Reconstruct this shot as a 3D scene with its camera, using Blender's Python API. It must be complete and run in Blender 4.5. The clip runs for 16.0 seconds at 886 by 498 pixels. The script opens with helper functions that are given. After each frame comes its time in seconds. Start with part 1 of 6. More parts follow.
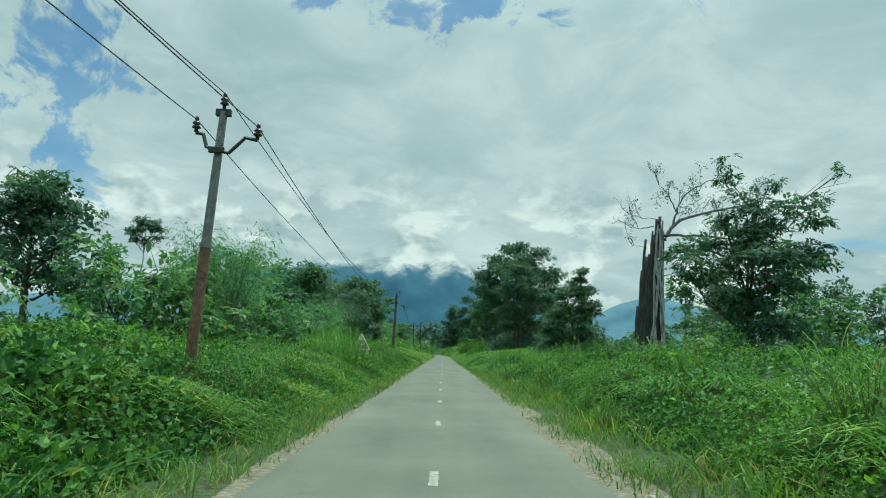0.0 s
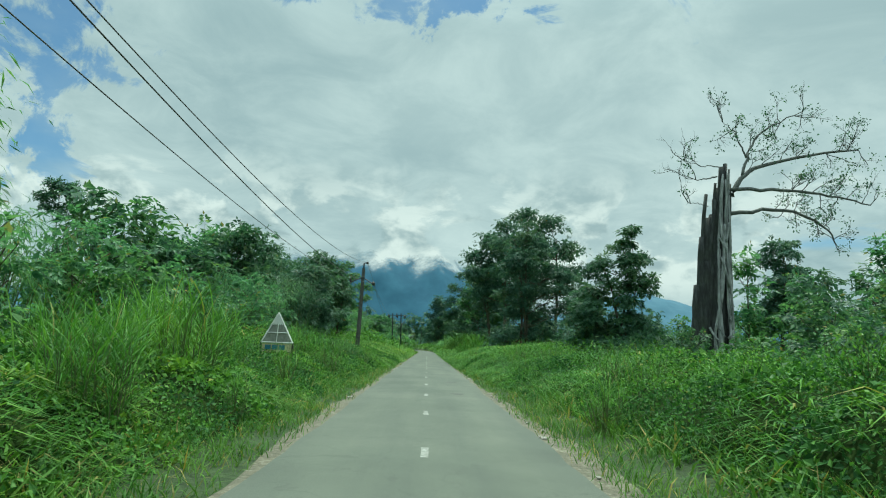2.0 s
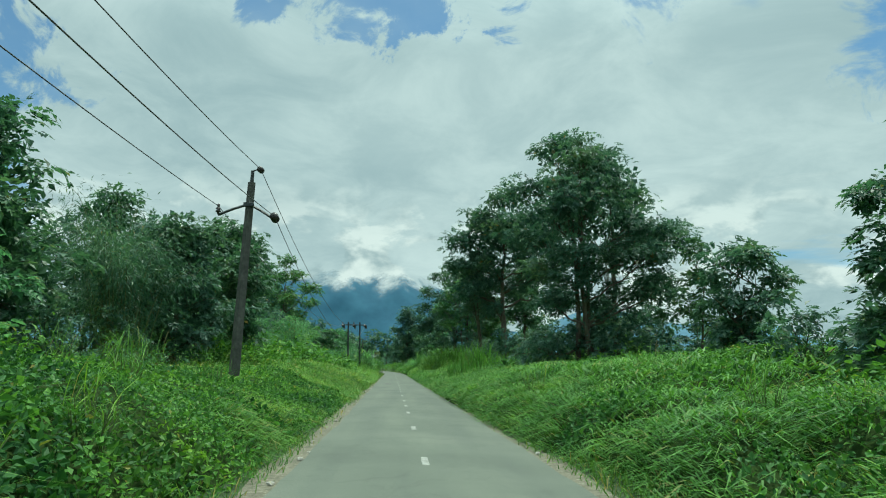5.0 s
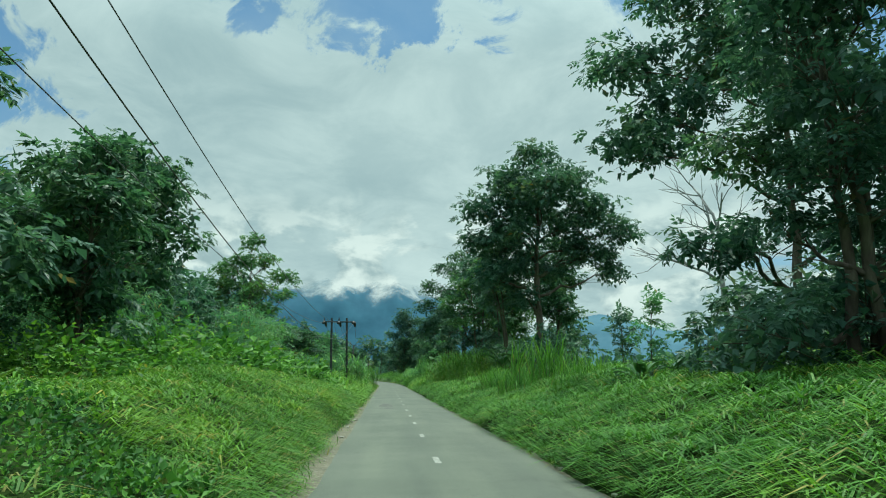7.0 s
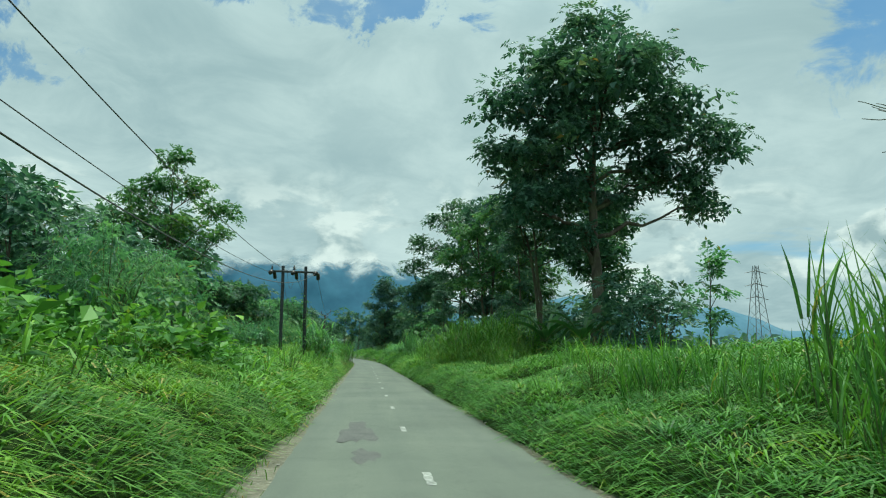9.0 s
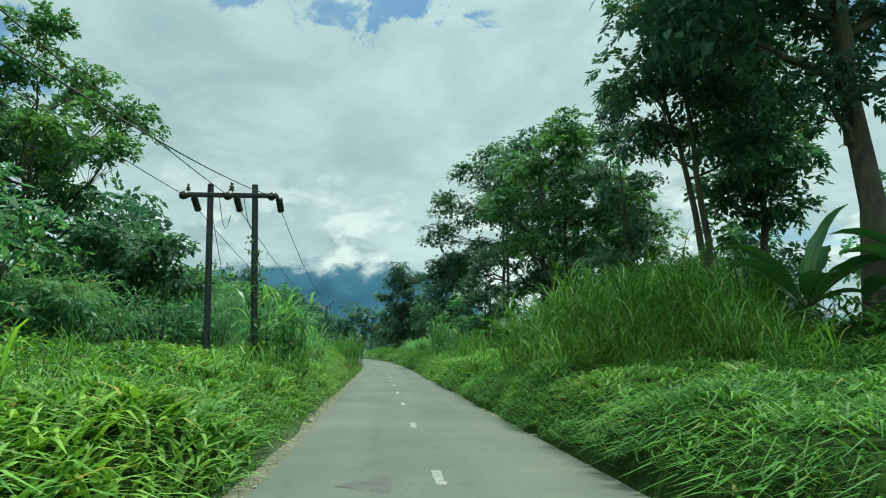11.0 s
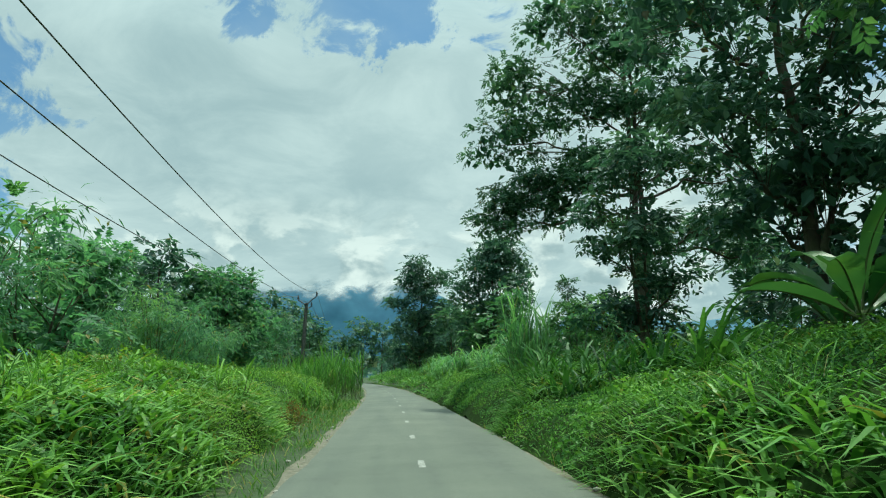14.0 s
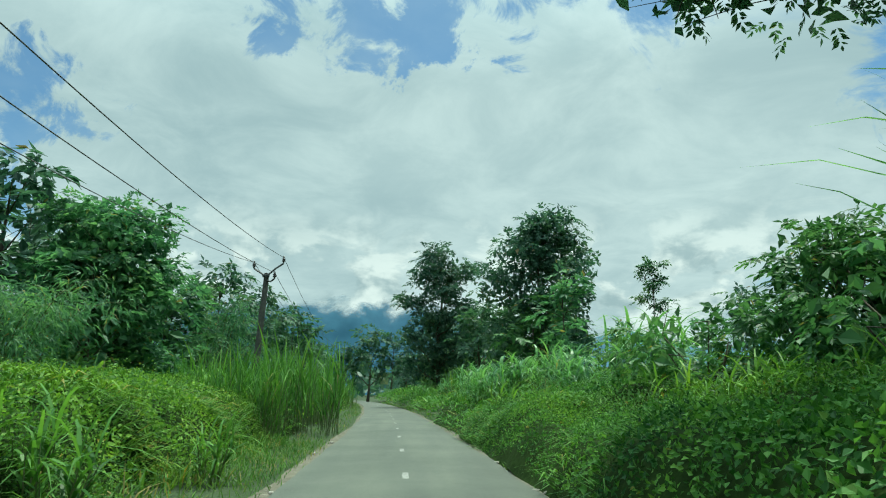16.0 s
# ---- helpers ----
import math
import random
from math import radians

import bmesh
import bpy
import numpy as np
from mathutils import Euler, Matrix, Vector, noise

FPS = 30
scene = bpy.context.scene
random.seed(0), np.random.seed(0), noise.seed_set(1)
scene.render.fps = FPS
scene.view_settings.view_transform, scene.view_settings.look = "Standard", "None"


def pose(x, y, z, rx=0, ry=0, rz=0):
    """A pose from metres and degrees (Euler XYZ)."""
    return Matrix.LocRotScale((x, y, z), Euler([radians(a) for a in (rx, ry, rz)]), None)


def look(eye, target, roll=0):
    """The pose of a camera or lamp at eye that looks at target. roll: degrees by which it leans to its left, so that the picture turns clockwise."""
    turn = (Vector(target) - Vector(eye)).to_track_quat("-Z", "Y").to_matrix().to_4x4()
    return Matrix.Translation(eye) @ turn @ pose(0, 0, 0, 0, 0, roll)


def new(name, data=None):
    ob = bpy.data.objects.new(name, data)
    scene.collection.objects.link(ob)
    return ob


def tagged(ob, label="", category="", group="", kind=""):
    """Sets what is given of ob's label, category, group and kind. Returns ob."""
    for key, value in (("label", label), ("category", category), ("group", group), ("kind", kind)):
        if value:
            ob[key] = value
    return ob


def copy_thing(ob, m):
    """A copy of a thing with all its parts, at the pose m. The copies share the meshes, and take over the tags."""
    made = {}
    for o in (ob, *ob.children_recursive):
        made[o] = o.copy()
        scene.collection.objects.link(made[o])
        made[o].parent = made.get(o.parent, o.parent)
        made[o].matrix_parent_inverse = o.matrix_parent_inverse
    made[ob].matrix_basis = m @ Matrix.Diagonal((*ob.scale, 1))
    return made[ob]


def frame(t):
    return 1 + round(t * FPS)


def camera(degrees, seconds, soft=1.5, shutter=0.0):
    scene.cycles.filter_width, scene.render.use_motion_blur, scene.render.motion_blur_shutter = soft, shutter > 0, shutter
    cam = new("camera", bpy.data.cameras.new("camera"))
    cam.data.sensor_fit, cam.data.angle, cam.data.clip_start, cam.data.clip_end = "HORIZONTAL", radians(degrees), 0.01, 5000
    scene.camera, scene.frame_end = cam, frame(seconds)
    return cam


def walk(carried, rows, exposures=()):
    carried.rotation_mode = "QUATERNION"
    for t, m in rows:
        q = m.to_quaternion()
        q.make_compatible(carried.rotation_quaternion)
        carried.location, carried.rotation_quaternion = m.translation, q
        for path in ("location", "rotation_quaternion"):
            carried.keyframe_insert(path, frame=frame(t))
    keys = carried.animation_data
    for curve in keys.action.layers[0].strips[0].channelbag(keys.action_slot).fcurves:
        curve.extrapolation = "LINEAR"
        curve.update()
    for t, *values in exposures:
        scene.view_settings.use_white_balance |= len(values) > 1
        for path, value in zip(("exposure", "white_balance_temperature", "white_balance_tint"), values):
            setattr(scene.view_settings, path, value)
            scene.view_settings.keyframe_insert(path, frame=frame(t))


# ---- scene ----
cam = camera(68.0, 16.0, 1.1)
PATH = [
    (0, (0.053, 4.882, 1.412), (0.041, 6.859, 1.72), 2.1),
    (0.5, (0.021, 10.065, 1.396), (0.018, 12.042, 1.703), 2.4),
    (1, (0.003, 15.258, 1.399), (0.017, 17.236, 1.696), 2.5),
    (1.5, (-0.017, 20.46, 1.406), (0.009, 22.438, 1.697), 2.7),
    (2, (-0.032, 25.708, 1.418), (0.004, 27.686, 1.713), 2.3),
    (2.5, (-0.019, 30.98, 1.434), (0.054, 32.955, 1.742), 2.0),
    (3, (-0.055, 36.199, 1.434), (0.06, 38.167, 1.771), 1.7),
    (3.5, (-0.111, 41.322, 1.422), (0.013, 43.285, 1.781), 1.8),
    (3.7, (-0.157, 43.376, 1.417), (-0.035, 45.34, 1.77), 2.2),
    (5.8, (-0.728, 65.108, 1.414), (-0.575, 67.069, 1.776), -0.0),
    (6, (-0.769, 67.195, 1.418), (-0.617, 69.155, 1.784), 0.0),
    (6.5, (-0.825, 72.351, 1.444), (-0.67, 74.31, 1.814), -0.0),
    (7, (-0.909, 77.552, 1.467), (-0.745, 79.508, 1.848), 0.3),
    (7.5, (-0.944, 82.78, 1.491), (-0.774, 84.735, 1.877), 0.6),
    (8, (-0.941, 88.05, 1.515), (-0.746, 90.006, 1.882), 1.0),
    (8.5, (-0.886, 93.318, 1.521), (-0.665, 95.279, 1.846), 1.2),
    (8.7, (-0.863, 95.431, 1.519), (-0.637, 97.393, 1.837), 1.3),
    (11, (-0.654, 119.954, 1.36), (-0.461, 121.92, 1.671), -0.4),
    (11.5, (-0.65, 125.172, 1.389), (-0.464, 127.142, 1.68), -0.7),
    (12, (-0.664, 130.389, 1.395), (-0.473, 132.357, 1.695), -1.1),
    (12.5, (-0.661, 135.614, 1.368), (-0.472, 137.58, 1.681), -0.5),
    (13, (-0.651, 140.801, 1.346), (-0.471, 142.766, 1.677), -0.6),
    (13.5, (-0.571, 145.88, 1.339), (-0.397, 147.841, 1.69), 0.0),
    (14, (-0.44, 150.839, 1.348), (-0.282, 152.796, 1.726), -1.3),
    (14.5, (-0.294, 155.683, 1.361), (-0.15, 157.636, 1.768), -0.3),
    (15, (-0.215, 160.486, 1.379), (-0.081, 162.433, 1.813), -0.0),
    (15.5, (-0.183, 165.387, 1.359), (-0.058, 167.332, 1.808), 0.4),
    (16, (-0.121, 170.342, 1.321), (-0.013, 172.291, 1.756), 0.4),
]
walk(cam, [(t, look(eye, target, roll)) for t, eye, target, roll in PATH], [(0, -0.10, 6100, -7), (8.7, -0.07, 6100, -7), (11, 0.0, 6100, -7), (16, 0.0, 6100, -7)])

# ---- light ----
SUN_AZ, SUN_EL = radians(32), radians(71)      # clockwise from the road's heading, above the horizon
world = bpy.data.worlds.new("cloudy_sky")
scene.world = world
world.use_nodes = True
wt = world.node_tree
wt.nodes.clear()


def wn(kind):
    return wt.nodes.new(kind)


def wmath(op, a, b=None, clamp=False):
    n = wt.nodes.new("ShaderNodeMath")
    n.operation, n.use_clamp = op, clamp
    for i, v in enumerate((a, b)):
        if v is None:
            continue
        if isinstance(v, (int, float)):
            n.inputs[i].default_value = v
        else:
            wt.links.new(v, n.inputs[i])
    return n.outputs[0]


def wmix(f, a, b):
    n = wt.nodes.new("ShaderNodeMix")
    n.data_type = "RGBA"
    for s, v in ((n.inputs["Factor"], f), (n.inputs[6], a), (n.inputs[7], b)):
        if isinstance(v, tuple):
            s.default_value = (*v, 1)
        elif isinstance(v, (int, float)):
            s.default_value = v
        else:
            wt.links.new(v, s)
    return n.outputs[2]


def wramp(v, a, b):
    n = wn("ShaderNodeMapRange")
    n.interpolation_type = "SMOOTHSTEP"
    wt.links.new(v, n.inputs[0])
    n.inputs[1].default_value, n.inputs[2].default_value = a, b
    return n.outputs[0]


def wnoise(vec, scale, detail, rough=0.55, warp=0.0):
    n = wn("ShaderNodeTexNoise")
    wt.links.new(vec, n.inputs["Vector"])
    n.inputs["Scale"].default_value, n.inputs["Detail"].default_value = scale, detail
    n.inputs["Roughness"].default_value, n.inputs["Distortion"].default_value = rough, warp
    return n.outputs["Fac"]


sky = wn("ShaderNodeTexSky")
sky.sky_type, sky.sun_disc, sky.sun_elevation, sky.sun_rotation = "NISHITA", False, SUN_EL, SUN_AZ
ways = wn("ShaderNodeTexCoord").outputs["Generated"]
parts = wn("ShaderNodeSeparateXYZ")
wt.links.new(ways, parts.inputs[0])
vx, vy, vz = parts.outputs
deck_h = wmath("ADD", wmath("MAXIMUM", vz, 0.0), 0.22)      # a cloud deck seen in perspective
deck = wn("ShaderNodeCombineXYZ")
wt.links.new(wmath("DIVIDE", vx, deck_h), deck.inputs[0])
wt.links.new(wmath("DIVIDE", vy, deck_h), deck.inputs[1])
deck = deck.outputs[0]


def spot(c, r0, r1):
    n = wn("ShaderNodeVectorMath")
    n.operation = "DISTANCE"
    wt.links.new(ways, n.inputs[0])
    n.inputs[1].default_value = Vector(c).normalized()
    wob = wmath("MULTIPLY", wmath("SUBTRACT", wnoise(ways, 10, 8, 0.64, 0.5), 0.5), 0.44)
    return wramp(wmath("ADD", n.outputs["Value"], wob), r1, r0)


# breaks in the cloud, high on the left and overhead
gaps = [((-0.47, 0.80, 0.38), 0.01, 0.10), ((-0.52, 0.82, 0.25), 0.0, 0.07), ((-0.57, 0.78, 0.28), 0.0, 0.08),
        ((0.03, 0.86, 0.51), 0.01, 0.09), ((-0.07, 0.845, 0.53), 0.01, 0.11), ((0.62, 0.66, 0.42), 0.01, 0.15),
        ((-0.17, 0.83, 0.53), 0.0, 0.10), ((0.13, 0.83, 0.545), 0.0, 0.10), ((0.3, 0.75, 0.60), 0.02, 0.2), ((-0.3, 0.7, 0.66), 0.02, 0.2),
        ((0.2, -0.6, 0.75), 0.05, 0.4), ((-0.8, -0.3, 0.5), 0.05, 0.35)]
hole = None
for c, a, b in gaps:
    s = spot(c, a, b)
    hole = s if hole is None else wmath("MAXIMUM", hole, s)
hole = wramp(hole, 0.28, 0.95)
soft = wnoise(deck, 1.6, 7, 0.52, 0.3)
broad = wnoise(deck, 0.55, 3, 0.5)
cover = wmath("SUBTRACT", wmath("ADD", wramp(soft, 0.22, 0.42), 0.25, True), wmath("MULTIPLY", wmath("MULTIPLY", hole, 0.85), wramp(soft, 0.90, 0.45)), True)
wisp = wramp(wnoise(deck, 3.1, 8, 0.62, 0.5), 0.30, 0.74)
shade = wmath("ADD", wmath("MULTIPLY", wramp(broad, 0.32, 0.66), 0.55), wmath("MULTIPLY", wisp, 0.55), True)
deck_col = wmix(shade, (0.358, 0.47, 0.508), (0.685, 0.78, 0.782))
# heaped white clouds low over the hills
lowdir = wn("ShaderNodeMapping")
wt.links.new(ways, lowdir.inputs[0])
lowdir.inputs["Scale"].default_value = (1, 1, 1.7)
puff = wnoise(lowdir.outputs[0], 7.5, 7, 0.56, 0.4)
belt = wmath("MULTIPLY", wramp(vz, 0.30, 0.17), wramp(vz, 0.04, 0.12))
heap = wmath("MULTIPLY", wramp(puff, 0.47, 0.55), belt)
lit = wnoise(lowdir.outputs[0], 16, 5, 0.55, 0.2)
heap_col = wmix(wramp(lit, 0.34, 0.60), (0.388, 0.49, 0.515), (0.885, 0.935, 0.90))
cloud_col = wmix(wmath("MULTIPLY", heap, 0.88), deck_col, heap_col)
cloud_bg, sky_bg, both = wn("ShaderNodeBackground"), wn("ShaderNodeBackground"), wn("ShaderNodeMixShader")
wt.links.new(cloud_col, cloud_bg.inputs[0])
# an overcast sky is brightest overhead
wt.links.new(wmath("ADD", 1.0, wmath("MULTIPLY", wramp(vz, 0.42, 1.0), 1.9)), cloud_bg.inputs[1])
deep = wn("ShaderNodeVectorMath")
deep.operation = "MULTIPLY"
deep.inputs[1].default_value = (0.62, 0.98, 1.16)
wt.links.new(sky.outputs[0], deep.inputs[0])
wt.links.new(deep.outputs[0], sky_bg.inputs[0])
sky_bg.inputs[1].default_value = 0.10
wt.links.new(cover, both.inputs[0])
wt.links.new(sky_bg.outputs[0], both.inputs[1])
wt.links.new(cloud_bg.outputs[0], both.inputs[2])
wt.links.new(both.outputs[0], wn("ShaderNodeOutputWorld").inputs[0])

sun = new("sun", bpy.data.lights.new("sun", "SUN"))
sun.data.energy, sun.data.angle, sun.data.color = 4.3, radians(1.0), (1.0, 0.95, 0.84)
sun.matrix_world = look((math.sin(SUN_AZ) * math.cos(SUN_EL) * 90, math.cos(SUN_AZ) * math.cos(SUN_EL) * 90, math.sin(SUN_EL) * 90), (0, 0, 0))


# ---- materials ----
def material(name, rough=0.7, metal=0.0):
    m = bpy.data.materials.new(name)
    m.use_nodes = True
    b = m.node_tree.nodes["Principled BSDF"]
    b.inputs["Roughness"].default_value, b.inputs["Metallic"].default_value = rough, metal
    return m, m.node_tree, b


def tex_noise(nt, vec, scale, detail=4, rough=0.55):
    n = nt.nodes.new("ShaderNodeTexNoise")
    n.inputs["Scale"].default_value, n.inputs["Detail"].default_value, n.inputs["Roughness"].default_value = scale, detail, rough
    if vec is not None:
        nt.links.new(vec, n.inputs["Vector"])
    return n.outputs["Fac"]


def ramp(nt, fac, stops):
    n = nt.nodes.new("ShaderNodeValToRGB")
    e = n.color_ramp.elements
    while len(e) < len(stops):
        e.new(0.5)
    for s, (p, c) in zip(e, stops):
        s.position, s.color = p, (*c, 1)
    nt.links.new(fac, n.inputs[0])
    return n.outputs[0]


def mixc(nt, fac, a, b, blend="MIX"):
    n = nt.nodes.new("ShaderNodeMix")
    n.data_type, n.blend_type = "RGBA", blend
    for s, v in ((n.inputs["Factor"], fac), (n.inputs[6], a), (n.inputs[7], b)):
        if isinstance(v, tuple):
            s.default_value = (*v, 1)
        elif isinstance(v, (int, float)):
            s.default_value = v
        else:
            nt.links.new(v, s)
    return n.outputs[2]


def place(nt, space="Object"):
    return nt.nodes.new("ShaderNodeTexCoord").outputs[space]


def world_place(nt):
    return nt.nodes.new("ShaderNodeNewGeometry").outputs["Position"]


def bump(nt, b, height, strength=0.4, distance=0.02):
    n = nt.nodes.new("ShaderNodeBump")
    n.inputs["Strength"].default_value, n.inputs["Distance"].default_value = strength, distance
    nt.links.new(height, n.inputs["Height"])
    nt.links.new(n.outputs[0], b.inputs["Normal"])


def leaf_material(name, dark, mid, light, odd=(0.30, 0.22, 0.05), odd_at=0.97, rough=0.55, through_leaf=0.36, patch=0.35, glow=(1.15, 1.25, 0.55), gloss=0.13):
    """Leaf by leaf tints, with broader drifts of tone over the plant and thin leaves that let light through."""
    m, nt, b = material(name, rough)
    geo = nt.nodes.new("ShaderNodeNewGeometry")
    col = ramp(nt, geo.outputs["Random Per Island"], [(0.0, dark), (0.45, mid), (0.9, light), (odd_at, light), (min(odd_at + 0.015, 1.0), odd)])
    drift = tex_noise(nt, geo.outputs["Position"], patch, 3)
    tint = ramp(nt, drift, [(0.32, (0.55, 0.68, 0.72)), (0.55, (1.0, 1.0, 1.0)), (0.72, (1.35, 1.15, 0.75))])
    col = mixc(nt, 1.0, col, tint, "MULTIPLY")
    col = mixc(nt, 1.0, col, (0.93, 1.05, 0.88) if glow[2] < 0.6 else (1.03, 1.0, 1.02), "MULTIPLY")
    nt.links.new(col, b.inputs["Base Color"])
    b.inputs["Specular IOR Level"].default_value = gloss
    tr = nt.nodes.new("ShaderNodeBsdfTranslucent")
    nt.links.new(mixc(nt, 1.0, col, glow, "MULTIPLY"), tr.inputs[0])
    mx = nt.nodes.new("ShaderNodeMixShader")
    mx.inputs[0].default_value = through_leaf
    nt.links.new(b.outputs[0], mx.inputs[1])
    nt.links.new(tr.outputs[0], mx.inputs[2])
    nt.links.new(mx.outputs[0], nt.nodes["Material Output"].inputs[0])
    return m


COOL = (1.05, 1.15, 0.72)
M_TREE = leaf_material("tree_leaves", (0.043, 0.103, 0.062), (0.068, 0.155, 0.090), (0.112, 0.224, 0.117), (0.22, 0.21, 0.07), 0.985, glow=COOL, gloss=0.30, through_leaf=0.42, rough=0.48)
M_TREE2 = leaf_material("fresh_tree_leaves", (0.057, 0.144, 0.055), (0.095, 0.219, 0.080), (0.151, 0.300, 0.107), (0.30, 0.24, 0.06), 0.98, glow=COOL, gloss=0.30, through_leaf=0.42, rough=0.48)
M_TREE3 = leaf_material("dull_tree_leaves", (0.047, 0.108, 0.079), (0.072, 0.156, 0.109), (0.112, 0.216, 0.144), (0.18, 0.14, 0.06), 0.985, glow=COOL, gloss=0.30, through_leaf=0.42, rough=0.48)
M_BAMBOO = leaf_material("feathery_leaves", (0.069, 0.176, 0.094), (0.109, 0.256, 0.122), (0.166, 0.347, 0.161), (0.26, 0.24, 0.08), 0.97, glow=COOL, gloss=0.30, through_leaf=0.52, rough=0.48)
M_WEED = leaf_material("weed_leaves", (0.044, 0.104, 0.030), (0.105, 0.221, 0.056), (0.211, 0.362, 0.097), (0.30, 0.25, 0.06), 0.985, 0.50, 0.34, 0.5)
# weed leaf colour with shade put in, for backlit banks and under trees
M_WEED_SHADE = leaf_material("shade_toned_weed_leaves", (0.026, 0.070, 0.026), (0.057, 0.136, 0.044), (0.111, 0.221, 0.070), (0.28, 0.23, 0.06), 0.988, 0.5, 0.3, 0.5)
M_GRASS = leaf_material("grass_blades", (0.066, 0.139, 0.032), (0.126, 0.239, 0.052), (0.220, 0.355, 0.081), (0.36, 0.30, 0.12), 0.93, 0.48, 0.30, 0.45)
M_HERB = leaf_material("yellow_green_herbs", (0.084, 0.160, 0.036), (0.173, 0.295, 0.060), (0.297, 0.435, 0.097), (0.36, 0.28, 0.07), 0.985, 0.5, 0.36, 0.6)
M_GRASS2 = leaf_material("deep_green_grass_blades", (0.056, 0.132, 0.034), (0.107, 0.224, 0.054), (0.193, 0.342, 0.085), (0.32, 0.28, 0.11), 0.955, 0.48, 0.30, 0.45)
M_DRY = leaf_material("verge_grass", (0.065, 0.129, 0.030), (0.113, 0.207, 0.050), (0.174, 0.276, 0.080), (0.36, 0.27, 0.12), 0.86, 0.6, 0.3, 0.8)
M_REED = leaf_material("reed_blades", (0.104, 0.213, 0.105), (0.176, 0.322, 0.161), (0.298, 0.476, 0.266), (0.40, 0.34, 0.18), 0.94, 0.36, 0.46, 0.6, gloss=0.35)
M_BROAD = leaf_material("ginger_leaves", (0.077, 0.159, 0.038), (0.151, 0.279, 0.065), (0.264, 0.420, 0.109), (0.36, 0.28, 0.08), 0.95, 0.42, 0.32, 0.5)
M_BANANA = leaf_material("banana_leaves", (0.030, 0.090, 0.025), (0.044, 0.125, 0.036), (0.066, 0.168, 0.049), (0.25, 0.22, 0.06), 0.98, 0.4, 0.28, 0.8, glow=COOL, gloss=0.3)

M_RUSSET = leaf_material("russet_leaves", (0.10, 0.075, 0.03), (0.19, 0.10, 0.045), (0.26, 0.15, 0.06), (0.10, 0.16, 0.04), 0.80)


def bark_material(name, a, b_, c, scale=5.0, moss=0.6):
    m, nt, b = material(name, 0.9)
    v = nt.nodes.new("ShaderNodeMapping")
    v.inputs["Scale"].default_value = (1, 1, 0.22)
    nt.links.new(place(nt), v.inputs[0])
    n = tex_noise(nt, v.outputs[0], scale, 6, 0.65)
    big = tex_noise(nt, place(nt), 0.8, 3)
    col = ramp(nt, n, [(0.30, a), (0.52, b_), (0.72, c)])
    col = mixc(nt, ramp(nt, big, [(0.45, (0, 0, 0)), (0.7, (moss, moss, moss))]), col, (0.10, 0.13, 0.05))
    nt.links.new(col, b.inputs["Base Color"])
    bump(nt, b, n, 0.8, 0.05)
    return m


M_BARK = bark_material("brown_bark", (0.030, 0.024, 0.018), (0.075, 0.060, 0.045), (0.150, 0.130, 0.100))
M_PALE = bark_material("grey_bark", (0.070, 0.074, 0.072), (0.250, 0.262, 0.254), (0.480, 0.495, 0.480), 3.5, 0.1)
M_TWIG = bark_material("bare_twigs", (0.050, 0.054, 0.052), (0.130, 0.138, 0.132), (0.250, 0.262, 0.250), 8, 0.1)
M_DEADWOOD = bark_material("dark_dead_wood", (0.012, 0.013, 0.012), (0.032, 0.035, 0.034), (0.075, 0.080, 0.077), 4.0, 0.1)
M_STEM = bark_material("green_stem", (0.050, 0.075, 0.025), (0.095, 0.130, 0.045), (0.160, 0.170, 0.080), 6)


def ground_material():
    m, nt, b = material("soil_and_moss", 0.95)
    p = world_place(nt)
    n1, n2 = tex_noise(nt, p, 0.6, 6), tex_noise(nt, p, 9.0, 5)
    soil = ramp(nt, n2, [(0.3, (0.030, 0.026, 0.016)), (0.6, (0.065, 0.056, 0.036)), (0.8, (0.130, 0.112, 0.076))])
    moss = ramp(nt, n2, [(0.3, (0.018, 0.034, 0.009)), (0.7, (0.045, 0.080, 0.020))])
    nt.links.new(mixc(nt, ramp(nt, n1, [(0.22, (0, 0, 0)), (0.38, (1, 1, 1))]), soil, moss), b.inputs["Base Color"])
    bump(nt, b, n2, 0.8, 0.06)
    return m


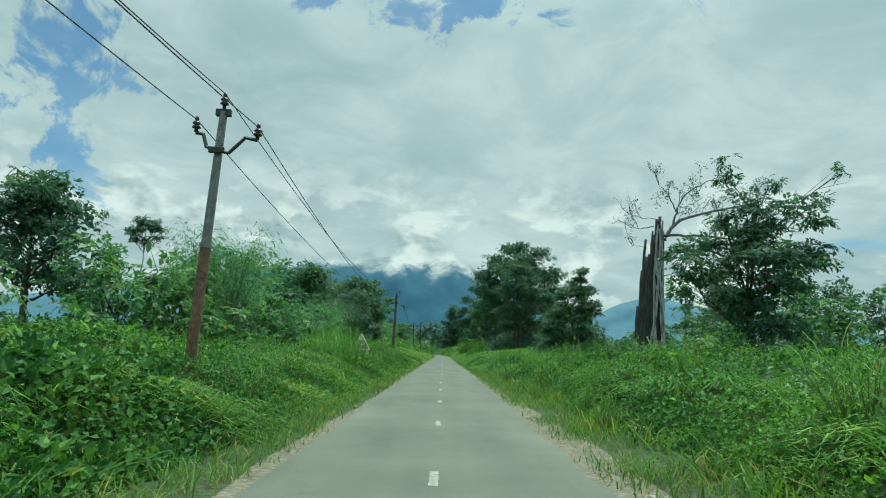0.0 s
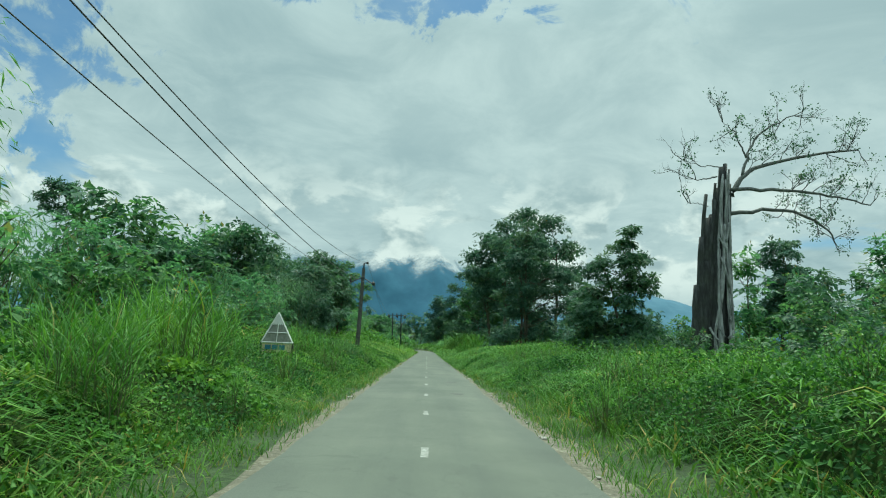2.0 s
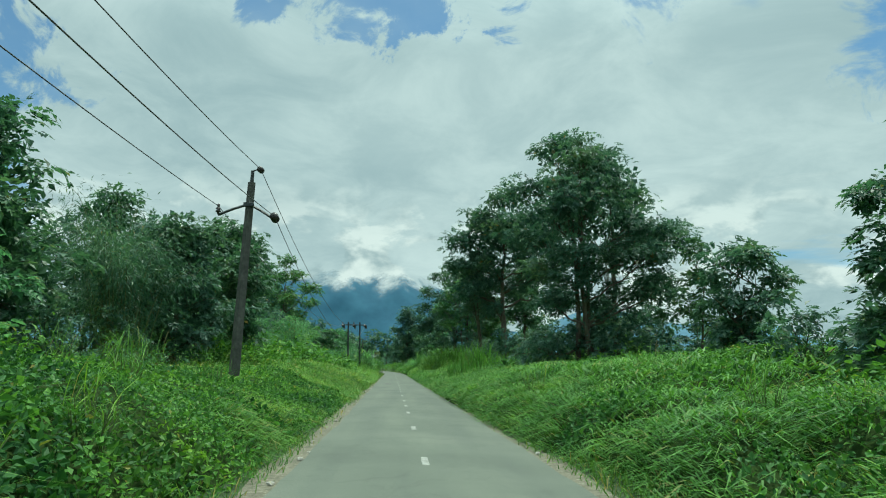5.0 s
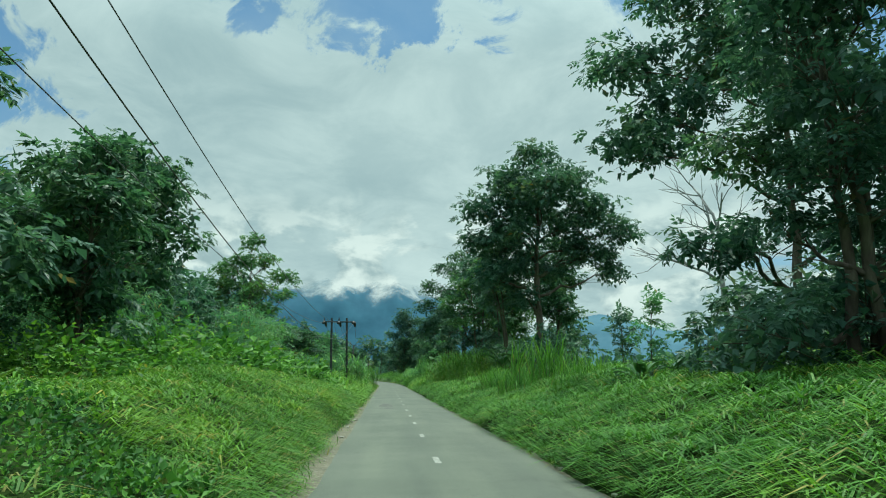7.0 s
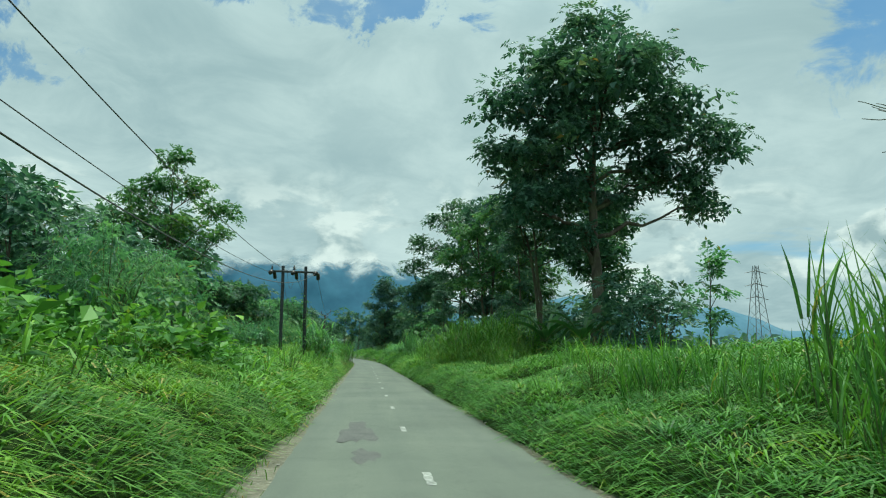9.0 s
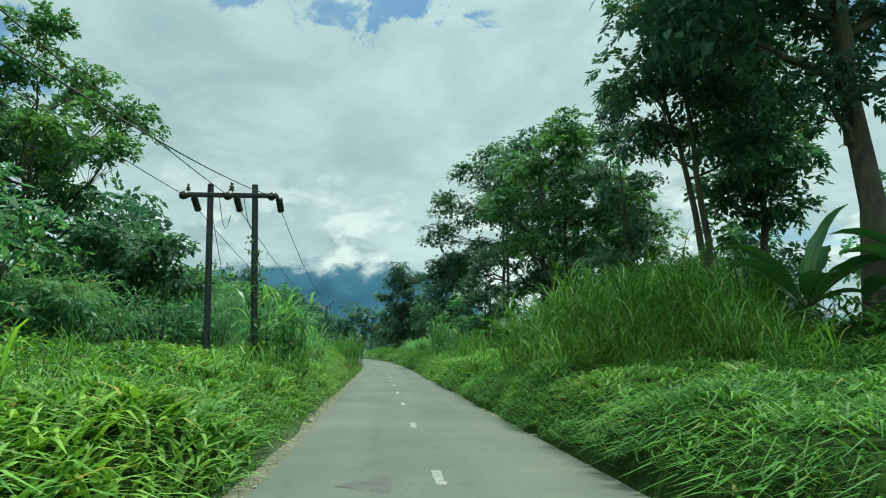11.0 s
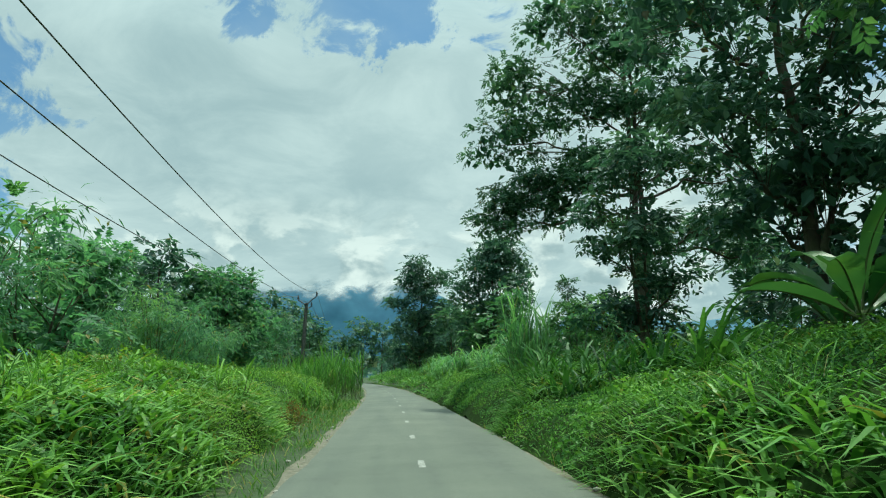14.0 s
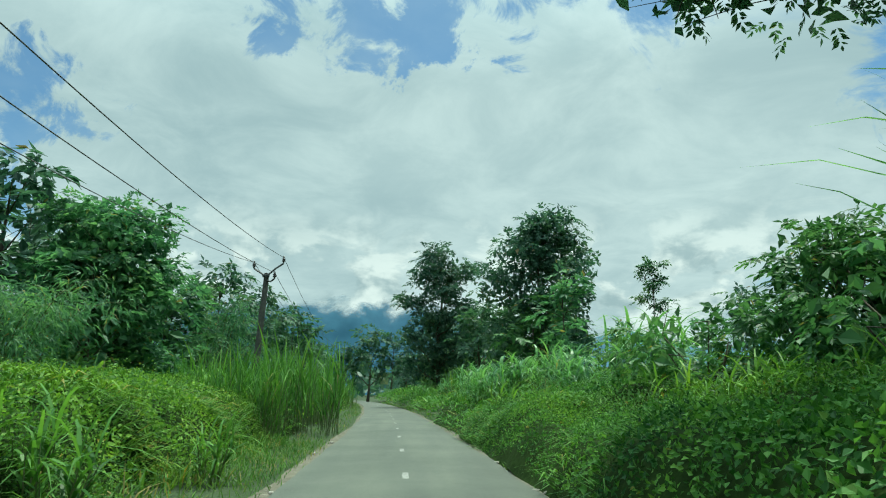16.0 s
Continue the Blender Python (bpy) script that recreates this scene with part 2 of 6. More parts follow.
def road_material():
    m, nt, b = material("worn_asphalt", 0.82)
    p = world_place(nt)
    long_v = nt.nodes.new("ShaderNodeMapping")
    long_v.inputs["Scale"].default_value = (1, 0.07, 1)
    nt.links.new(p, long_v.inputs[0])
    tracks = tex_noise(nt, long_v.outputs[0], 1.3, 4)
    patch_n = tex_noise(nt, p, 0.35, 5, 0.6)
    grain = tex_noise(nt, p, 90, 3, 0.7)
    base = ramp(nt, patch_n, [(0.32, (0.083, 0.097, 0.075)), (0.55, (0.108, 0.124, 0.096)), (0.75, (0.134, 0.148, 0.115))])
    base = mixc(nt, 0.55, base, ramp(nt, tracks, [(0.35, (0.72, 0.74, 0.74)), (0.65, (1.14, 1.12, 1.06))]), "MULTIPLY")
    base = mixc(nt, 0.5, base, ramp(nt, grain, [(0.35, (0.62, 0.62, 0.62)), (0.65, (1.3, 1.3, 1.3))]), "MULTIPLY")
    vor = nt.nodes.new("ShaderNodeTexVoronoi")
    vor.feature, vor.inputs["Scale"].default_value = "DISTANCE_TO_EDGE", 0.7
    wob = nt.nodes.new("ShaderNodeVectorMath")
    wob.operation = "MULTIPLY_ADD"
    nz = nt.nodes.new("ShaderNodeTexNoise")
    nz.inputs["Scale"].default_value = 1.6
    nt.links.new(p, nz.inputs["Vector"])
    nt.links.new(nz.outputs["Color"], wob.inputs[0])
    wob.inputs[1].default_value = (1.2, 1.2, 0)
    nt.links.new(p, wob.inputs[2])
    nt.links.new(wob.outputs[0], vor.inputs["Vector"])
    crack = ramp(nt, vor.outputs["Distance"], [(0.0, (0.72, 0.72, 0.72)), (0.012, (1, 1, 1))])
    nt.links.new(mixc(nt, 0.6, base, crack, "MULTIPLY"), b.inputs["Base Color"])
    bump(nt, b, grain, 0.35, 0.006)
    return m


def speckled(name, stops, scale, rough=0.85, strength=0.5, distance=0.01, metal=0.0, space="Object"):
    m, nt, b = material(name, rough, metal)
    p = place(nt, space) if space == "Object" else world_place(nt)
    n = tex_noise(nt, p, scale, 6, 0.62)
    big = tex_noise(nt, p, scale * 0.12, 3)
    col = mixc(nt, 0.45, ramp(nt, n, stops), ramp(nt, big, [(0.35, (0.65, 0.65, 0.65)), (0.65, (1.25, 1.22, 1.18))]), "MULTIPLY")
    nt.links.new(col, b.inputs["Base Color"])
    bump(nt, b, n, strength, distance)
    return m


M_GROUND, M_ROAD = ground_material(), road_material()
M_GRAVEL = speckled("gravel_shoulder", [(0.3, (0.075, 0.070, 0.045)), (0.55, (0.16, 0.15, 0.105)), (0.75, (0.30, 0.285, 0.225))], 14, 0.95, 0.9, 0.03, space="World")
M_STONE = speckled("pale_stone", [(0.3, (0.26, 0.25, 0.22)), (0.6, (0.40, 0.38, 0.33)), (0.8, (0.52, 0.50, 0.46))], 9)
# very dark green for the sheet that paints shade between the weed leaves
M_GAP_SHADE = speckled("painted_gap_shade", [(0.3, (0.014, 0.026, 0.007)), (0.55, (0.026, 0.050, 0.012)), (0.75, (0.045, 0.075, 0.020))], 9, 1.0, 0.5, 0.05, space="World")
M_GAP_SHADE.node_tree.nodes["Principled BSDF"].inputs["Specular IOR Level"].default_value = 0.05
M_PAINT = speckled("worn_road_paint", [(0.36, (0.15, 0.155, 0.13)), (0.54, (0.27, 0.28, 0.25)), (0.74, (0.42, 0.43, 0.39))], 16, 0.7, 0.2, 0.002, space="World")
M_TAR = speckled("dark_patch", [(0.3, (0.06, 0.06, 0.055)), (0.7, (0.12, 0.12, 0.11))], 30, 0.9, space="World")
M_STEEL = speckled("weathered_steel", [(0.3, (0.10, 0.11, 0.11)), (0.6, (0.20, 0.21, 0.21)), (0.8, (0.30, 0.31, 0.30))], 7, 0.6, 0.2, 0.004, 0.35)
M_RUST = speckled("rusty_steel", [(0.3, (0.07, 0.045, 0.030)), (0.55, (0.16, 0.095, 0.060)), (0.8, (0.26, 0.18, 0.13))], 8, 0.85, 0.4, 0.005)
M_CONCRETE = speckled("stained_concrete", [(0.3, (0.045, 0.045, 0.042)), (0.6, (0.095, 0.095, 0.086)), (0.8, (0.17, 0.165, 0.15))], 6, 0.9, 0.4, 0.01)
M_DARKSTEEL = speckled("dark_steel", [(0.3, (0.024, 0.029, 0.032)), (0.7, (0.066, 0.076, 0.080))], 10, 0.6, 0.2, 0.003, 0.3)
M_PORCELAIN = speckled("brown_porcelain", [(0.3, (0.016, 0.014, 0.013)), (0.7, (0.045, 0.036, 0.030))], 10, 0.4, 0.1, 0.002)
M_WIRE = speckled("aluminium_wire", [(0.3, (0.05, 0.052, 0.052)), (0.7, (0.13, 0.13, 0.13))], 20, 0.55, 0.1, 0.001, 0.6)
M_WHITE = speckled("chalky_white_paint", [(0.25, (0.46, 0.47, 0.44)), (0.45, (0.74, 0.75, 0.72)), (0.8, (0.82, 0.82, 0.80))], 5, 0.7, 0.1, 0.002)
M_MESHPANEL = speckled("weathered_grey_panel", [(0.3, (0.17, 0.18, 0.155)), (0.7, (0.34, 0.35, 0.31))], 12, 0.85)
M_CREAM = speckled("cream_board", [(0.3, (0.30, 0.28, 0.16)), (0.7, (0.48, 0.45, 0.28))], 6, 0.8)
M_BLUE = speckled("faded_blue_paint", [(0.3, (0.02, 0.12, 0.19)), (0.7, (0.04, 0.19, 0.27))], 8, 0.7)
M_BLACK = speckled("black_lettering", [(0.3, (0.015, 0.015, 0.015)), (0.7, (0.05, 0.05, 0.045))], 14, 0.8)


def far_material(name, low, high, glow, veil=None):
    """Forested hills far away: the blue haze is put into their colour and emission."""
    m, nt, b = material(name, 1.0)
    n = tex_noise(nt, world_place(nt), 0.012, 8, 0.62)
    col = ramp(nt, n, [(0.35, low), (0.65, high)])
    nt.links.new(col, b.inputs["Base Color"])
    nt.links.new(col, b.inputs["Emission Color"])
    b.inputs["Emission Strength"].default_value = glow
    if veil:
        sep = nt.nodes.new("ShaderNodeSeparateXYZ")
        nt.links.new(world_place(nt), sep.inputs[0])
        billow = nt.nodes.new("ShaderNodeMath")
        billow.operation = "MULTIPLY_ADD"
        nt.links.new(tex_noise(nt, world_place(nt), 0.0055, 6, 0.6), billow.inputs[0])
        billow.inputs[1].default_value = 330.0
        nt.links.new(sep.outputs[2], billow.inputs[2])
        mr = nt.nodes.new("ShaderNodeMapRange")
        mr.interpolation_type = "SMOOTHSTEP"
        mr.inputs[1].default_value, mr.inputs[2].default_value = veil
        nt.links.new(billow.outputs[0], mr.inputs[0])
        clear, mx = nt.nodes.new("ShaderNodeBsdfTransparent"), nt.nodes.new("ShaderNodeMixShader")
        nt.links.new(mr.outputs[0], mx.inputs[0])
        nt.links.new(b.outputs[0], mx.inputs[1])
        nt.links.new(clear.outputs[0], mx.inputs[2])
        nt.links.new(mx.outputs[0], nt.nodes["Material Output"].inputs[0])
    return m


M_HILL = far_material("haze_blue_hills", (0.016, 0.064, 0.105), (0.025, 0.086, 0.132), 0.62, (525.0, 620.0))
M_HILL2 = far_material("haze_grey_hills", (0.038, 0.098, 0.140), (0.055, 0.122, 0.165), 0.7)


# ---- geometry tools ----
RNG = np.random.default_rng(7)


def unit(a):
    return a / np.maximum(np.linalg.norm(a, axis=-1, keepdims=True), 1e-9)


class Geo:
    """Gathers vertices and faces and turns them into one mesh."""

    def __init__(self):
        self.v, self.f, self.n = [], [], 0

    def add(self, verts, faces):
        verts, faces = np.asarray(verts, float).reshape(-1, 3), np.asarray(faces, int)
        self.v.append(verts)
        self.f.append(faces + self.n)
        self.n += len(verts)
        return self

    def mesh(self, name, mat, smooth=False):
        me = bpy.data.meshes.new(name)
        v = np.concatenate(self.v)
        loops = np.concatenate([f.ravel() for f in self.f])
        sizes = np.concatenate([np.full(len(f), f.shape[1]) for f in self.f])
        starts = np.concatenate([[0], np.cumsum(sizes)[:-1]])
        me.vertices.add(len(v))
        me.vertices.foreach_set("co", v.astype(np.float32).ravel())
        me.loops.add(len(loops))
        me.loops.foreach_set("vertex_index", loops.astype(np.int32))
        me.polygons.add(len(sizes))
        me.polygons.foreach_set("loop_start", starts.astype(np.int32))
        me.polygons.foreach_set("use_smooth", np.full(len(sizes), smooth))
        me.update(calc_edges=True)
        me.materials.append(mat)
        return me


def part(name, geo, mat, parent, label="", smooth=False):
    ob = new(name, geo.mesh(name, mat, smooth) if isinstance(geo, Geo) else geo)
    ob.parent = parent
    return tagged(ob, label=label)


def thing(name, loc, label, category, group="", rot=0.0, kind=""):
    ob = new(name)
    ob.empty_display_size = 0.2
    ob.matrix_basis = Matrix.Translation(loc) @ Matrix.Rotation(rot, 4, "Z")
    return tagged(ob, label, category, group, kind)


def value_noise(x, y, scale, seed=0):
    """Smooth random field in 0..1 over the plan."""
    g = np.random.default_rng(seed).random((64, 64))
    u, w = np.asarray(x) / scale + 300.3, np.asarray(y) / scale + 300.7
    i, j = np.floor(u).astype(int), np.floor(w).astype(int)
    a, b = u - i, w - j
    a, b = a * a * (3 - 2 * a), b * b * (3 - 2 * b)
    q = lambda p, s: g[p % 64, s % 64]
    return (q(i, j) * (1 - a) + q(i + 1, j) * a) * (1 - b) + (q(i, j + 1) * (1 - a) + q(i + 1, j + 1) * a) * b


def fbm(x, y, scale, seed=0):
    return 0.55 * value_noise(x, y, scale, seed) + 0.3 * value_noise(x, y, scale * 0.43, seed + 1) + 0.15 * value_noise(x, y, scale * 0.19, seed + 2)


def road_x(y):
    """The road's middle: straight, then a slow bend to the left."""
    d = np.maximum(np.asarray(y, float) - 168.0, 0.0)
    return np.where(d < 130, -0.00046 * d * d, -7.774 - 0.1196 * (d - 130))


def ground_z(x, y):
    """Height of the ground: level beside the road, then uneven low banks."""
    d = np.abs(np.asarray(x, float) - road_x(y))
    bank = np.clip((d - 2.6) / 3.5, 0, 1)
    bank = bank * bank * (3 - 2 * bank)
    left = np.asarray(x) < road_x(y)
    rise = np.where(left, 0.25 + 0.65 * np.exp(-((np.asarray(y) - 90) / 24.0) ** 2), 0.30 + 0.25 * np.exp(-((np.asarray(y) - 90) / 20.0) ** 2))
    return -0.05 * np.clip((d - 1.8) / 0.5, 0, 1) + bank * rise + 0.5 * np.clip(d / 8 - 0.4, 0, 1) * (fbm(x, y, 9, 5) - 0.5)


def leaf_faces(n):
    return np.arange(4 * n).reshape(n, 4)


def leaves(geo, p, axis, normal, length, width, fold=0.15):
    """Pointed leaves: a diamond each, bent along its length."""
    n = len(p)
    axis = unit(axis)
    side = unit(np.cross(axis, normal))
    up = np.cross(side, axis)
    L, W = np.broadcast_to(length, n)[:, None], np.broadcast_to(width, n)[:, None]
    v = np.empty((n, 4, 3))
    mid = p + axis * L * 0.42 + up * L * fold
    v[:, 0], v[:, 1], v[:, 2], v[:, 3] = p, mid + side * W * 0.5, p + axis * L, mid - side * W * 0.5
    geo.add(v, leaf_faces(n))


def blades(geo, p, heading, length, width, lean, droop, segs=3, rng=RNG):
    """Grass or reed blades that rise, lean along heading and bend over."""
    n = len(p)
    L, W, ln, dr = (np.broadcast_to(a, n)[:, None] for a in (length, width, lean, droop))
    h = np.stack([np.cos(heading), np.sin(heading), np.zeros(n)], 1)
    tw = heading + rng.normal(0, 0.5, n)
    side = np.stack([-np.sin(tw), np.cos(tw), np.zeros(n)], 1)
    rows = []
    for k in range(segs + 1):
        s = k / segs
        c = p + h * L * (ln * s + dr * s * s * 0.85) + np.array([0, 0, 1.0]) * L * (s * (1 - 0.25 * ln) - dr * 0.75 * s ** 2.6)
        w = W * (0.5 * (1 - s) ** 0.6 if k else 0.32)
        rows += [c] if k == segs else [c - side * w, c + side * w]
    v = np.stack(rows, 1)
    m = v.shape[1]
    base = np.arange(n)[:, None] * m
    quads = np.concatenate([base + np.array([[2 * k, 2 * k + 1, 2 * k + 3, 2 * k + 2]]) for k in range(segs - 1)]) if segs > 1 else None
    start = geo.n
    geo.v.append(v.reshape(-1, 3))
    geo.n += n * m
    if quads is not None:
        geo.f.append(quads + start)
    geo.f.append(base + np.array([[m - 3, m - 2, m - 1]]) + start)


def tube(geo, pts, radii, sides=6, cap=True):
    pts, radii = np.asarray(pts, float), np.broadcast_to(radii, len(pts))
    t = unit(np.gradient(pts, axis=0))
    ref = np.where(np.abs(t[:, 2:3]) > 0.9, np.array([[1.0, 0, 0]]), np.array([[0, 0, 1.0]]))
    a = unit(np.cross(t, ref))
    b = np.cross(t, a)
    ang = np.linspace(0, 2 * np.pi, sides, endpoint=False)
    ring = pts[:, None] + radii[:, None, None] * (np.cos(ang)[None, :, None] * a[:, None] + np.sin(ang)[None, :, None] * b[:, None])
    k = len(pts)
    i, j = np.meshgrid(np.arange(k - 1), np.arange(sides), indexing="ij")
    q = np.stack([i * sides + j, i * sides + (j + 1) % sides, (i + 1) * sides + (j + 1) % sides, (i + 1) * sides + j], -1).reshape(-1, 4)
    start = geo.n
    geo.add(ring, q)
    if cap:
        geo.f.append((np.arange(sides) + start + (k - 1) * sides)[None])
        geo.f.append((np.arange(sides)[::-1] + start)[None])


def box(geo, lo, hi, bevel=0.0):
    bm = bmesh.new()
    bmesh.ops.create_cube(bm, size=1)
    for v in bm.verts:
        v.co = [(lo[i] + hi[i]) / 2 + v.co[i] * (hi[i] - lo[i]) for i in range(3)]
    if bevel:
        bmesh.ops.bevel(bm, geom=bm.edges[:], offset=bevel, segments=1, affect="EDGES")
    bm.verts.index_update()
    start = geo.n
    geo.v.append(np.array([v.co[:] for v in bm.verts]))
    geo.n += len(bm.verts)
    for f in bm.faces:
        geo.f.append(np.array([[v.index for v in f.verts]]) + start)
    bm.free()


def bezier(a, b, c, n=7):
    s = np.linspace(0, 1, n)[:, None]
    return (1 - s) ** 2 * np.asarray(a) + 2 * s * (1 - s) * np.asarray(b) + s * s * np.asarray(c)


def ball(n, rng):
    v = unit(rng.normal(size=(n, 3)))
    return v


# ---- road and ground ----
def build_ground():
    xs = np.concatenate([-np.geomspace(3500, 16, 26), np.arange(-15, 15.1, 0.5), np.geomspace(16, 3500, 26)])
    ys = np.concatenate([np.linspace(-400, -16, 12), np.arange(-15, 320, 1.5), np.geomspace(322, 4500, 22)])
    X, Y = np.meshgrid(xs, ys, indexing="ij")
    X = X + road_x(np.minimum(Y, 330)) * (np.abs(X) < 16)
    Z = ground_z(X, Y) * (np.abs(X) < 200)
    D = np.abs(X - road_x(Y))
    Z = np.where(D < 2.2, -0.07, Z)
    i, j = np.meshgrid(np.arange(len(xs) - 1), np.arange(len(ys) - 1), indexing="ij")
    w = len(ys)
    q = np.stack([i * w + j, (i + 1) * w + j, (i + 1) * w + j + 1, i * w + j + 1], -1).reshape(-1, 4)
    g = Geo().add(np.stack([X, Y, Z], -1), q)
    tagged(new("ground", g.mesh("ground", M_GROUND, True)), "mossy brown soil under dense roadside weeds", "ground", kind="structure")


def strip(name, edge_l, edge_r, z_l, z_r, mat, thick, label, category, parent=None, y0=-60.0, y1=330.0, step=0.5):
    ys = np.arange(y0, y1, step)
    cols = 5
    l, r = edge_l(ys), edge_r(ys)
    s = np.linspace(0, 1, cols)[None, :]
    X = l[:, None] * (1 - s) + r[:, None] * s
    crown = 0.03 * (1 - (2 * s - 1) ** 2) if parent is None and name == "road" else 0 * s
    Z = z_l * (1 - s) + z_r * s + crown + 0 * X
    Y = ys[:, None] + 0 * X
    top = np.stack([X, Y, Z], -1)
    low = top.copy()
    low[..., 2] -= thick
    n, w = len(ys), cols
    i, j = np.meshgrid(np.arange(n - 1), np.arange(w - 1), indexing="ij")
    q = np.stack([i * w + j, i * w + j + 1, (i + 1) * w + j + 1, (i + 1) * w + j], -1).reshape(-1, 4)
    g = Geo().add(top, q)
    ring = np.concatenate([top[:, :1], low[:, :1]], 1), np.concatenate([low[:, -1:], top[:, -1:]], 1)
    for e in ring:
        k = np.arange(n - 1)
        g.add(e, np.stack([k * 2, k * 2 + 2, k * 2 + 3, k * 2 + 1], -1))
    ob = new(name, g.mesh(name, mat, True))
    return tagged(ob, label, category, kind="structure")


ROAD_HALF = 1.84
build_ground()
road = strip("road", lambda y: road_x(y) - ROAD_HALF - 0.16 * (fbm(0 * y, y, 1.6, 21) - 0.5) - 0.16 * (fbm(0 * y, y, 9, 22) - 0.5),
             lambda y: road_x(y) + ROAD_HALF + 0.22 * (fbm(0 * y + 9, y, 1.6, 23) - 0.5) + 0.16 * (fbm(0 * y, y, 9, 24) - 0.5),
             0.0, 0.0, M_ROAD, 0.09, "narrow grey worn asphalt road with broken edges", "road")
for nm, sgn, sd in (("shoulder_left", -1, 31), ("shoulder_right", 1, 41)):
    inner = lambda y, s=sgn: road_x(y) + s * 1.62
    outer = lambda y, s=sgn, d=sd: road_x(y) + s * (2.02 + 0.55 * (fbm(0 * y, y, 5, d) - 0.30) + (0.42 if s > 0 else 0.0) * np.exp(-((y - 20) / 22.0) ** 2) + (0.3 if s < 0 else 0.0) * np.exp(-((y - 84) / 16.0) ** 2))
    strip(nm, inner if sgn > 0 else outer, outer if sgn > 0 else inner, -0.028 if sgn > 0 else -0.045, -0.045 if sgn > 0 else -0.028, M_GRAVEL, 0.04,
          "pale gravel shoulder crumbling beside the road", "shoulder")

# painted dashes along the middle
DASHES = [2.0, 7.2, 12.4, 18.0, 23.6, 29.3, 34.7, 39.9, 45.1, 50.3, 56.1, 61.5, 67.0, 72.4, 77.5, 81.1, 84.6, 89.5, 94.3, 98.7, 102.6, 106.8, 112.0,
          117.2, 122.3, 127.3, 132.5, 137.7, 142.6, 147.7, 152.6, 157.0, 161.3, 165.9, 170.9, 176.2, 181.7, 186.8] + [192.0 + 5.2 * k for k in range(23)]
dash_mesh = {}
for k, y in enumerate(DASHES):
    kind = k % 4
    if kind not in dash_mesh:
        g, n = Geo(), 8
        r = np.random.default_rng(60 + kind)
        s = np.linspace(-0.42, 0.42, n)
        l, rt = -0.05 + r.normal(0, 0.006, n), 0.05 + r.normal(0, 0.006, n)
        v = np.stack([np.stack([l, s, 0 * s], 1), np.stack([rt, s, 0 * s], 1)], 1)
        i = np.arange(n - 1)
        g.add(v, np.stack([i * 2, i * 2 + 1, i * 2 + 3, i * 2 + 2], -1))
        dash_mesh[kind] = g.mesh("dash", M_PAINT)
    ob = new("dash", dash_mesh[kind])
    ob.parent = road
    slope = float(road_x(y + 1) - road_x(y - 1)) / 2
    ob.matrix_basis = Matrix.Translation((float(road_x(y)), y, 0.034)) @ Matrix.Rotation(-math.atan(slope), 4, "Z")


def blob_patch(name, x, y, rx, ry, mat, z, label, seed):
    r = np.random.default_rng(seed)
    n = 28
    a = np.linspace(0, 2 * np.pi, n, endpoint=False)
    k = 1 + 0.25 * np.sin(3 * a + r.random() * 6) + 0.15 * np.sin(7 * a + r.random() * 6) + r.normal(0, 0.05, n)
    rim = np.stack([x + rx * k * np.cos(a), y + ry * k * np.sin(a), np.full(n, z)], 1)
    g = Geo().add(np.concatenate([rim, [[x, y, z]]]), np.stack([np.arange(n), (np.arange(n) + 1) % n, np.full(n, n)], 1))
    ob = new(name, g.mesh(name, mat))
    ob.parent = road
    return tagged(ob, label)


for x, y, rx, ry, sd in ((-0.9, 111.5, 0.32, 1.6, 1), (-0.75, 108.6, 0.22, 0.6, 2), (1.0, 52.5, 0.22, 0.4, 3), (0.95, 46.0, 0.2, 0.3, 4), (-0.7, 127.0, 0.28, 0.35, 5)):
    blob_patch("dark_stain", x, y, rx, ry, M_TAR, 0.026, "dark tar stain on the asphalt", sd)

# loose stones along the crumbling right edge
stone_kinds = []
for sd in range(4):
    bm = bmesh.new()
    bmesh.ops.create_icosphere(bm, subdivisions=1, radius=1)
    for v in bm.verts:
        v.co = v.co * (0.8 + 0.4 * noise.noise(v.co * 1.3 + Vector((sd * 5, 0, 0))))
        v.co.z *= 0.55
    me = bpy.data.meshes.new("stone")
    bm.to_mesh(me)
    bm.free()
    me.materials.append(M_STONE)
    stone_kinds.append(me)
rs = np.random.default_rng(3)
for k in range(150):
    y = rs.uniform(6, 190)
    s = rs.choice([-1, 1], p=[0.35, 0.65])
    x = float(road_x(y)) + s * (ROAD_HALF + abs(rs.normal(0.18, 0.16)))
    ob = new("stone", stone_kinds[k % 4])
    size = rs.uniform(0.025, 0.075)
    ob.matrix_basis = Matrix.LocRotScale((x, y, size * 0.25 - 0.03), Euler((0, 0, rs.uniform(0, 6.3))), (size * rs.uniform(0.8, 1.6), size, size))
    tagged(ob, "small pale stone lying on the gravel shoulder", "stone", "stones along the road")


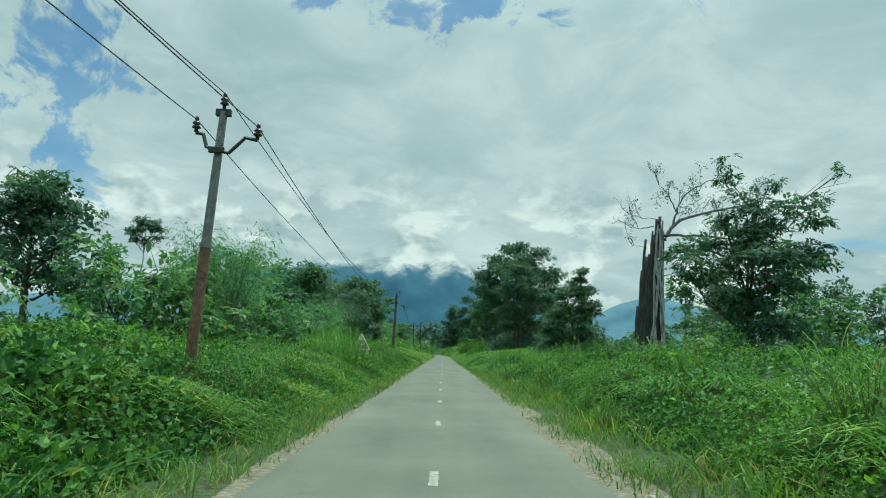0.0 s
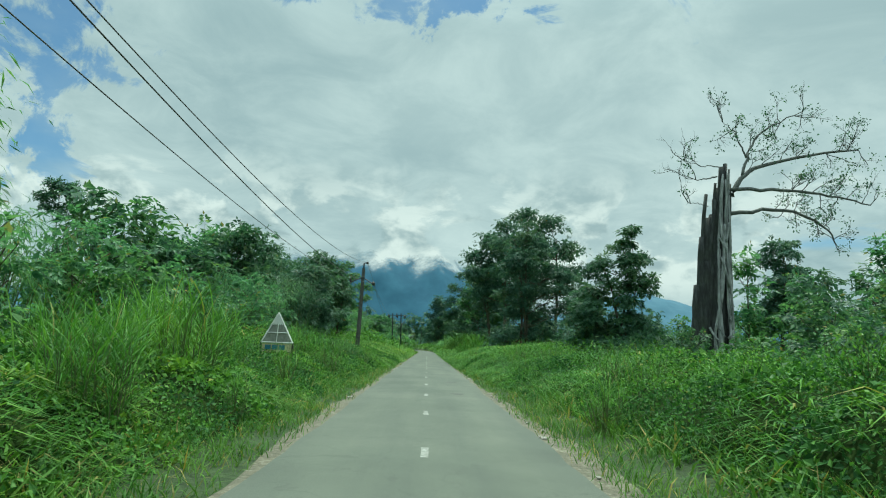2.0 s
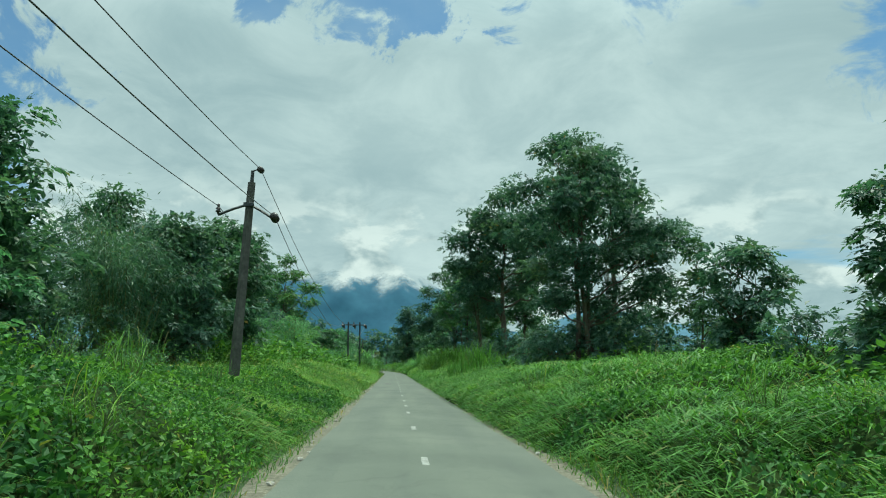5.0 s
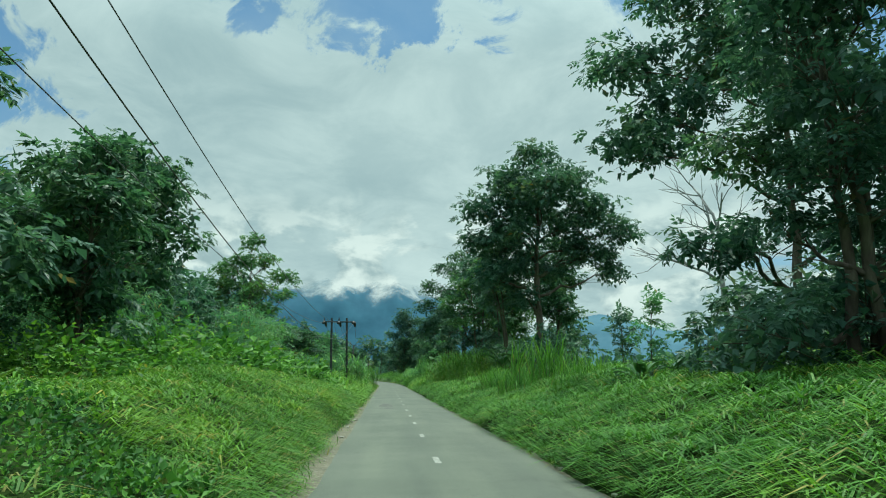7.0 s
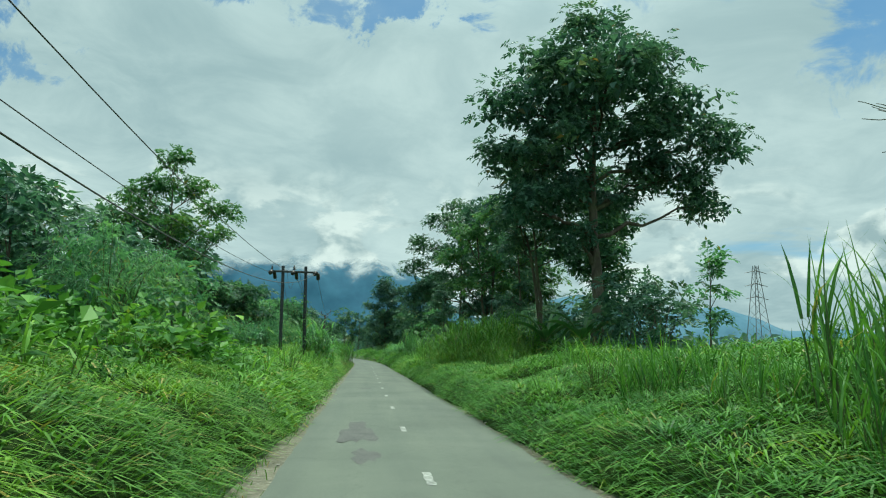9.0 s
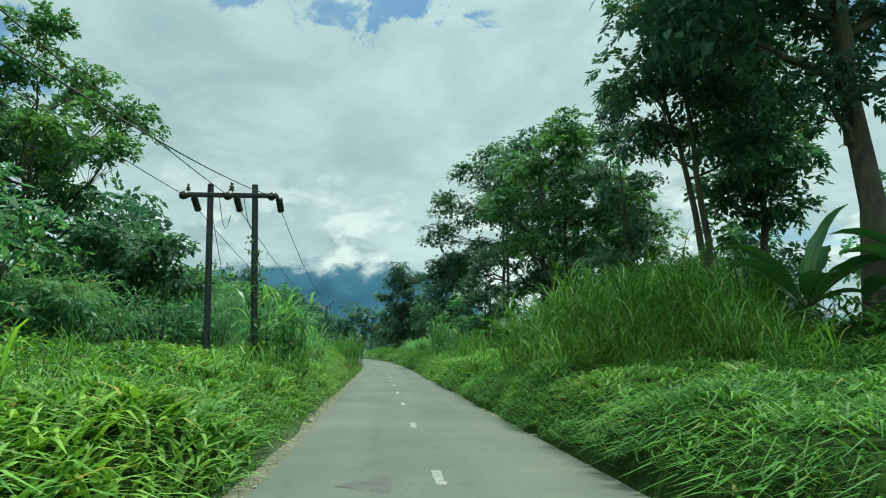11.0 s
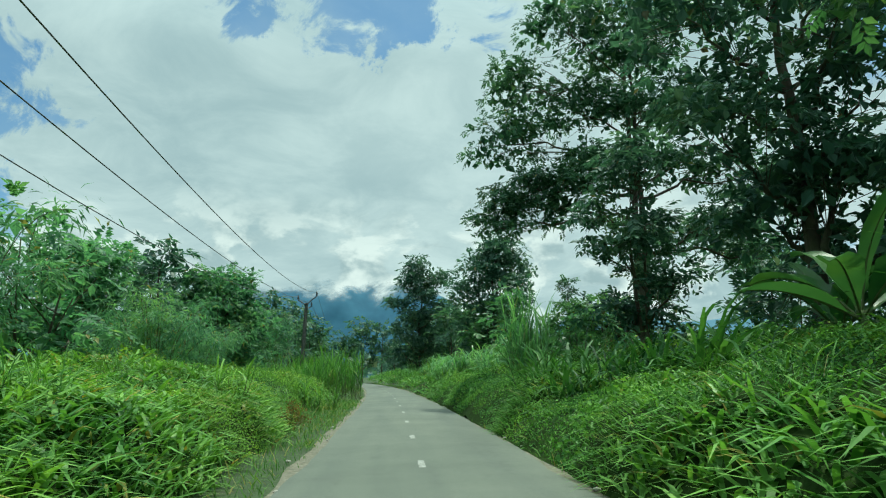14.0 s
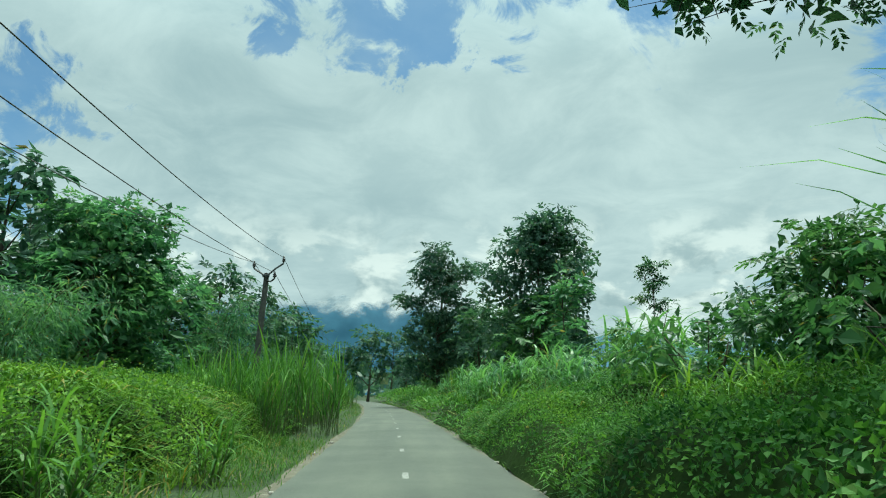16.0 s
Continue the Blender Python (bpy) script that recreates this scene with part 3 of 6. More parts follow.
# ---- far hills ----
def ridge(name, y, x0, x1, top, mat, seed, label, rough=1.0, depth=500.0):
    xs = np.linspace(x0, x1, 90)
    rows = []
    for k, s in enumerate(np.linspace(0, 1, 14)):
        prof = top(xs) * (1 - (1 - s) ** 1.4)
        z = prof * (1 + 0.10 * rough * (fbm(xs, 0 * xs + s * 700, 260, seed) - 0.5) * s + 0.05 * rough * (fbm(xs, 0 * xs + s * 300, 60, seed + 4) - 0.5))
        yy = y + depth * s + 160 * (fbm(xs, 0 * xs + s * 900, 300, seed + 9) - 0.5)
        rows.append(np.stack([xs, yy, z - 6 * (1 - s)], 1))
    v = np.stack(rows)
    n, w = v.shape[:2]
    i, j = np.meshgrid(np.arange(n - 1), np.arange(w - 1), indexing="ij")
    q = np.stack([i * w + j, i * w + j + 1, (i + 1) * w + j + 1, (i + 1) * w + j], -1).reshape(-1, 4)
    tagged(new(name, Geo().add(v, q).mesh(name, mat, True)), label, "hills", kind="structure")


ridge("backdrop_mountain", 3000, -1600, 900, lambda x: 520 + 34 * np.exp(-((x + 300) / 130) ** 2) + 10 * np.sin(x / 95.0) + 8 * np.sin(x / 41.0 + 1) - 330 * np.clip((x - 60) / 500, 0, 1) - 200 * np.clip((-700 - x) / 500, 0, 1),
      M_HILL, 11, "forested mountain in painted blue haze under low white cloud")
ridge("backdrop_hills", 2700, 500, 3200, lambda x: 160 + 105 * np.exp(-((x - 1640) / 330) ** 2) + 150 * np.exp(-((x - 1000) / 230) ** 2) + 14 * np.sin(x / 90.0), M_HILL2, 17, "hills in painted pale haze far beyond the fields")
ridge("backdrop_hills_west", 2700, -3200, -900, lambda x: 190 + 60 * np.exp(-((x + 1500) / 500) ** 2), M_HILL2, 19, "hills in painted pale haze far behind the forest")


# ---- trees ----
def crown_lobes(width, z0, z1, n, seed, taper=0.5, offx=0.0):
    """Rounded masses of foliage that together make a crown of that width between two heights."""
    r = np.random.default_rng(seed)
    out = []
    for k in range(n):
        s = (k + 0.5) / n
        z = z0 + (z1 - z0) * (0.12 + 0.80 * s)
        reach = width * 0.5 * (1 - abs(2 * s - 0.85) ** 2 * taper) * 0.68
        a = k * 2.4 + r.uniform(-0.5, 0.5)
        d = reach * (0.35 + 0.65 * r.random()) * (0.35 if k == n - 1 else 1)
        rad = width * r.uniform(0.19, 0.27)
        out.append((math.cos(a) * d + offx * s, math.sin(a) * d, z, rad, rad * r.uniform(0.55, 0.8)))
    return out


def tree(x, y, lobes, trunk_r, leaf, n_leaves, seed, mat, label, name="tree", stems=1, bark=None, clumps=16, hang=0.35, slim=0.4,
         far=False, category="tree", group="", lean=(0, 0), twig_r=0.012, z0=None, rise=0.35, fill=0.5):
    """A tree: tapered trunk or stems, a limb into every lobe, twigs, and a crown of single leaves."""
    r = np.random.default_rng(seed)
    ground = float(ground_z(x, y)) if z0 is None else z0
    root = thing(name, (x, y, ground), label, category, group)
    bark = bark or M_BARK
    lobes = np.array(lobes)
    wood, crown = Geo(), Geo()
    tops = []
    zmin, zmax = lobes[:, 2].min(), lobes[:, 2].max()
    for s in range(stems):
        a = r.uniform(0, 6.28)
        foot = np.array([math.cos(a), math.sin(a), 0]) * (0.0 if stems == 1 else 0.35 * trunk_r * 4)
        end = np.array([lean[0], lean[1], zmax * 0.86]) + np.append(r.normal(0, 0.35 + 0.4 * (stems > 1), 2), r.uniform(-1, 0.5))
        mid = foot * 0.6 + np.array([lean[0] * 0.35, lean[1] * 0.35, zmax * 0.45]) + np.append(r.normal(0, 0.25, 2), 0)
        pts = bezier(foot + [0, 0, -0.3], mid, end, 12)
        pts[1:-1, :2] += r.normal(0, trunk_r * 0.22, (10, 2))
        rad = trunk_r / stems ** 0.4 * np.linspace(1, 0.16, 12) ** 0.85
        rad[0] *= 1.55
        if far:
            tube(wood, pts[[0, 3, 6, 9, 11]], rad[[0, 3, 6, 9, 11]], 5)
        else:
            tube(wood, pts, rad, 9)
        tops.append((pts, rad))
    if far:
        leaf, slim, n_leaves = leaf * 1.26, slim * 1.2, int(n_leaves * 0.9)
    else:
        leaf, slim = leaf * 1.15, slim * 1.18
    per = np.maximum((lobes[:, 3] ** 2 / (lobes[:, 3] ** 2).sum() * n_leaves).astype(int), 40)
    for (cx, cy, cz, rx, rz), m in zip(lobes, per):
        pts, rad = tops[r.integers(stems)]
        want = max(cz - 0.9 * rx - rise * math.hypot(cx, cy), zmin * 0.55)
        i = int(np.clip(np.searchsorted(pts[:, 2], want), 2, 10))
        a, c = pts[i], np.array([cx, cy, cz])
        limb = bezier(a, a * 0.45 + c * 0.55 + np.array([0, 0, (-0.12 if rise > 0.2 else 0.10) * np.linalg.norm(c - a)]), c, 8)
        limb[1:-1] += r.normal(0, 0.05 * np.linalg.norm(c - a) / 2, (6, 3))
        tube(wood, limb[::7] if far else limb, np.linspace(rad[i] * 0.62, twig_r * 1.8, 2 if far else 8), 4 if far else 6)
        k = max(int(clumps * (rx / lobes[:, 3].mean()) ** 1.5), 2 if far else 5)
        u = ball(k, r)
        ends = c + u * np.array([rx, rx, rz]) * (r.random((k, 1)) ** 0.45) * 0.95
        for e in ends:
            j = r.integers(3, 8)
            w = bezier(limb[j], limb[j] * 0.4 + e * 0.6 + [0, 0, 0.12 * rx], e, 4)
            tube(wood, w[[0, 2, 3]] if not far else w[[0, 3]], [twig_r * 1.5, twig_r, twig_r * 0.6] if not far else [twig_r * 1.6, twig_r], 3, False)
        sprays = max(m // 9, 6)
        # the foliage sits in small rounded pads on the outside of the lobe, with gaps between them
        pads = max(int((3 if far else 8) * (rx / 1.5) ** 1.3), 3)
        pu = ball(pads, r)
        pu[:, 2] = np.where(pu[:, 2] < -0.45, -pu[:, 2], pu[:, 2])
        pad_c = c + pu * np.array([rx, rx, rz]) * r.uniform(0.5, 0.92, (pads, 1))
        pad_r = rx * r.uniform(0.26, 0.48, pads)
        mine = r.choice(pads, sprays, p=pad_r ** 2 / (pad_r ** 2).sum())
        u = ball(sprays, r)
        u[:, 2] = np.where((u[:, 2] < -0.1) & (r.random(sprays) < 0.75), -u[:, 2], u[:, 2])
        hub = pad_c[mine] + u * pad_r[mine, None] * np.array([1.15, 1.15, 0.62]) * r.uniform(0.65, 1.08, (sprays, 1))
        stalk = unit(u * np.array([1, 1, 0.4]) + 0.35 * pu[mine] + r.normal(0, 0.4, u.shape) + [0, 0, -hang])
        flank = unit(np.cross(stalk, np.array([0, 0, 1.0]) + r.normal(0, 0.25, u.shape)))
        who = np.repeat(np.arange(sprays), 9)
        step = np.tile(np.array([0.15, 0.15, 0.38, 0.38, 0.6, 0.6, 0.8, 0.8, 0.92]), sprays)
        wing = np.tile(np.array([-1, 1, -1, 1, -1, 1, -1, 1, 0.0]), sprays)
        p = hub[who] + stalk[who] * (step * leaf * 1.7)[:, None] + r.normal(0, leaf * 0.06, (len(who), 3))
        p[:, 2] -= (step ** 2) * leaf * 0.35
        axis = stalk[who] * 0.55 + flank[who] * wing[:, None] + [0, 0, -0.28] + r.normal(0, 0.14, p.shape)
        norm = np.cross(flank[who], stalk[who])
        norm = norm * np.where(norm[:, 2:3] < 0, -1, 1) + r.normal(0, 0.2, p.shape)
        L = leaf * r.uniform(0.75, 1.25, len(p)) * (1 - 0.25 * np.abs(step - 0.45))
        leaves(crown, p, axis, norm, L, L * slim, 0.06)
        core = max(int((14 if far else 60 + 180 * fill) * rx), 12)
        who = r.integers(pads, size=core)
        inner = r.random((core, 1)) < fill
        p = pad_c[who] + ball(core, r) * pad_r[who, None] * np.array([0.9, 0.9, 0.5]) * r.random((core, 1)) ** 0.5 - [0, 0, 0.05 * rx]
        p = np.where(inner, c + ball(core, r) * np.array([rx, rx, rz]) * 0.80 * r.random((core, 1)) ** 0.4, p)
        wide = rx * r.uniform(0.7, 1.2, core)
        leaves(crown, p, r.normal(0, 1, p.shape) + [0, 0, -0.2], r.normal(0, 0.5, p.shape) + [0, 0, 1.0], wide * (0.34 if far else 0.21), wide * (0.2 if far else 0.13))
    part("trunk", wood, bark, root, smooth=True)
    part("crown", crown, mat, root)
    return root


def bare_branches(geo, p, d, length, rad, r, depth, tips, lift=0.12):
    """Bare limbs that fork into ever finer twigs."""
    n = 5
    pts = [np.array(p, float)]
    d = unit(np.array(d, float))
    for _ in range(n):
        d = unit(d + r.normal(0, 0.16, 3) + [0, 0, 0.04])
        pts.append(pts[-1] + d * length / n)
    tube(geo, np.array(pts), np.linspace(rad, rad * 0.55, n + 1), 6 if depth > 1 else 4)
    if depth == 0:
        tips.append(pts[-1])
        return
    for k in range(3 if depth > 1 else 4):
        i = r.integers(2, n + 1)
        nd = unit(d + r.normal(0, 0.55, 3) + [0, 0, lift])
        if lift < 0:
            nd[2] = min(nd[2], 0.32)
        bare_branches(geo, pts[i], nd, length * r.uniform(0.5, 0.78), rad * 0.52, r, depth - 1, tips, lift)


# single trees that stand out beside the road
L_DARK = "dark green broad-leaved tree standing in roadside undergrowth"
tree(14.6, 36.0, [(-2.6, 0, 4.6, 1.5, 1.1), (-1.2, 1, 6.2, 1.7, 1.2), (0.6, -1, 5.2, 1.9, 1.4), (2.4, 0.5, 6.0, 1.7, 1.2), (0.2, 0.6, 8.0, 1.5, 1.2), (2.2, 0, 8.0, 1.3, 1.0),
                   (-1.1, 0, 9.6, 0.55, 1.1), (-1.2, 0, 10.6, 0.4, 0.7), (1.0, 0, 9.5, 0.5, 0.7), (3.6, 0, 8.8, 0.5, 0.8), (4.6, 0, 10.3, 0.4, 0.7), (-3.0, 0, 6.0, 0.8, 0.6), (-0.6, 0.2, 3.4, 1.5, 1.2), (0.9, 0, 4.0, 1.4, 1.1), (-0.2, 0.3, 6.8, 1.4, 1.1), (0.6, 0, 2.4, 1.5, 1.0)],
     0.17, 0.2, 14000, 101, M_TREE3, "dark green tree with several thin stems and ragged top", stems=3, clumps=11, hang=0.5, fill=0.2)
tree(12.9, 70.0, [(-1.7, 0, 3.4, 1.5, 1.2), (-0.3, 0, 5.0, 1.5, 1.3), (0.6, 0, 6.8, 1.2, 1.1), (0.3, 0.5, 8.3, 0.95, 0.9), (1.7, 0, 5.6, 1.3, 0.9), (0.7, 0, 9.3, 0.7, 0.6), (-2.0, 0.5, 5.2, 0.9, 0.8), (0.8, 0, 2.4, 1.9, 1.3), (1.6, 0.2, 7.6, 0.9, 0.7), (-1.2, 0, 6.9, 0.9, 0.8), (-1.4, 0, 1.8, 1.8, 1.3)],
     0.15, 0.2, 17000, 102, M_TREE, "slender tree wrapped in climbing vines", stems=2, clumps=13, hang=0.6, fill=0.8)
tree(9.4, 91.0, [(0.3, 0, 12.0, 1.7, 1.2), (-1.0, 0.6, 10.6, 1.5, 1.1), (1.9, -0.5, 10.8, 1.8, 1.2), (-1.5, -0.6, 8.6, 1.4, 1.0), (3.0, 0.6, 8.8, 1.7, 1.2), (0, -1.4, 9.4, 1.9, 1.3), (0.5, 1.8, 8.8, 1.9, 1.3),
                  (-1.7, 1.0, 6.2, 1.4, 1.0), (3.2, -0.8, 6.6, 1.6, 1.0), (1.4, 1.2, 6.4, 1.7, 1.2), (-0.6, -1.2, 6.8, 1.6, 1.1), (2.4, 0.8, 4.6, 1.3, 1.0), (-1.4, 0.4, 4.2, 1.2, 0.9), (0.3, 0.4, 13.4, 0.9, 0.7), (0.1, 0.2, 2.6, 1.3, 1.2), (-2.2, 0.0, 1.6, 1.6, 1.2), (1.8, 0.0, 1.5, 1.7, 1.2), (3.6, 0.3, 1.7, 1.5, 1.1), (0.9, 0.4, 3.7, 1.4, 1.1), (-0.5, -0.4, 5.3, 1.3, 1.0), (4.5, 0.2, 7.7, 1.6, 1.1), (4.3, 0.5, 5.2, 1.5, 1.1)],
     0.24, 0.18, 25000, 103, M_TREE3, "tall leafy roadside tree with a spreading dark crown", stems=3, clumps=18, hang=0.55, slim=0.34)
tree(14.6, 101.0, [(-6.3, -0.6, 9.4, 1.9, 1.2), (-4.5, 0, 10.8, 2.1, 1.4), (-5.9, 0.4, 13.0, 2.0, 1.4), (-2.9, 0, 13.6, 2.3, 1.5), (-0.7, 0.5, 15.6, 2.2, 1.4), (-3.9, 0, 16.0, 2.0, 1.3), (1.3, 0, 12.6, 2.3, 1.5), (3.3, 0, 10.0, 2.2, 1.4), (0.9, -1, 9.2, 2.1, 1.3), (-5.5, -4.3, 4.9, 1.5, 0.85), (-4.3, -3.9, 5.2, 1.1, 0.7), (3.1, 0.4, 6.6, 2.0, 1.3), (1.9, 0, 4.2, 1.8, 1.3)],
     0.24, 0.22, 17000, 124, M_TREE3, "tall dark tree with long horizontal branches", clumps=17, hang=0.6, slim=0.34, rise=0.12)
tree(13.4, 82.0, crown_lobes(4.6, 0.6, 6.4, 9, 90, 0.3), 0.14, 0.22, 5200, 141, M_TREE3, "dark leafy tree between two taller trees", clumps=13, stems=2, hang=0.5)
tree(36.0, 92.0, crown_lobes(6.0, 2.0, 14.0, 12, 88, 0.3), 0.2, 0.34, 5200, 130, M_TREE3, "tall dark tree draped in hanging vines", clumps=10, hang=0.8)
tree(15.4, 90.0, [(0, 0, 6.9, 0.9, 0.8), (0.4, 0, 5.4, 1.0, 0.9), (-0.5, 0.3, 4.2, 1.1, 0.9), (0.8, 0, 3.4, 1.0, 0.8)], 0.09, 0.26, 1800, 104, M_TREE, "small slender tree beside a taller one", clumps=9)
tree(12.8, 136.5, [(0.2, 0, 21.6, 2.34, 1.8), (-2.6, 0.5, 19.2, 2.92, 2.04), (2.8, -0.5, 19.0, 2.92, 2.04), (-4.4, -0.5, 16.4, 2.81, 1.92), (5.4, 0.5, 16.6, 2.92, 1.92), (0, -2.4, 17.6, 3.16, 2.04), (0.5, 2.8, 17.0, 3.16, 2.04), (7.4, -0.5, 14.4, 2.46, 1.68), (-4.7, 1.0, 13.4, 2.46, 1.68), (4.0, 1.0, 12.8, 2.57, 1.68), (-2.4, -1.4, 14.0, 2.69, 1.8), (7.2, 0.6, 10.8, 1.99, 1.32), (-4.0, 0, 10.2, 2.34, 1.68), (1.6, 2, 11.0, 2.11, 1.44), (-1.0, 0, 8.2, 1.5, 1.2), (3.0, 0, 15.2, 2.4, 1.6), (-1.5, 0.5, 11.4, 2.2, 1.5), (5.6, 0.3, 12.4, 2.2, 1.4)],
     0.42, 0.29, 22000, 105, M_TREE3, "very tall broad-crowned tree with a straight dark trunk", clumps=17, hang=0.5, slim=0.36, rise=0.15)
tree(10.6, 180.0, [(-6.3, -0.9, 7.5, 1.6, 0.9), (-4.4, -0.6, 8.3, 1.9, 1.1), (-2.7, -0.4, 9.2, 1.9, 1.1), (-1.6, 0.0, 10.4, 2.0, 1.3), (-5.5, 0.0, 11.7, 2.1, 1.4), (-4.6, 0.6, 14.7, 2.2, 1.5), (-2.3, 0.0, 17.5, 2.4, 1.6), (0.7, -0.9, 12.9, 2.3, 1.5), (3.0, 0.5, 11.0, 2.3, 1.5), (3.9, 0.0, 7.4, 2.1, 1.3), (0.9, 1.1, 16.3, 2.5, 1.6), (0.2, 0.7, 19.5, 2.3, 1.5), (5.7, -0.5, 9.9, 2.1, 1.4), (4.1, 0.9, 14.2, 2.4, 1.5), (3.4, 0.0, 17.9, 2.3, 1.5), (6.2, 0.0, 6.2, 1.7, 1.1), (-1.8, 0.6, 13.6, 2.1, 1.4), (1.2, -0.4, 6.4, 1.5, 1.3), (1.6, 0.0, 4.2, 1.3, 1.1), (-4.9, -0.8, 9.4, 1.7, 1.0), (-5.6, -0.4, 8.7, 1.4, 0.8)],
     0.30, 0.165, 44000, 106, M_TREE, "wide dark tree whose lowest branch reaches over the road", stems=2, clumps=18, hang=0.5, slim=0.36, lean=(0.6, 0), rise=-0.10, fill=0.25)
tree(10.9, 142.0, crown_lobes(6.6, 6.6, 16.5, 13, 171, 0.4), 0.22, 0.28, 9500, 125, M_TREE3, "dense dark tree with foliage hanging low", stems=2, clumps=17, hang=0.6)
tree(8.8, 183.5, crown_lobes(5.4, 0.2, 4.6, 10, 172, 0.25), 0.10, 0.2, 6000, 126, M_TREE2, "low dense tree smothered in vines", stems=3, clumps=14, hang=0.5)
tree(10.8, 160.5, [(-3.4, 0, 9.84, 1.73, 1.21), (-2.0, 0.4, 12.24, 1.94, 1.43), (0.2, -0.4, 13.92, 2.05, 1.43), (2.2, 0, 12.0, 2.05, 1.43), (0, 0, 9.84, 2.16, 1.54), (3.4, 0.6, 8.88, 1.94, 1.32), (-2.2, -0.6, 7.44, 1.73, 1.21), (1.4, -1, 7.2, 1.94, 1.32), (0.5, 0, 15.84, 1.4, 1.1), (4.4, 0, 11.04, 1.51, 1.1), (2.2, 0.5, 14.88, 1.3, 0.99)],
     0.22, 0.25, 13000, 107, M_TREE2, "tall tree with fresh light green leaves", stems=2, clumps=17, hang=0.4, slim=0.42, fill=0.2)
tree(11.8, 168.5, crown_lobes(9.5, 2.0, 19, 16, 71, 0.35), 0.3, 0.25, 12000, 108, M_TREE3, L_DARK, clumps=16, hang=0.5, fill=0.2)
# dense dark-leaved low trees stand in for the shade under the tall ones
for x, y, sd in ((10.4, 149.6, 181), (12.2, 145.4, 182), (11.2, 154.6, 183)):
    tree(x, y, crown_lobes(6.2, 0.2, 4.4, 10, sd, 0.25), 0.1, 0.2, 5200, sd, M_TREE3, "low dark tree leafy down to the weeds", stems=3, clumps=8, hang=0.5, fill=0.7, group="bushy trees")
tree(18.0, 150.0, crown_lobes(9, 6, 17, 11, 72), 0.28, 0.3, 7000, 109, M_TREE, L_DARK, clumps=15)
tree(8.0, 172.5, crown_lobes(5.6, 0.8, 9.5, 9, 73), 0.14, 0.24, 4200, 110, M_TREE3, "dark leafy young tree close to the road", clumps=13, stems=2)
tree(11.6, 151.0, crown_lobes(4.4, 3.0, 15.2, 11, 86), 0.14, 0.22, 5200, 128, M_TREE3, "slender dark tree above tall grass", clumps=12, hang=0.5)
tree(14.2, 158.5, crown_lobes(7.0, 2.0, 12.0, 13, 87, 0.3), 0.2, 0.25, 9500, 129, M_TREE2, "tall leafy light green tree grown over with vines", stems=2, clumps=15, hang=0.5)
tree(11.6, 226.0, crown_lobes(11.5, 0.6, 17.4, 17, 74, 0.3), 0.3, 0.36, 7500, 111, M_TREE3, L_DARK, clumps=15, hang=0.4)
tree(3.6, 244.0, crown_lobes(9.5, 0.5, 18.2, 16, 75, 0.3), 0.3, 0.4, 7000, 112, M_TREE3, L_DARK, clumps=14)
tree(17.0, 215.0, crown_lobes(3.6, 6.6, 10.6, 6, 76), 0.1, 0.26, 800, 113, M_TREE, "thin open tree against the sky", clumps=8)

# left side
tree(-13.6, 60.0, crown_lobes(7.0, 0.6, 5.6, 10, 77), 0.18, 0.27, 7000, 114, M_TREE, "rounded leafy tree at the forest edge", clumps=16, stems=2)
tree(-15.8, 80.0, crown_lobes(8.5, 1.6, 9.8, 12, 78), 0.2, 0.29, 7000, 115, M_TREE, "rounded leafy tree at the forest edge", clumps=16, stems=2)
tree(-14.2, 109.0, crown_lobes(9.0, 1.4, 12.0, 15, 79, 0.35), 0.28, 0.21, 19000, 116, M_TREE, "dense dark tree with hanging foliage down to the weeds", clumps=18, stems=2, hang=0.6)
tree(-11.8, 91.6, crown_lobes(6.6, 0.4, 8.3, 13, 85, 0.3), 0.2, 0.25, 10500, 127, M_TREE3, "dense dark tree behind the power pole", clumps=16, stems=2, hang=0.5)
tree(-17.6, 98.0, crown_lobes(7.0, 2.0, 11.2, 11, 89, 0.3), 0.2, 0.26, 6500, 139, M_TREE, "leafy tree rising behind bamboo", clumps=14, stems=2, hang=0.5)
tree(-9.9, 97.5, crown_lobes(5.4, 1.2, 7.6, 9, 80, 0.3), 0.14, 0.26, 6500, 117, M_TREE, "bushy tree with pale green lower leaves", clumps=15, stems=2, hang=0.6)
tree(-15.8, 149.0, [(-3.4, 0, 11.2, 1.7, 0.8), (3.2, 0.4, 11.6, 1.8, 0.8), (-1.2, -1.6, 13.0, 1.9, 0.9), (1.4, 1.4, 13.6, 1.8, 0.9), (0.2, -0.4, 15.2, 1.7, 0.9), (-2.6, 1.8, 12.6, 1.7, 0.8), (3.8, -1.4, 9.4, 1.5, 0.7), (-4.0, -1.0, 9.2, 1.5, 0.7), (1.0, -2.6, 10.2, 1.7, 0.8), (-0.6, 2.4, 9.4, 1.6, 0.8), (2.0, -1.0, 7.6, 1.5, 0.8), (-2.0, 0.4, 7.4, 1.6, 0.9)], 0.22, 0.24, 10500, 118, M_TREE2, "open-crowned light green tree", clumps=12, hang=0.3, fill=0.2, rise=0.6)
tree(-10.6, 147.0, [(-1.2, 0, 5.6, 1.5, 0.8), (1.2, -0.5, 5.2, 1.4, 0.7), (0, 0.4, 4.2, 1.7, 0.9), (-1.6, -0.6, 3.2, 1.6, 0.9), (2.1, 0, 3.9, 1.2, 0.7)], 0.14, 0.26, 3600, 119, M_TREE, "open leafy tree behind the power poles", clumps=14, hang=0.4)
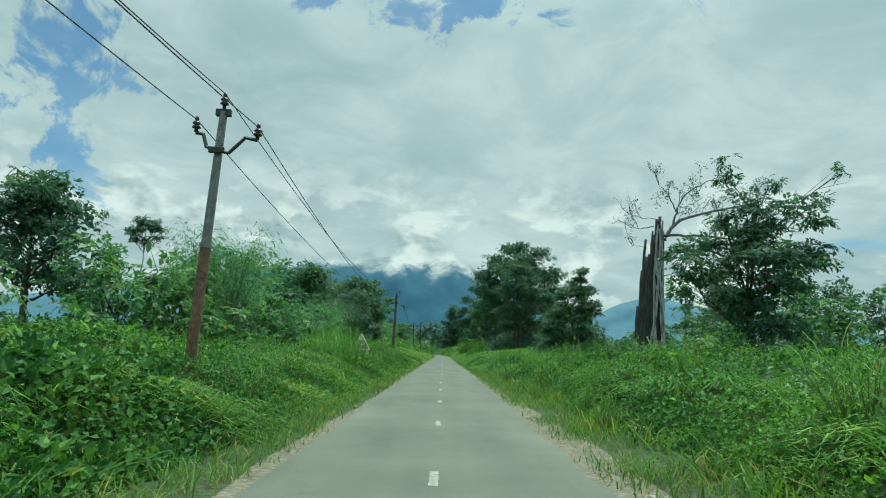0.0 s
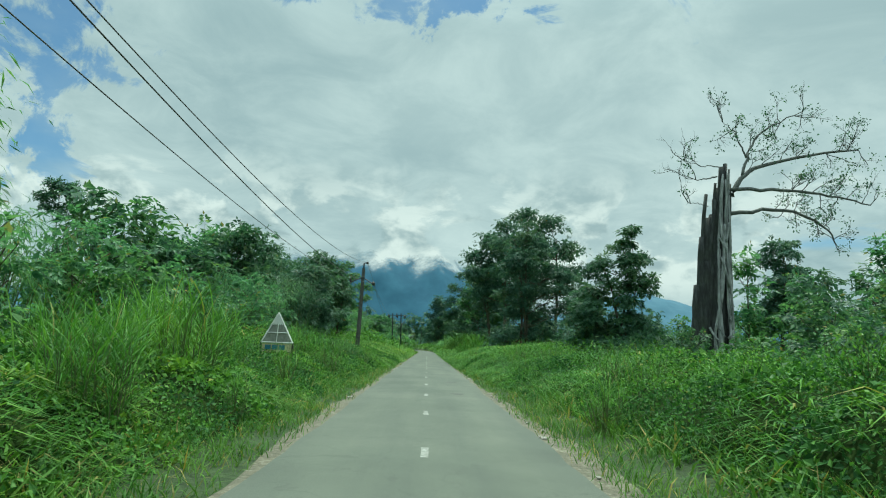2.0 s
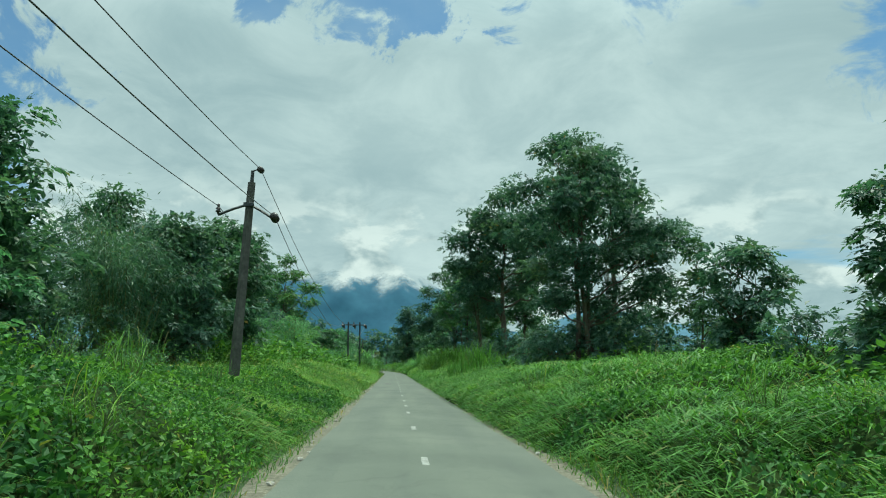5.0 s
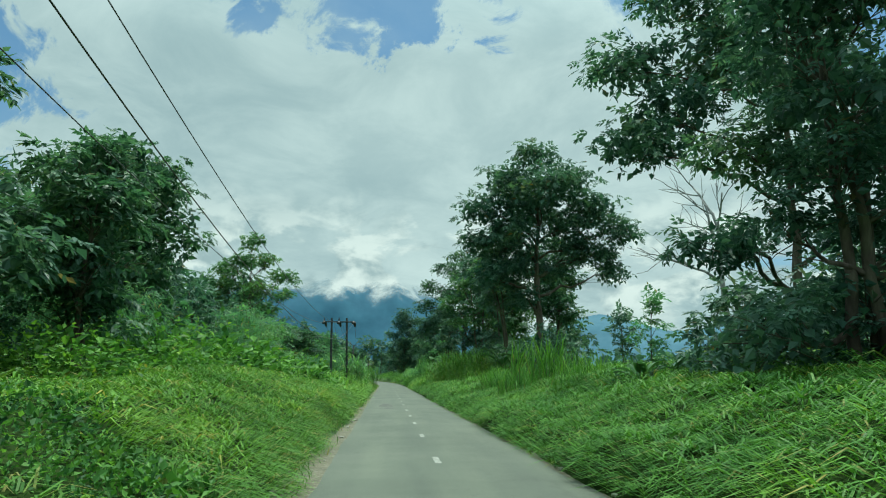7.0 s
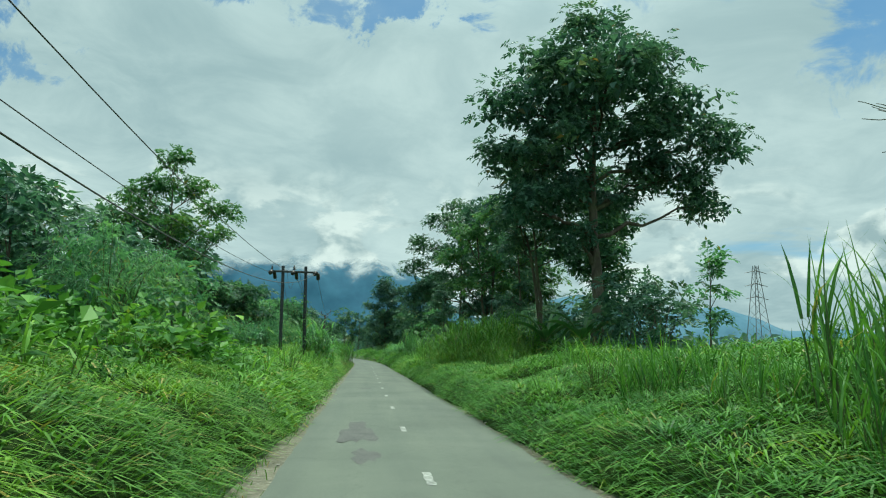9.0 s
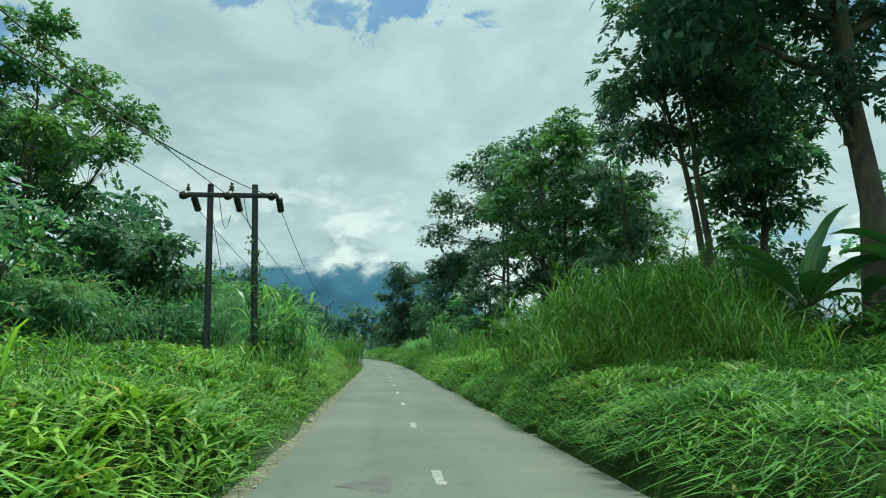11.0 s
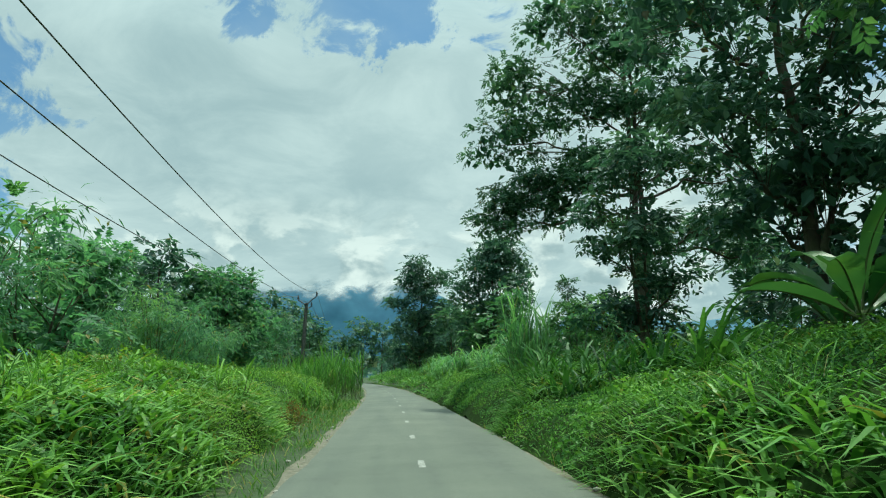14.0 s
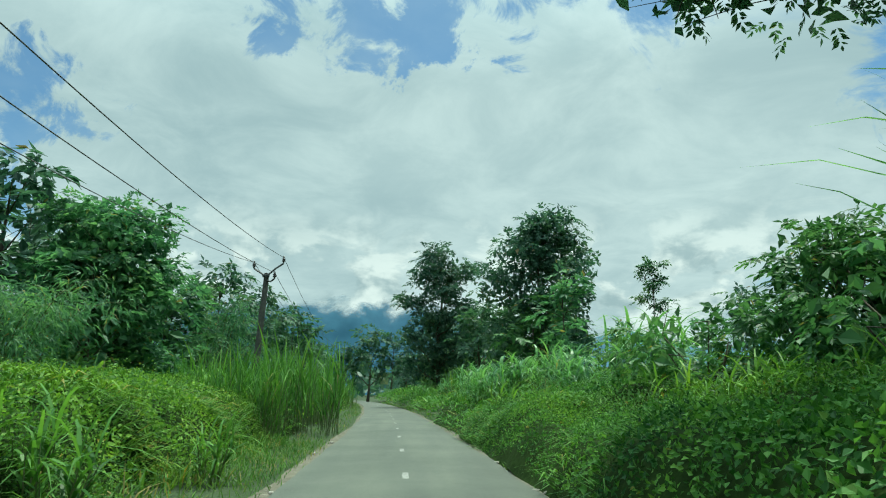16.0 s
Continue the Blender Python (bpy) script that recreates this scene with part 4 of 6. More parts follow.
tree(-12.3, 197.0, crown_lobes(8.5, 1.0, 8.6, 13, 82), 0.2, 0.22, 10000, 120, M_BAMBOO, "rounded leafy tree behind tall reeds", clumps=15, stems=2)
tree(-14.4, 182.0, crown_lobes(6.5, 1.6, 7.8, 10, 83), 0.2, 0.22, 7000, 121, M_BAMBOO, "rounded leafy tree at the forest edge", clumps=14, stems=2)
tree(-30.0, 52.0, crown_lobes(9.5, 3.5, 12.8, 12, 84), 0.3, 0.33, 4500, 122, M_TREE3, L_DARK, clumps=14)
tree(-52.0, 116.0, [(0, 0, 21.0, 2.2, 0.7), (2.0, 0, 20.0, 1.8, 0.6), (-2.2, 0, 19.6, 1.8, 0.6), (0.2, 0, 17.4, 1.3, 0.6), (-1.6, 0, 18.2, 1.2, 0.5), (2.6, 0, 18.6, 1.2, 0.5)], 0.22, 0.4, 2200, 123, M_TREE3, "thin tree with a flat sparse crown", clumps=9)


# ---- feathery bamboo-like thickets ----
def thicket(x, y, height, width, n_canes, n_leaves, seed, label, group="", mat=None):
    r = np.random.default_rng(seed)
    root = thing("bamboo_thicket", (x, y, float(ground_z(x, y)) - 0.1), label, "bamboo", group)
    crown = Geo()
    q = n_leaves // n_canes
    for _ in range(n_canes):
        a, d = r.uniform(0, 6.28), r.random() ** 0.6
        foot = np.array([math.cos(a), math.sin(a), 0]) * width * 0.16 * d
        h = height * r.uniform(0.6, 1.0)
        tip = foot + np.array([math.cos(a) * width * 0.42 * d, math.sin(a) * width * 0.42 * d, h * r.uniform(0.80, 0.95)])
        pts = bezier(foot, foot + [math.cos(a) * 0.2, math.sin(a) * 0.2, h * 0.95], tip, 9)
        cane = Geo()
        tube(cane, pts, np.linspace(0.035, 0.006, 9), 4)
        part("cane", cane, M_STEM, root, smooth=True)
        s = r.random(q) ** 0.6 * 0.9 + 0.1
        p = np.stack([np.interp(s, np.linspace(0, 1, 9), pts[:, k]) for k in range(3)], 1)
        off = r.normal(0, 1, (q, 3)) * np.array([0.42, 0.42, 0.3]) * (0.35 + 0.09 * height)
        axis = unit(off) + r.normal(0, 0.35, (q, 3)) + [0, 0, -0.75]
        L = r.uniform(0.24, 0.46, q)
        leaves(crown, p + off, axis, np.array([0, 0, 1.0]) + r.normal(0, 0.5, (q, 3)), L, L * 0.12)
    part("foliage", crown, mat or M_BAMBOO, root)
    return root


for x, y, h, w, n, sd in ((-12.0, 86.0, 7.8, 6.5, 26, 1), (-13.2, 87.5, 7.4, 6.0, 24, 2), (-15.8, 94.0, 11.6, 7, 26, 3), (-12.5, 70.0, 6.0, 6, 22, 4), (-11.0, 126.0, 6.5, 6, 22, 5), (-13.0, 136.0, 7.5, 6.5, 22, 6),
                          (-9.6, 141.0, 4.0, 4.5, 18, 7), (-11.8, 168.0, 6.6, 6, 24, 8), (-9.8, 178.0, 5.4, 5.5, 24, 9), (-11.5, 189.0, 5.0, 6.0, 22, 10), (-11.2, 38.0, 7.6, 5.2, 22, 11), (-14.5, 48.0, 6.0, 6, 20, 12),
                          (-10.8, 208.0, 7.0, 6, 20, 13), (-10.5, 160.0, 5.2, 5.5, 22, 14), (-12.2, 104.0, 5.0, 5, 18, 15)):
    thicket(x, y, h, w, n, 5400 if abs(x) < 13 else 3800, 300 + sd, "arching feathery bamboo thicket at the forest edge", "bamboo thickets", M_TREE if 80 < y < 100 else None)

# woods behind, built as a few kinds and set out again and again
KINDS = [tree(-20.0, 112.0, crown_lobes(8.5, 2.5, 11.5, 10, 91), 0.2, 0.6, 1080, 131, M_TREE, "leafy tree in the woods behind", clumps=2, far=True, group="woods along the road"),
         tree(-21.0, 128.0, crown_lobes(7.5, 2.5, 13.5, 10, 92), 0.2, 0.6, 1080, 132, M_TREE3, "dark leafy tree in the woods behind", clumps=2, far=True, group="woods along the road"),
         tree(-19.0, 70.0, crown_lobes(7.5, 2.0, 9.5, 9, 93), 0.18, 0.56, 1100, 133, M_TREE2, "light green tree in the woods behind", clumps=2, far=True, group="woods along the road"),
         tree(-23.0, 92.0, crown_lobes(5.5, 3.5, 12.5, 8, 94), 0.15, 0.5, 950, 134, M_BAMBOO, "tall feathery tree in the woods behind", clumps=2, far=True, group="woods along the road")]
rw = np.random.default_rng(17)
LOW = [tree(-11.0, 33.0, crown_lobes(5.6, 0.2, 4.4, 9, 95, 0.25), 0.10, 0.35, 1350, 135, M_TREE2, "low bushy tree leafy down to the weeds", stems=3, clumps=2, far=True, group="bushy trees"),
       tree(-13.5, 41.0, crown_lobes(6.0, 0.2, 5.4, 10, 96, 0.25), 0.10, 0.36, 1400, 136, M_TREE, "low bushy tree leafy down to the weeds", stems=3, clumps=2, far=True, group="bushy trees")]
FINE = [tree(-12.0, 29.0, crown_lobes(5.6, 0.2, 4.6, 10, 97, 0.25), 0.10, 0.2, 1850, 137, M_TREE2, "low bushy tree leafy down to the weeds", stems=2, clumps=2, far=True, group="bushy trees"),
        tree(-13.0, 51.0, crown_lobes(5.8, 0.2, 5.2, 10, 98, 0.25), 0.10, 0.21, 1850, 138, M_BAMBOO, "low feathery tree leafy down to the weeds", stems=3, clumps=2, far=True, group="bushy trees")]
# duller leaves than the other low trees, standing in for shade under the canopy
SHADY = tree(12.6, 131.0, crown_lobes(5.8, 0.2, 5.0, 10, 99, 0.25), 0.10, 0.22, 2200, 140, M_TREE3, "low dark tree leafy down to the weeds", stems=3, clumps=2, far=True, group="bushy trees")
lows = []
for y in np.arange(24, 214, 6.2):
    lows.append((float(road_x(y)) - rw.uniform(11.0, 14.0), y + rw.uniform(-2, 2), rw.uniform(0.6, 0.95) * (0.75 if 74 < y < 104 or 118 < y < 146 else 1.0)))
    if int(y) % 3:
        lows.append((float(road_x(y)) - rw.uniform(15, 20), y + rw.uniform(-2, 2), rw.uniform(0.9, 1.3)))
for y in np.arange(18, 100, 9.0):
    lows.append((rw.uniform(15, 20), y, rw.uniform(0.45, 0.62)))
for y in np.arange(100, 214, 7.0):
    lows.append((float(road_x(y)) + rw.uniform(11, 15) + 3 * (y < 126), y, rw.uniform(0.6, 0.9) * (0.5 if y < 126 else 1)))
lows += [(7.6, 179.5, 0.75), (9.4, 181.5, 0.9), (6.4, 184.5, 0.7), (11.6, 70.8, 0.75), (13.6, 71.4, 0.9), (10.2, 73.5, 0.6), (15.6, 72.5, 0.8), (8.2, 93.6, 0.7), (11.6, 91.6, 0.75), (12.5, 171.0, 0.9), (13.8, 162.0, 1.3), (24.5, 66.0, 1.0), (27.0, 70.0, 1.15), (30.5, 68.0, 1.2), (22.0, 61.0, 0.75), (10.5, 94.2, 0.75), (13.0, 95.5, 0.9), (8.6, 96.5, 0.45), (15.2, 97.0, 0.95), (12.0, 99.5, 0.8), (9.8, 103.5, 0.42), (13.8, 104.5, 0.6), (16.5, 92.0, 0.6)]
lows += [(11.5, 148.5, 0.9), (13.0, 152.5, 1.0), (10.4, 155.5, 0.8), (12.4, 163.0, 1.0), (-11.8, 127.0, 1.1), (-12.6, 133.0, 1.25), (-11.6, 139.0, 1.2), (-12.8, 145.0, 1.3), (-12.0, 155.0, 1.3), (-12.6, 163.0, 1.35), (-11.8, 196.0, 1.4), (-12.4, 205.0, 1.4), (-11.4, 172.0, 1.25), (14.5, 167.0, 1.1), (16.0, 146.0, 1.0)]
for k, (x, y, s) in enumerate(lows):
    shady = 126 < y < 176 and x > 0 or 80 < y < 100 or 9 < x < 16.5 and 70 < y < 74
    copy_thing(SHADY if shady else (FINE if abs(x - float(road_x(y))) < 14.2 else LOW)[k % 2], Matrix.LocRotScale((x, y, float(ground_z(x, y)) - 0.1), Euler((0, 0, rw.uniform(0, 6.28))), (s, s, s)))
SPOTS = []
for y in np.arange(66, 262, 7.5):
    SPOTS += [(-rw.uniform(18, 24), y + rw.uniform(-2, 2), rw.uniform(0.8, 1.05) * (0.8 if y < 106 else 1.0))]
for y in np.arange(12, 64, 10.0):
    SPOTS += [(-rw.uniform(24, 32), y + rw.uniform(-2, 2), 0.72)]
for y in np.arange(212, 292, 8.0):
    SPOTS += [(float(road_x(y)) - rw.uniform(8, 11), y, 0.75), (float(road_x(y)) + rw.uniform(9, 13), y + 3, 0.9), (float(road_x(y)) + rw.uniform(17, 24), y, 0.55)]
for k in range(9):
    SPOTS.append((-22 + 4.6 * k + rw.uniform(-1, 1), 306 + rw.uniform(-4, 10), rw.uniform(0.9, 1.2)))
for x, y, s in ((30, 55, 0.66), (43, 86, 1.0), (47, 90, 1.1), (33, 80, 0.7), (50, 97, 1.1), (38, 62, 0.8), (30, 87, 0.85), (34, 94, 0.7), (45, 80, 0.85), (41, 106, 0.8), (36, 128, 0.75), (26, 118, 0.45)):
    SPOTS.append((x, y, s))
for x, y, s in ((33, 160, 0.9), (24, 172, 0.9), (22, 158, 0.9), (20, 186, 0.8), (27, 196, 0.8),
                (52, 100, 0.9), (60, 125, 0.95), (55, 70, 0.85), (48, 150, 1.0), (62, 160, 1.0), (70, 95, 1.0), (40, 190, 0.9), (30, 222, 0.5), (44, 230, 0.6), (26, 14, 0.55), (34, 24, 0.6), (42, 36, 0.7), (23, 60, 0.35), (20, 100, 0.4), (37, 92, 1.0), (42, 99, 1.05), (33, 84, 0.8), (-13.6, 190.0, 0.48), (-12.4, 204.0, 0.68), (-12.5, 213.0, 0.7), (-16.0, 197.0, 0.85), (-17.0, 133.0, 0.75), (-15.2, 140.0, 0.6), (-15.0, 126.0, 0.55), (-19.0, 121.0, 0.8), (38, 150, 0.36), (-18.5, 140.0, 0.72), (-18.0, 147.5, 0.7), (-19.5, 166.0, 0.6), (-17.5, 173.0, 0.55), (42.5, 153, 0.4), (47, 150, 0.4), (33.5, 152, 0.34), (52, 156, 0.45)):
    SPOTS.append((x, y, s))
for k, (x, y, s) in enumerate(SPOTS):
    s *= rw.uniform(0.85, 1.12)
    copy_thing(KINDS[int(rw.choice(4, p=[0.36, 0.3, 0.2, 0.14]))], Matrix.LocRotScale((x, y, float(ground_z(x, y)) - 0.1), Euler((0, 0, rw.uniform(0, 6.28))), (s, s, s * rw.uniform(0.9, 1.1))))


# a distant belt of woods closing the plain
def far_woods():
    r = np.random.default_rng(5)
    g = Geo()
    n = 9000
    a = r.uniform(-1.25, 1.25, n)
    d = r.uniform(330, 900, n)
    x, y = np.sin(a) * d, 60 + np.cos(a) * d
    keep = (y > 320) | (np.abs(x) > 90)
    x, y, d = x[keep], y[keep], d[keep]
    n = len(x)
    top = 6 + 8 * fbm(x, y, 60, 8)
    p = np.stack([x, y, top * r.random(n) ** 0.5], 1)
    leaves(g, p, r.normal(0, 1, (n, 3)) + [0, 0, 0.4], r.normal(0, 1, (n, 3)) + [0, -1, 0.6], r.uniform(4, 8, n), r.uniform(3, 6, n))
    tagged(new("far_woods", g.mesh("far_woods", M_TREE3)), "distant belt of dark green woods across the plain", "woods", kind="stuff")


far_woods()


# ---- the strangled dead trunk and the bare tree ----
def strangler(x, y):
    r = np.random.default_rng(55)
    root = thing("hollow_fig_tree", (x, y, float(ground_z(x, y)) - 0.2), "tall hollow grey trunk of fused roots with bare side branches", "tree")
    # a dark core behind the roots paints the cavities between them as shaded
    core = Geo()
    z = np.linspace(0, 15.2, 10)
    tube(core, np.stack([0.055 * z - 0.1, 0.1 + 0 * z, z], 1), np.linspace(0.95, 0.40, 10), 10)
    part("cavity_core", core, M_DEADWOOD, root, "dark core standing in for shade in the root cavities", True)
    roots = Geo()
    for k in range(30):
        a = k * 2 * math.pi / 30 + r.normal(0, 0.14)
        if math.cos(a) < -0.45:
            continue
        top = 17.0 - 6.0 * abs(math.sin(a * 0.5 + 0.6)) * r.random() if k % 3 else r.uniform(8.5, 15.0)
        zs = np.linspace(0, top, 22)
        rad = (1.45 - 0.055 * zs + 0.85 * np.exp(-zs / 1.5)) * (r.uniform(0.78, 1.0) + 0.05 * np.sin(zs * r.uniform(0.6, 1.3) + k))
        aa = a + 0.28 * np.sin(zs * r.uniform(0.25, 0.6) + k) + np.cumsum(r.normal(0, 0.03, 22))
        pts = np.stack([np.cos(aa) * rad * 0.86 + 0.055 * zs, np.sin(aa) * rad * 0.86, zs], 1)
        tube(roots, pts, np.linspace(r.uniform(0.09, 0.19), r.uniform(0.05, 0.10), 22) * (1 + 0.2 * r.normal(size=22)).clip(0.6, 1.5), 7)
    for k in range(44):
        a = r.uniform(-2.0, 2.0)
        z = r.uniform(0.3, 11.5)
        da = r.uniform(-0.9, 0.9)
        s = np.linspace(0, 1, 7)
        rise = r.uniform(0.8, 2.6)
        rad = 1.42 - 0.055 * (z + s * rise) + 0.6 * np.exp(-(z + s * rise) / 1.5)
        pts = np.stack([np.cos(a + da * s) * rad * 0.92 + 0.055 * (z + rise * s), np.sin(a + da * s) * rad * 0.92, z + rise * s], 1)
        tube(roots, pts, r.uniform(0.04, 0.1), 5)
    part("root_mass", roots, M_PALE, root, "fluted grey aerial roots grown together", True)
    spike = Geo()
    for dx, h, w in ((-1.35, 14.6, 0.20), (-1.1, 12.6, 0.36), (-1.5, 11.0, 0.34), (-1.8, 7.0, 0.36), (-1.0, 9.0, 0.5), (-0.75, 12.9, 0.36), (-0.5, 14.2, 0.28), (-0.1, 17.0, 0.32), (0.25, 17.3, 0.24), (-0.55, 15.6, 0.15), (0.7, 15.6, 0.22)):
        z = np.linspace(0.2, h, 9)
        tube(spike, np.stack([dx + 0.055 * z * 0.9 + r.normal(0, 0.04, 9), r.normal(0, 0.05, 9), z], 1), np.linspace(w * 1.5, w * 0.7, 9), 6)
    part("broken_top", spike, M_DEADWOOD, root, "dark jagged splinters of dead wood", True)
    tips = []
    LIMBS = (([(1.6, 0, 14.6), (2.4, 0.1, 16.2), (3.6, 0.3, 17.1), (5.9, 0.5, 17.9), (10.4, 0.8, 19.0), (13.2, 1.0, 19.4)], 0.24, 15),
             ([(1.4, 0, 15.1), (4.5, -0.4, 15.2), (7.5, -0.9, 15.0), (10.1, -1.0, 14.6), (12.4, -1.3, 14.0)], 0.17, 13),
             ([(1.4, 0.2, 13.1), (4.5, 0.6, 13.6), (7.2, 0.8, 13.7), (9.1, 1.0, 13.1), (10.3, 1.0, 12.2), (11.0, 1.2, 11.0)], 0.18, 13)) + (
             ([(2.6, 0.1, 16.4), (3.1, 0.2, 18.3), (3.8, 0.1, 19.8), (5.4, 0.0, 21.0), (7.8, -0.1, 22.2)], 0.13, 12),
             ([(3.0, 0.2, 18.0), (2.2, 0.3, 20.2), (1.1, 0.3, 21.1)], 0.08, 7),
             ([(0.4, 0, 16.2), (-1.0, -0.1, 15.8), (-2.4, -0.1, 15.9)], 0.07, 3),
             ([(0.7, 0, 17.0), (-1.0, 0.1, 17.1), (-2.5, 0.2, 17.6)], 0.05, 4),
             ([(-0.4, 0, 13.6), (-1.4, 0, 13.9), (-2.2, 0, 13.7)], 0.04, 2))
    for pts, rad, twigs in LIMBS:
        limb, pts = Geo(), np.array(pts, float)
        u = np.linspace(0, 1, 16)
        w = np.linspace(0, 1, len(pts))
        path = np.stack([np.interp(u, w, pts[:, k]) for k in range(3)], 1)
        path[1:-1] = 0.25 * path[:-2] + 0.5 * path[1:-1] + 0.25 * path[2:] + r.normal(0, 0.05, (14, 3))
        tube(limb, path, np.linspace(rad, rad * 0.3, 16), 7)
        for _ in range(twigs):
            at = path[int(r.integers(4, 16))]
            way = unit(path[-1] - path[0]) * 0.55 + np.array([0, r.normal(0, 0.6), r.choice([1.0, 0.75, -0.75])])
            bare_branches(limb, at, way, r.uniform(0.9, 1.9), 0.042, r, 2, tips, 0.1)
        part("limb", limb, M_TWIG, root, "bare grey twisting branch", True)
    fol = Geo()
    t = np.array(tips)
    t = t[r.random(len(t)) < np.where(t[:, 0] < 1.0, 0.2, 0.6)]
    t = np.repeat(t, 5, 0) + r.normal(0, 0.2, (len(t) * 5, 3))
    leaves(fol, t, r.normal(0, 1, t.shape) + [0, 0, -0.4], r.normal(0, 1, t.shape) + [0, 0, 1], r.uniform(0.16, 0.34, len(t)), r.uniform(0.08, 0.16, len(t)))
    part("sparse_foliage", fol, M_TREE3, root)


strangler(23.2, 78.6)


def dead_tree(x, y):
    r = np.random.default_rng(77)
    root = thing("dead_tree", (x, y, float(ground_z(x, y)) - 0.2), "leafless grey dead tree with forking branches", "tree")
    g, tips = Geo(), []
    z = np.linspace(0, 10.2, 9)
    pts = np.stack([0.12 * np.sin(z * 0.6), 0 * z, z], 1)
    tube(g, pts, np.linspace(0.2, 0.11, 9), 7)
    for h, d, L, rad in ((6.6, (-1, 0.1, 0.35), 3.2, 0.09), (7.4, (0.9, 0.2, 0.7), 3.6, 0.10), (8.6, (-0.5, 0.2, 1), 3.6, 0.09), (9.4, (0.15, 0, 1), 4.0, 0.10), (8.0, (0.5, -0.6, 0.8), 3.2, 0.08), (6.0, (0.8, -0.4, 0.5), 2.6, 0.07), (9.0, (-0.2, -0.5, 1), 3.2, 0.08)):
        bare_branches(g, (0.12 * math.sin(h * 0.6), 0, h), d, L, rad, r, 2, tips)
    part("trunk", g, M_PALE, root, smooth=True)


dead_tree(18.7, 114.2)


# ---- power line ----
def insulator(parent, x, z, y=0.0, down=False, size=1.0):
    g = Geo()
    s = -1 if down else 1
    hs = np.array([0, 0.05, 0.06, 0.09, 0.10, 0.13, 0.14, 0.18, 0.19, 0.24]) * s * 1.5 * size
    rs_ = np.array([0.035, 0.035, 0.085, 0.07, 0.035, 0.085, 0.07, 0.03, 0.045, 0.03]) * 1.15 * size
    tube(g, np.stack([np.full(10, x), np.full(10, y), z + hs], 1), rs_, 10)
    return part("insulator", g, M_PORCELAIN, parent, "brown ribbed porcelain insulator", True)


def bar(name, pts, w, mat, parent, label="", sides=4):
    g = Geo()
    tube(g, pts, w, sides)
    return part(name, g, mat, parent, label)


def v_pole(x, y, height, lean, rust, label, arm_z, left_arm, right_arm, top_pin=0.35, bracket=0.0, third=None, discs=False):
    """A leaning pole with a bent arm on each side. bracket: the top pipe turns to the side by that much; third: a low arm in place of the top pin."""
    root = thing("power_pole", (x, y, 0), label, "power pole", "power poles along the road")
    dx = math.tan(radians(lean))
    r0, r1 = 0.125, 0.085
    if rust:
        bar("lower_shaft", [(dx * -0.5, 0, -0.5), (dx * rust, 0, rust)], [r0, r0 * 0.95], M_RUST, root, "rusty brown lower steel tube", 12)
        bar("collar", [(dx * rust, 0, rust - 0.05), (dx * rust, 0, rust + 0.05)], r0 * 1.08, M_STEEL, root, "", 12)
        bar("upper_shaft", [(dx * rust, 0, rust), (dx * height, 0, height)], [r0 * 0.86, r1], M_STEEL, root, "grey upper steel tube", 12)
    else:
        bar("shaft", [(dx * -0.5, 0, -0.5), (dx * height, 0, height)], [0.19, 0.125], M_CONCRETE, root, "stained tapering concrete shaft", 4)
    cx = dx * arm_z
    if rust:
        g = Geo()
        box(g, (dx * height - 0.17, -0.06, height - 0.10), (dx * height + 0.17, 0.06, height + 0.06), 0.012)
        part("cap", g, M_DARKSTEEL, root)
    clamp = Geo()
    box(clamp, (cx - 0.17, -0.18, arm_z - 0.07), (cx + 0.17, -0.10, arm_z + 0.07), 0.012)
    part("clamp", clamp, M_DARKSTEEL, root)
    if third:
        line = [(cx + a, -0.13, arm_z + b) for a, b in third]
        bar("crossarm", line, 0.04, M_DARKSTEEL, root, "short bent side arm", 4)
        insulator(root, line[-1][0], line[-1][2], -0.13)
        middle = (x + line[-1][0], y - 0.13, line[-1][2] + 0.3)
    elif bracket:
        top = height + top_pin
        bar("top_pipe", [(dx * height, 0, height - 0.2), (dx * top, 0, top), (dx * top + bracket * 0.7, -0.03, top + 0.05)], [0.07, 0.06, 0.05], M_DARKSTEEL, root, "thin bent top pipe", 6)
        g = Geo()
        u = np.linspace(0, 0.3, 9)
        tube(g, np.stack([np.full(9, dx * top + bracket), -0.2 + u, top + 0.02 + 0.1 * u], 1), np.where(np.arange(9) % 3 == 0, 0.05, 0.105), 10)
        part("strain_insulator", g, M_PORCELAIN, root, "brown disc insulators pulled by the wire", True)
        middle = (x + dx * top + bracket, y - 0.05, top + 0.06)
    else:
        bar("top_pin", [(dx * height, 0, height), (dx * height, 0, height + top_pin)], 0.02, M_DARKSTEEL, root, "", 6)
        insulator(root, dx * height, height + top_pin - 0.26, 0, False)
        middle = (x + dx * height, y, height + top_pin + 0.08)
    out = []
    for k, pts in enumerate((left_arm, right_arm)):
        line = [(cx + a, -0.11, arm_z + b) for a, b in pts]
        bar("crossarm", line, 0.045, M_DARKSTEEL, root, "bent angle-iron crossarm", 4)
        if discs and k == 1:
            g = Geo()
            u = np.linspace(0, 0.36, 9)
            tube(g, np.stack([np.full(9, line[-1][0] + 0.08), -0.36 + u, line[-1][2] + 0.03 - 0.1 * u], 1), np.where(np.arange(9) % 3 == 0, 0.06, 0.14), 12)
            part("strain_insulator", g, M_PORCELAIN, root, "brown disc insulators pulled by the wire", True)
            out.append((x + line[-1][0] + 0.08, y - 0.2, line[-1][2] + 0.05))
        else:
            insulator(root, line[-1][0], line[-1][2] + 0.02, -0.11)
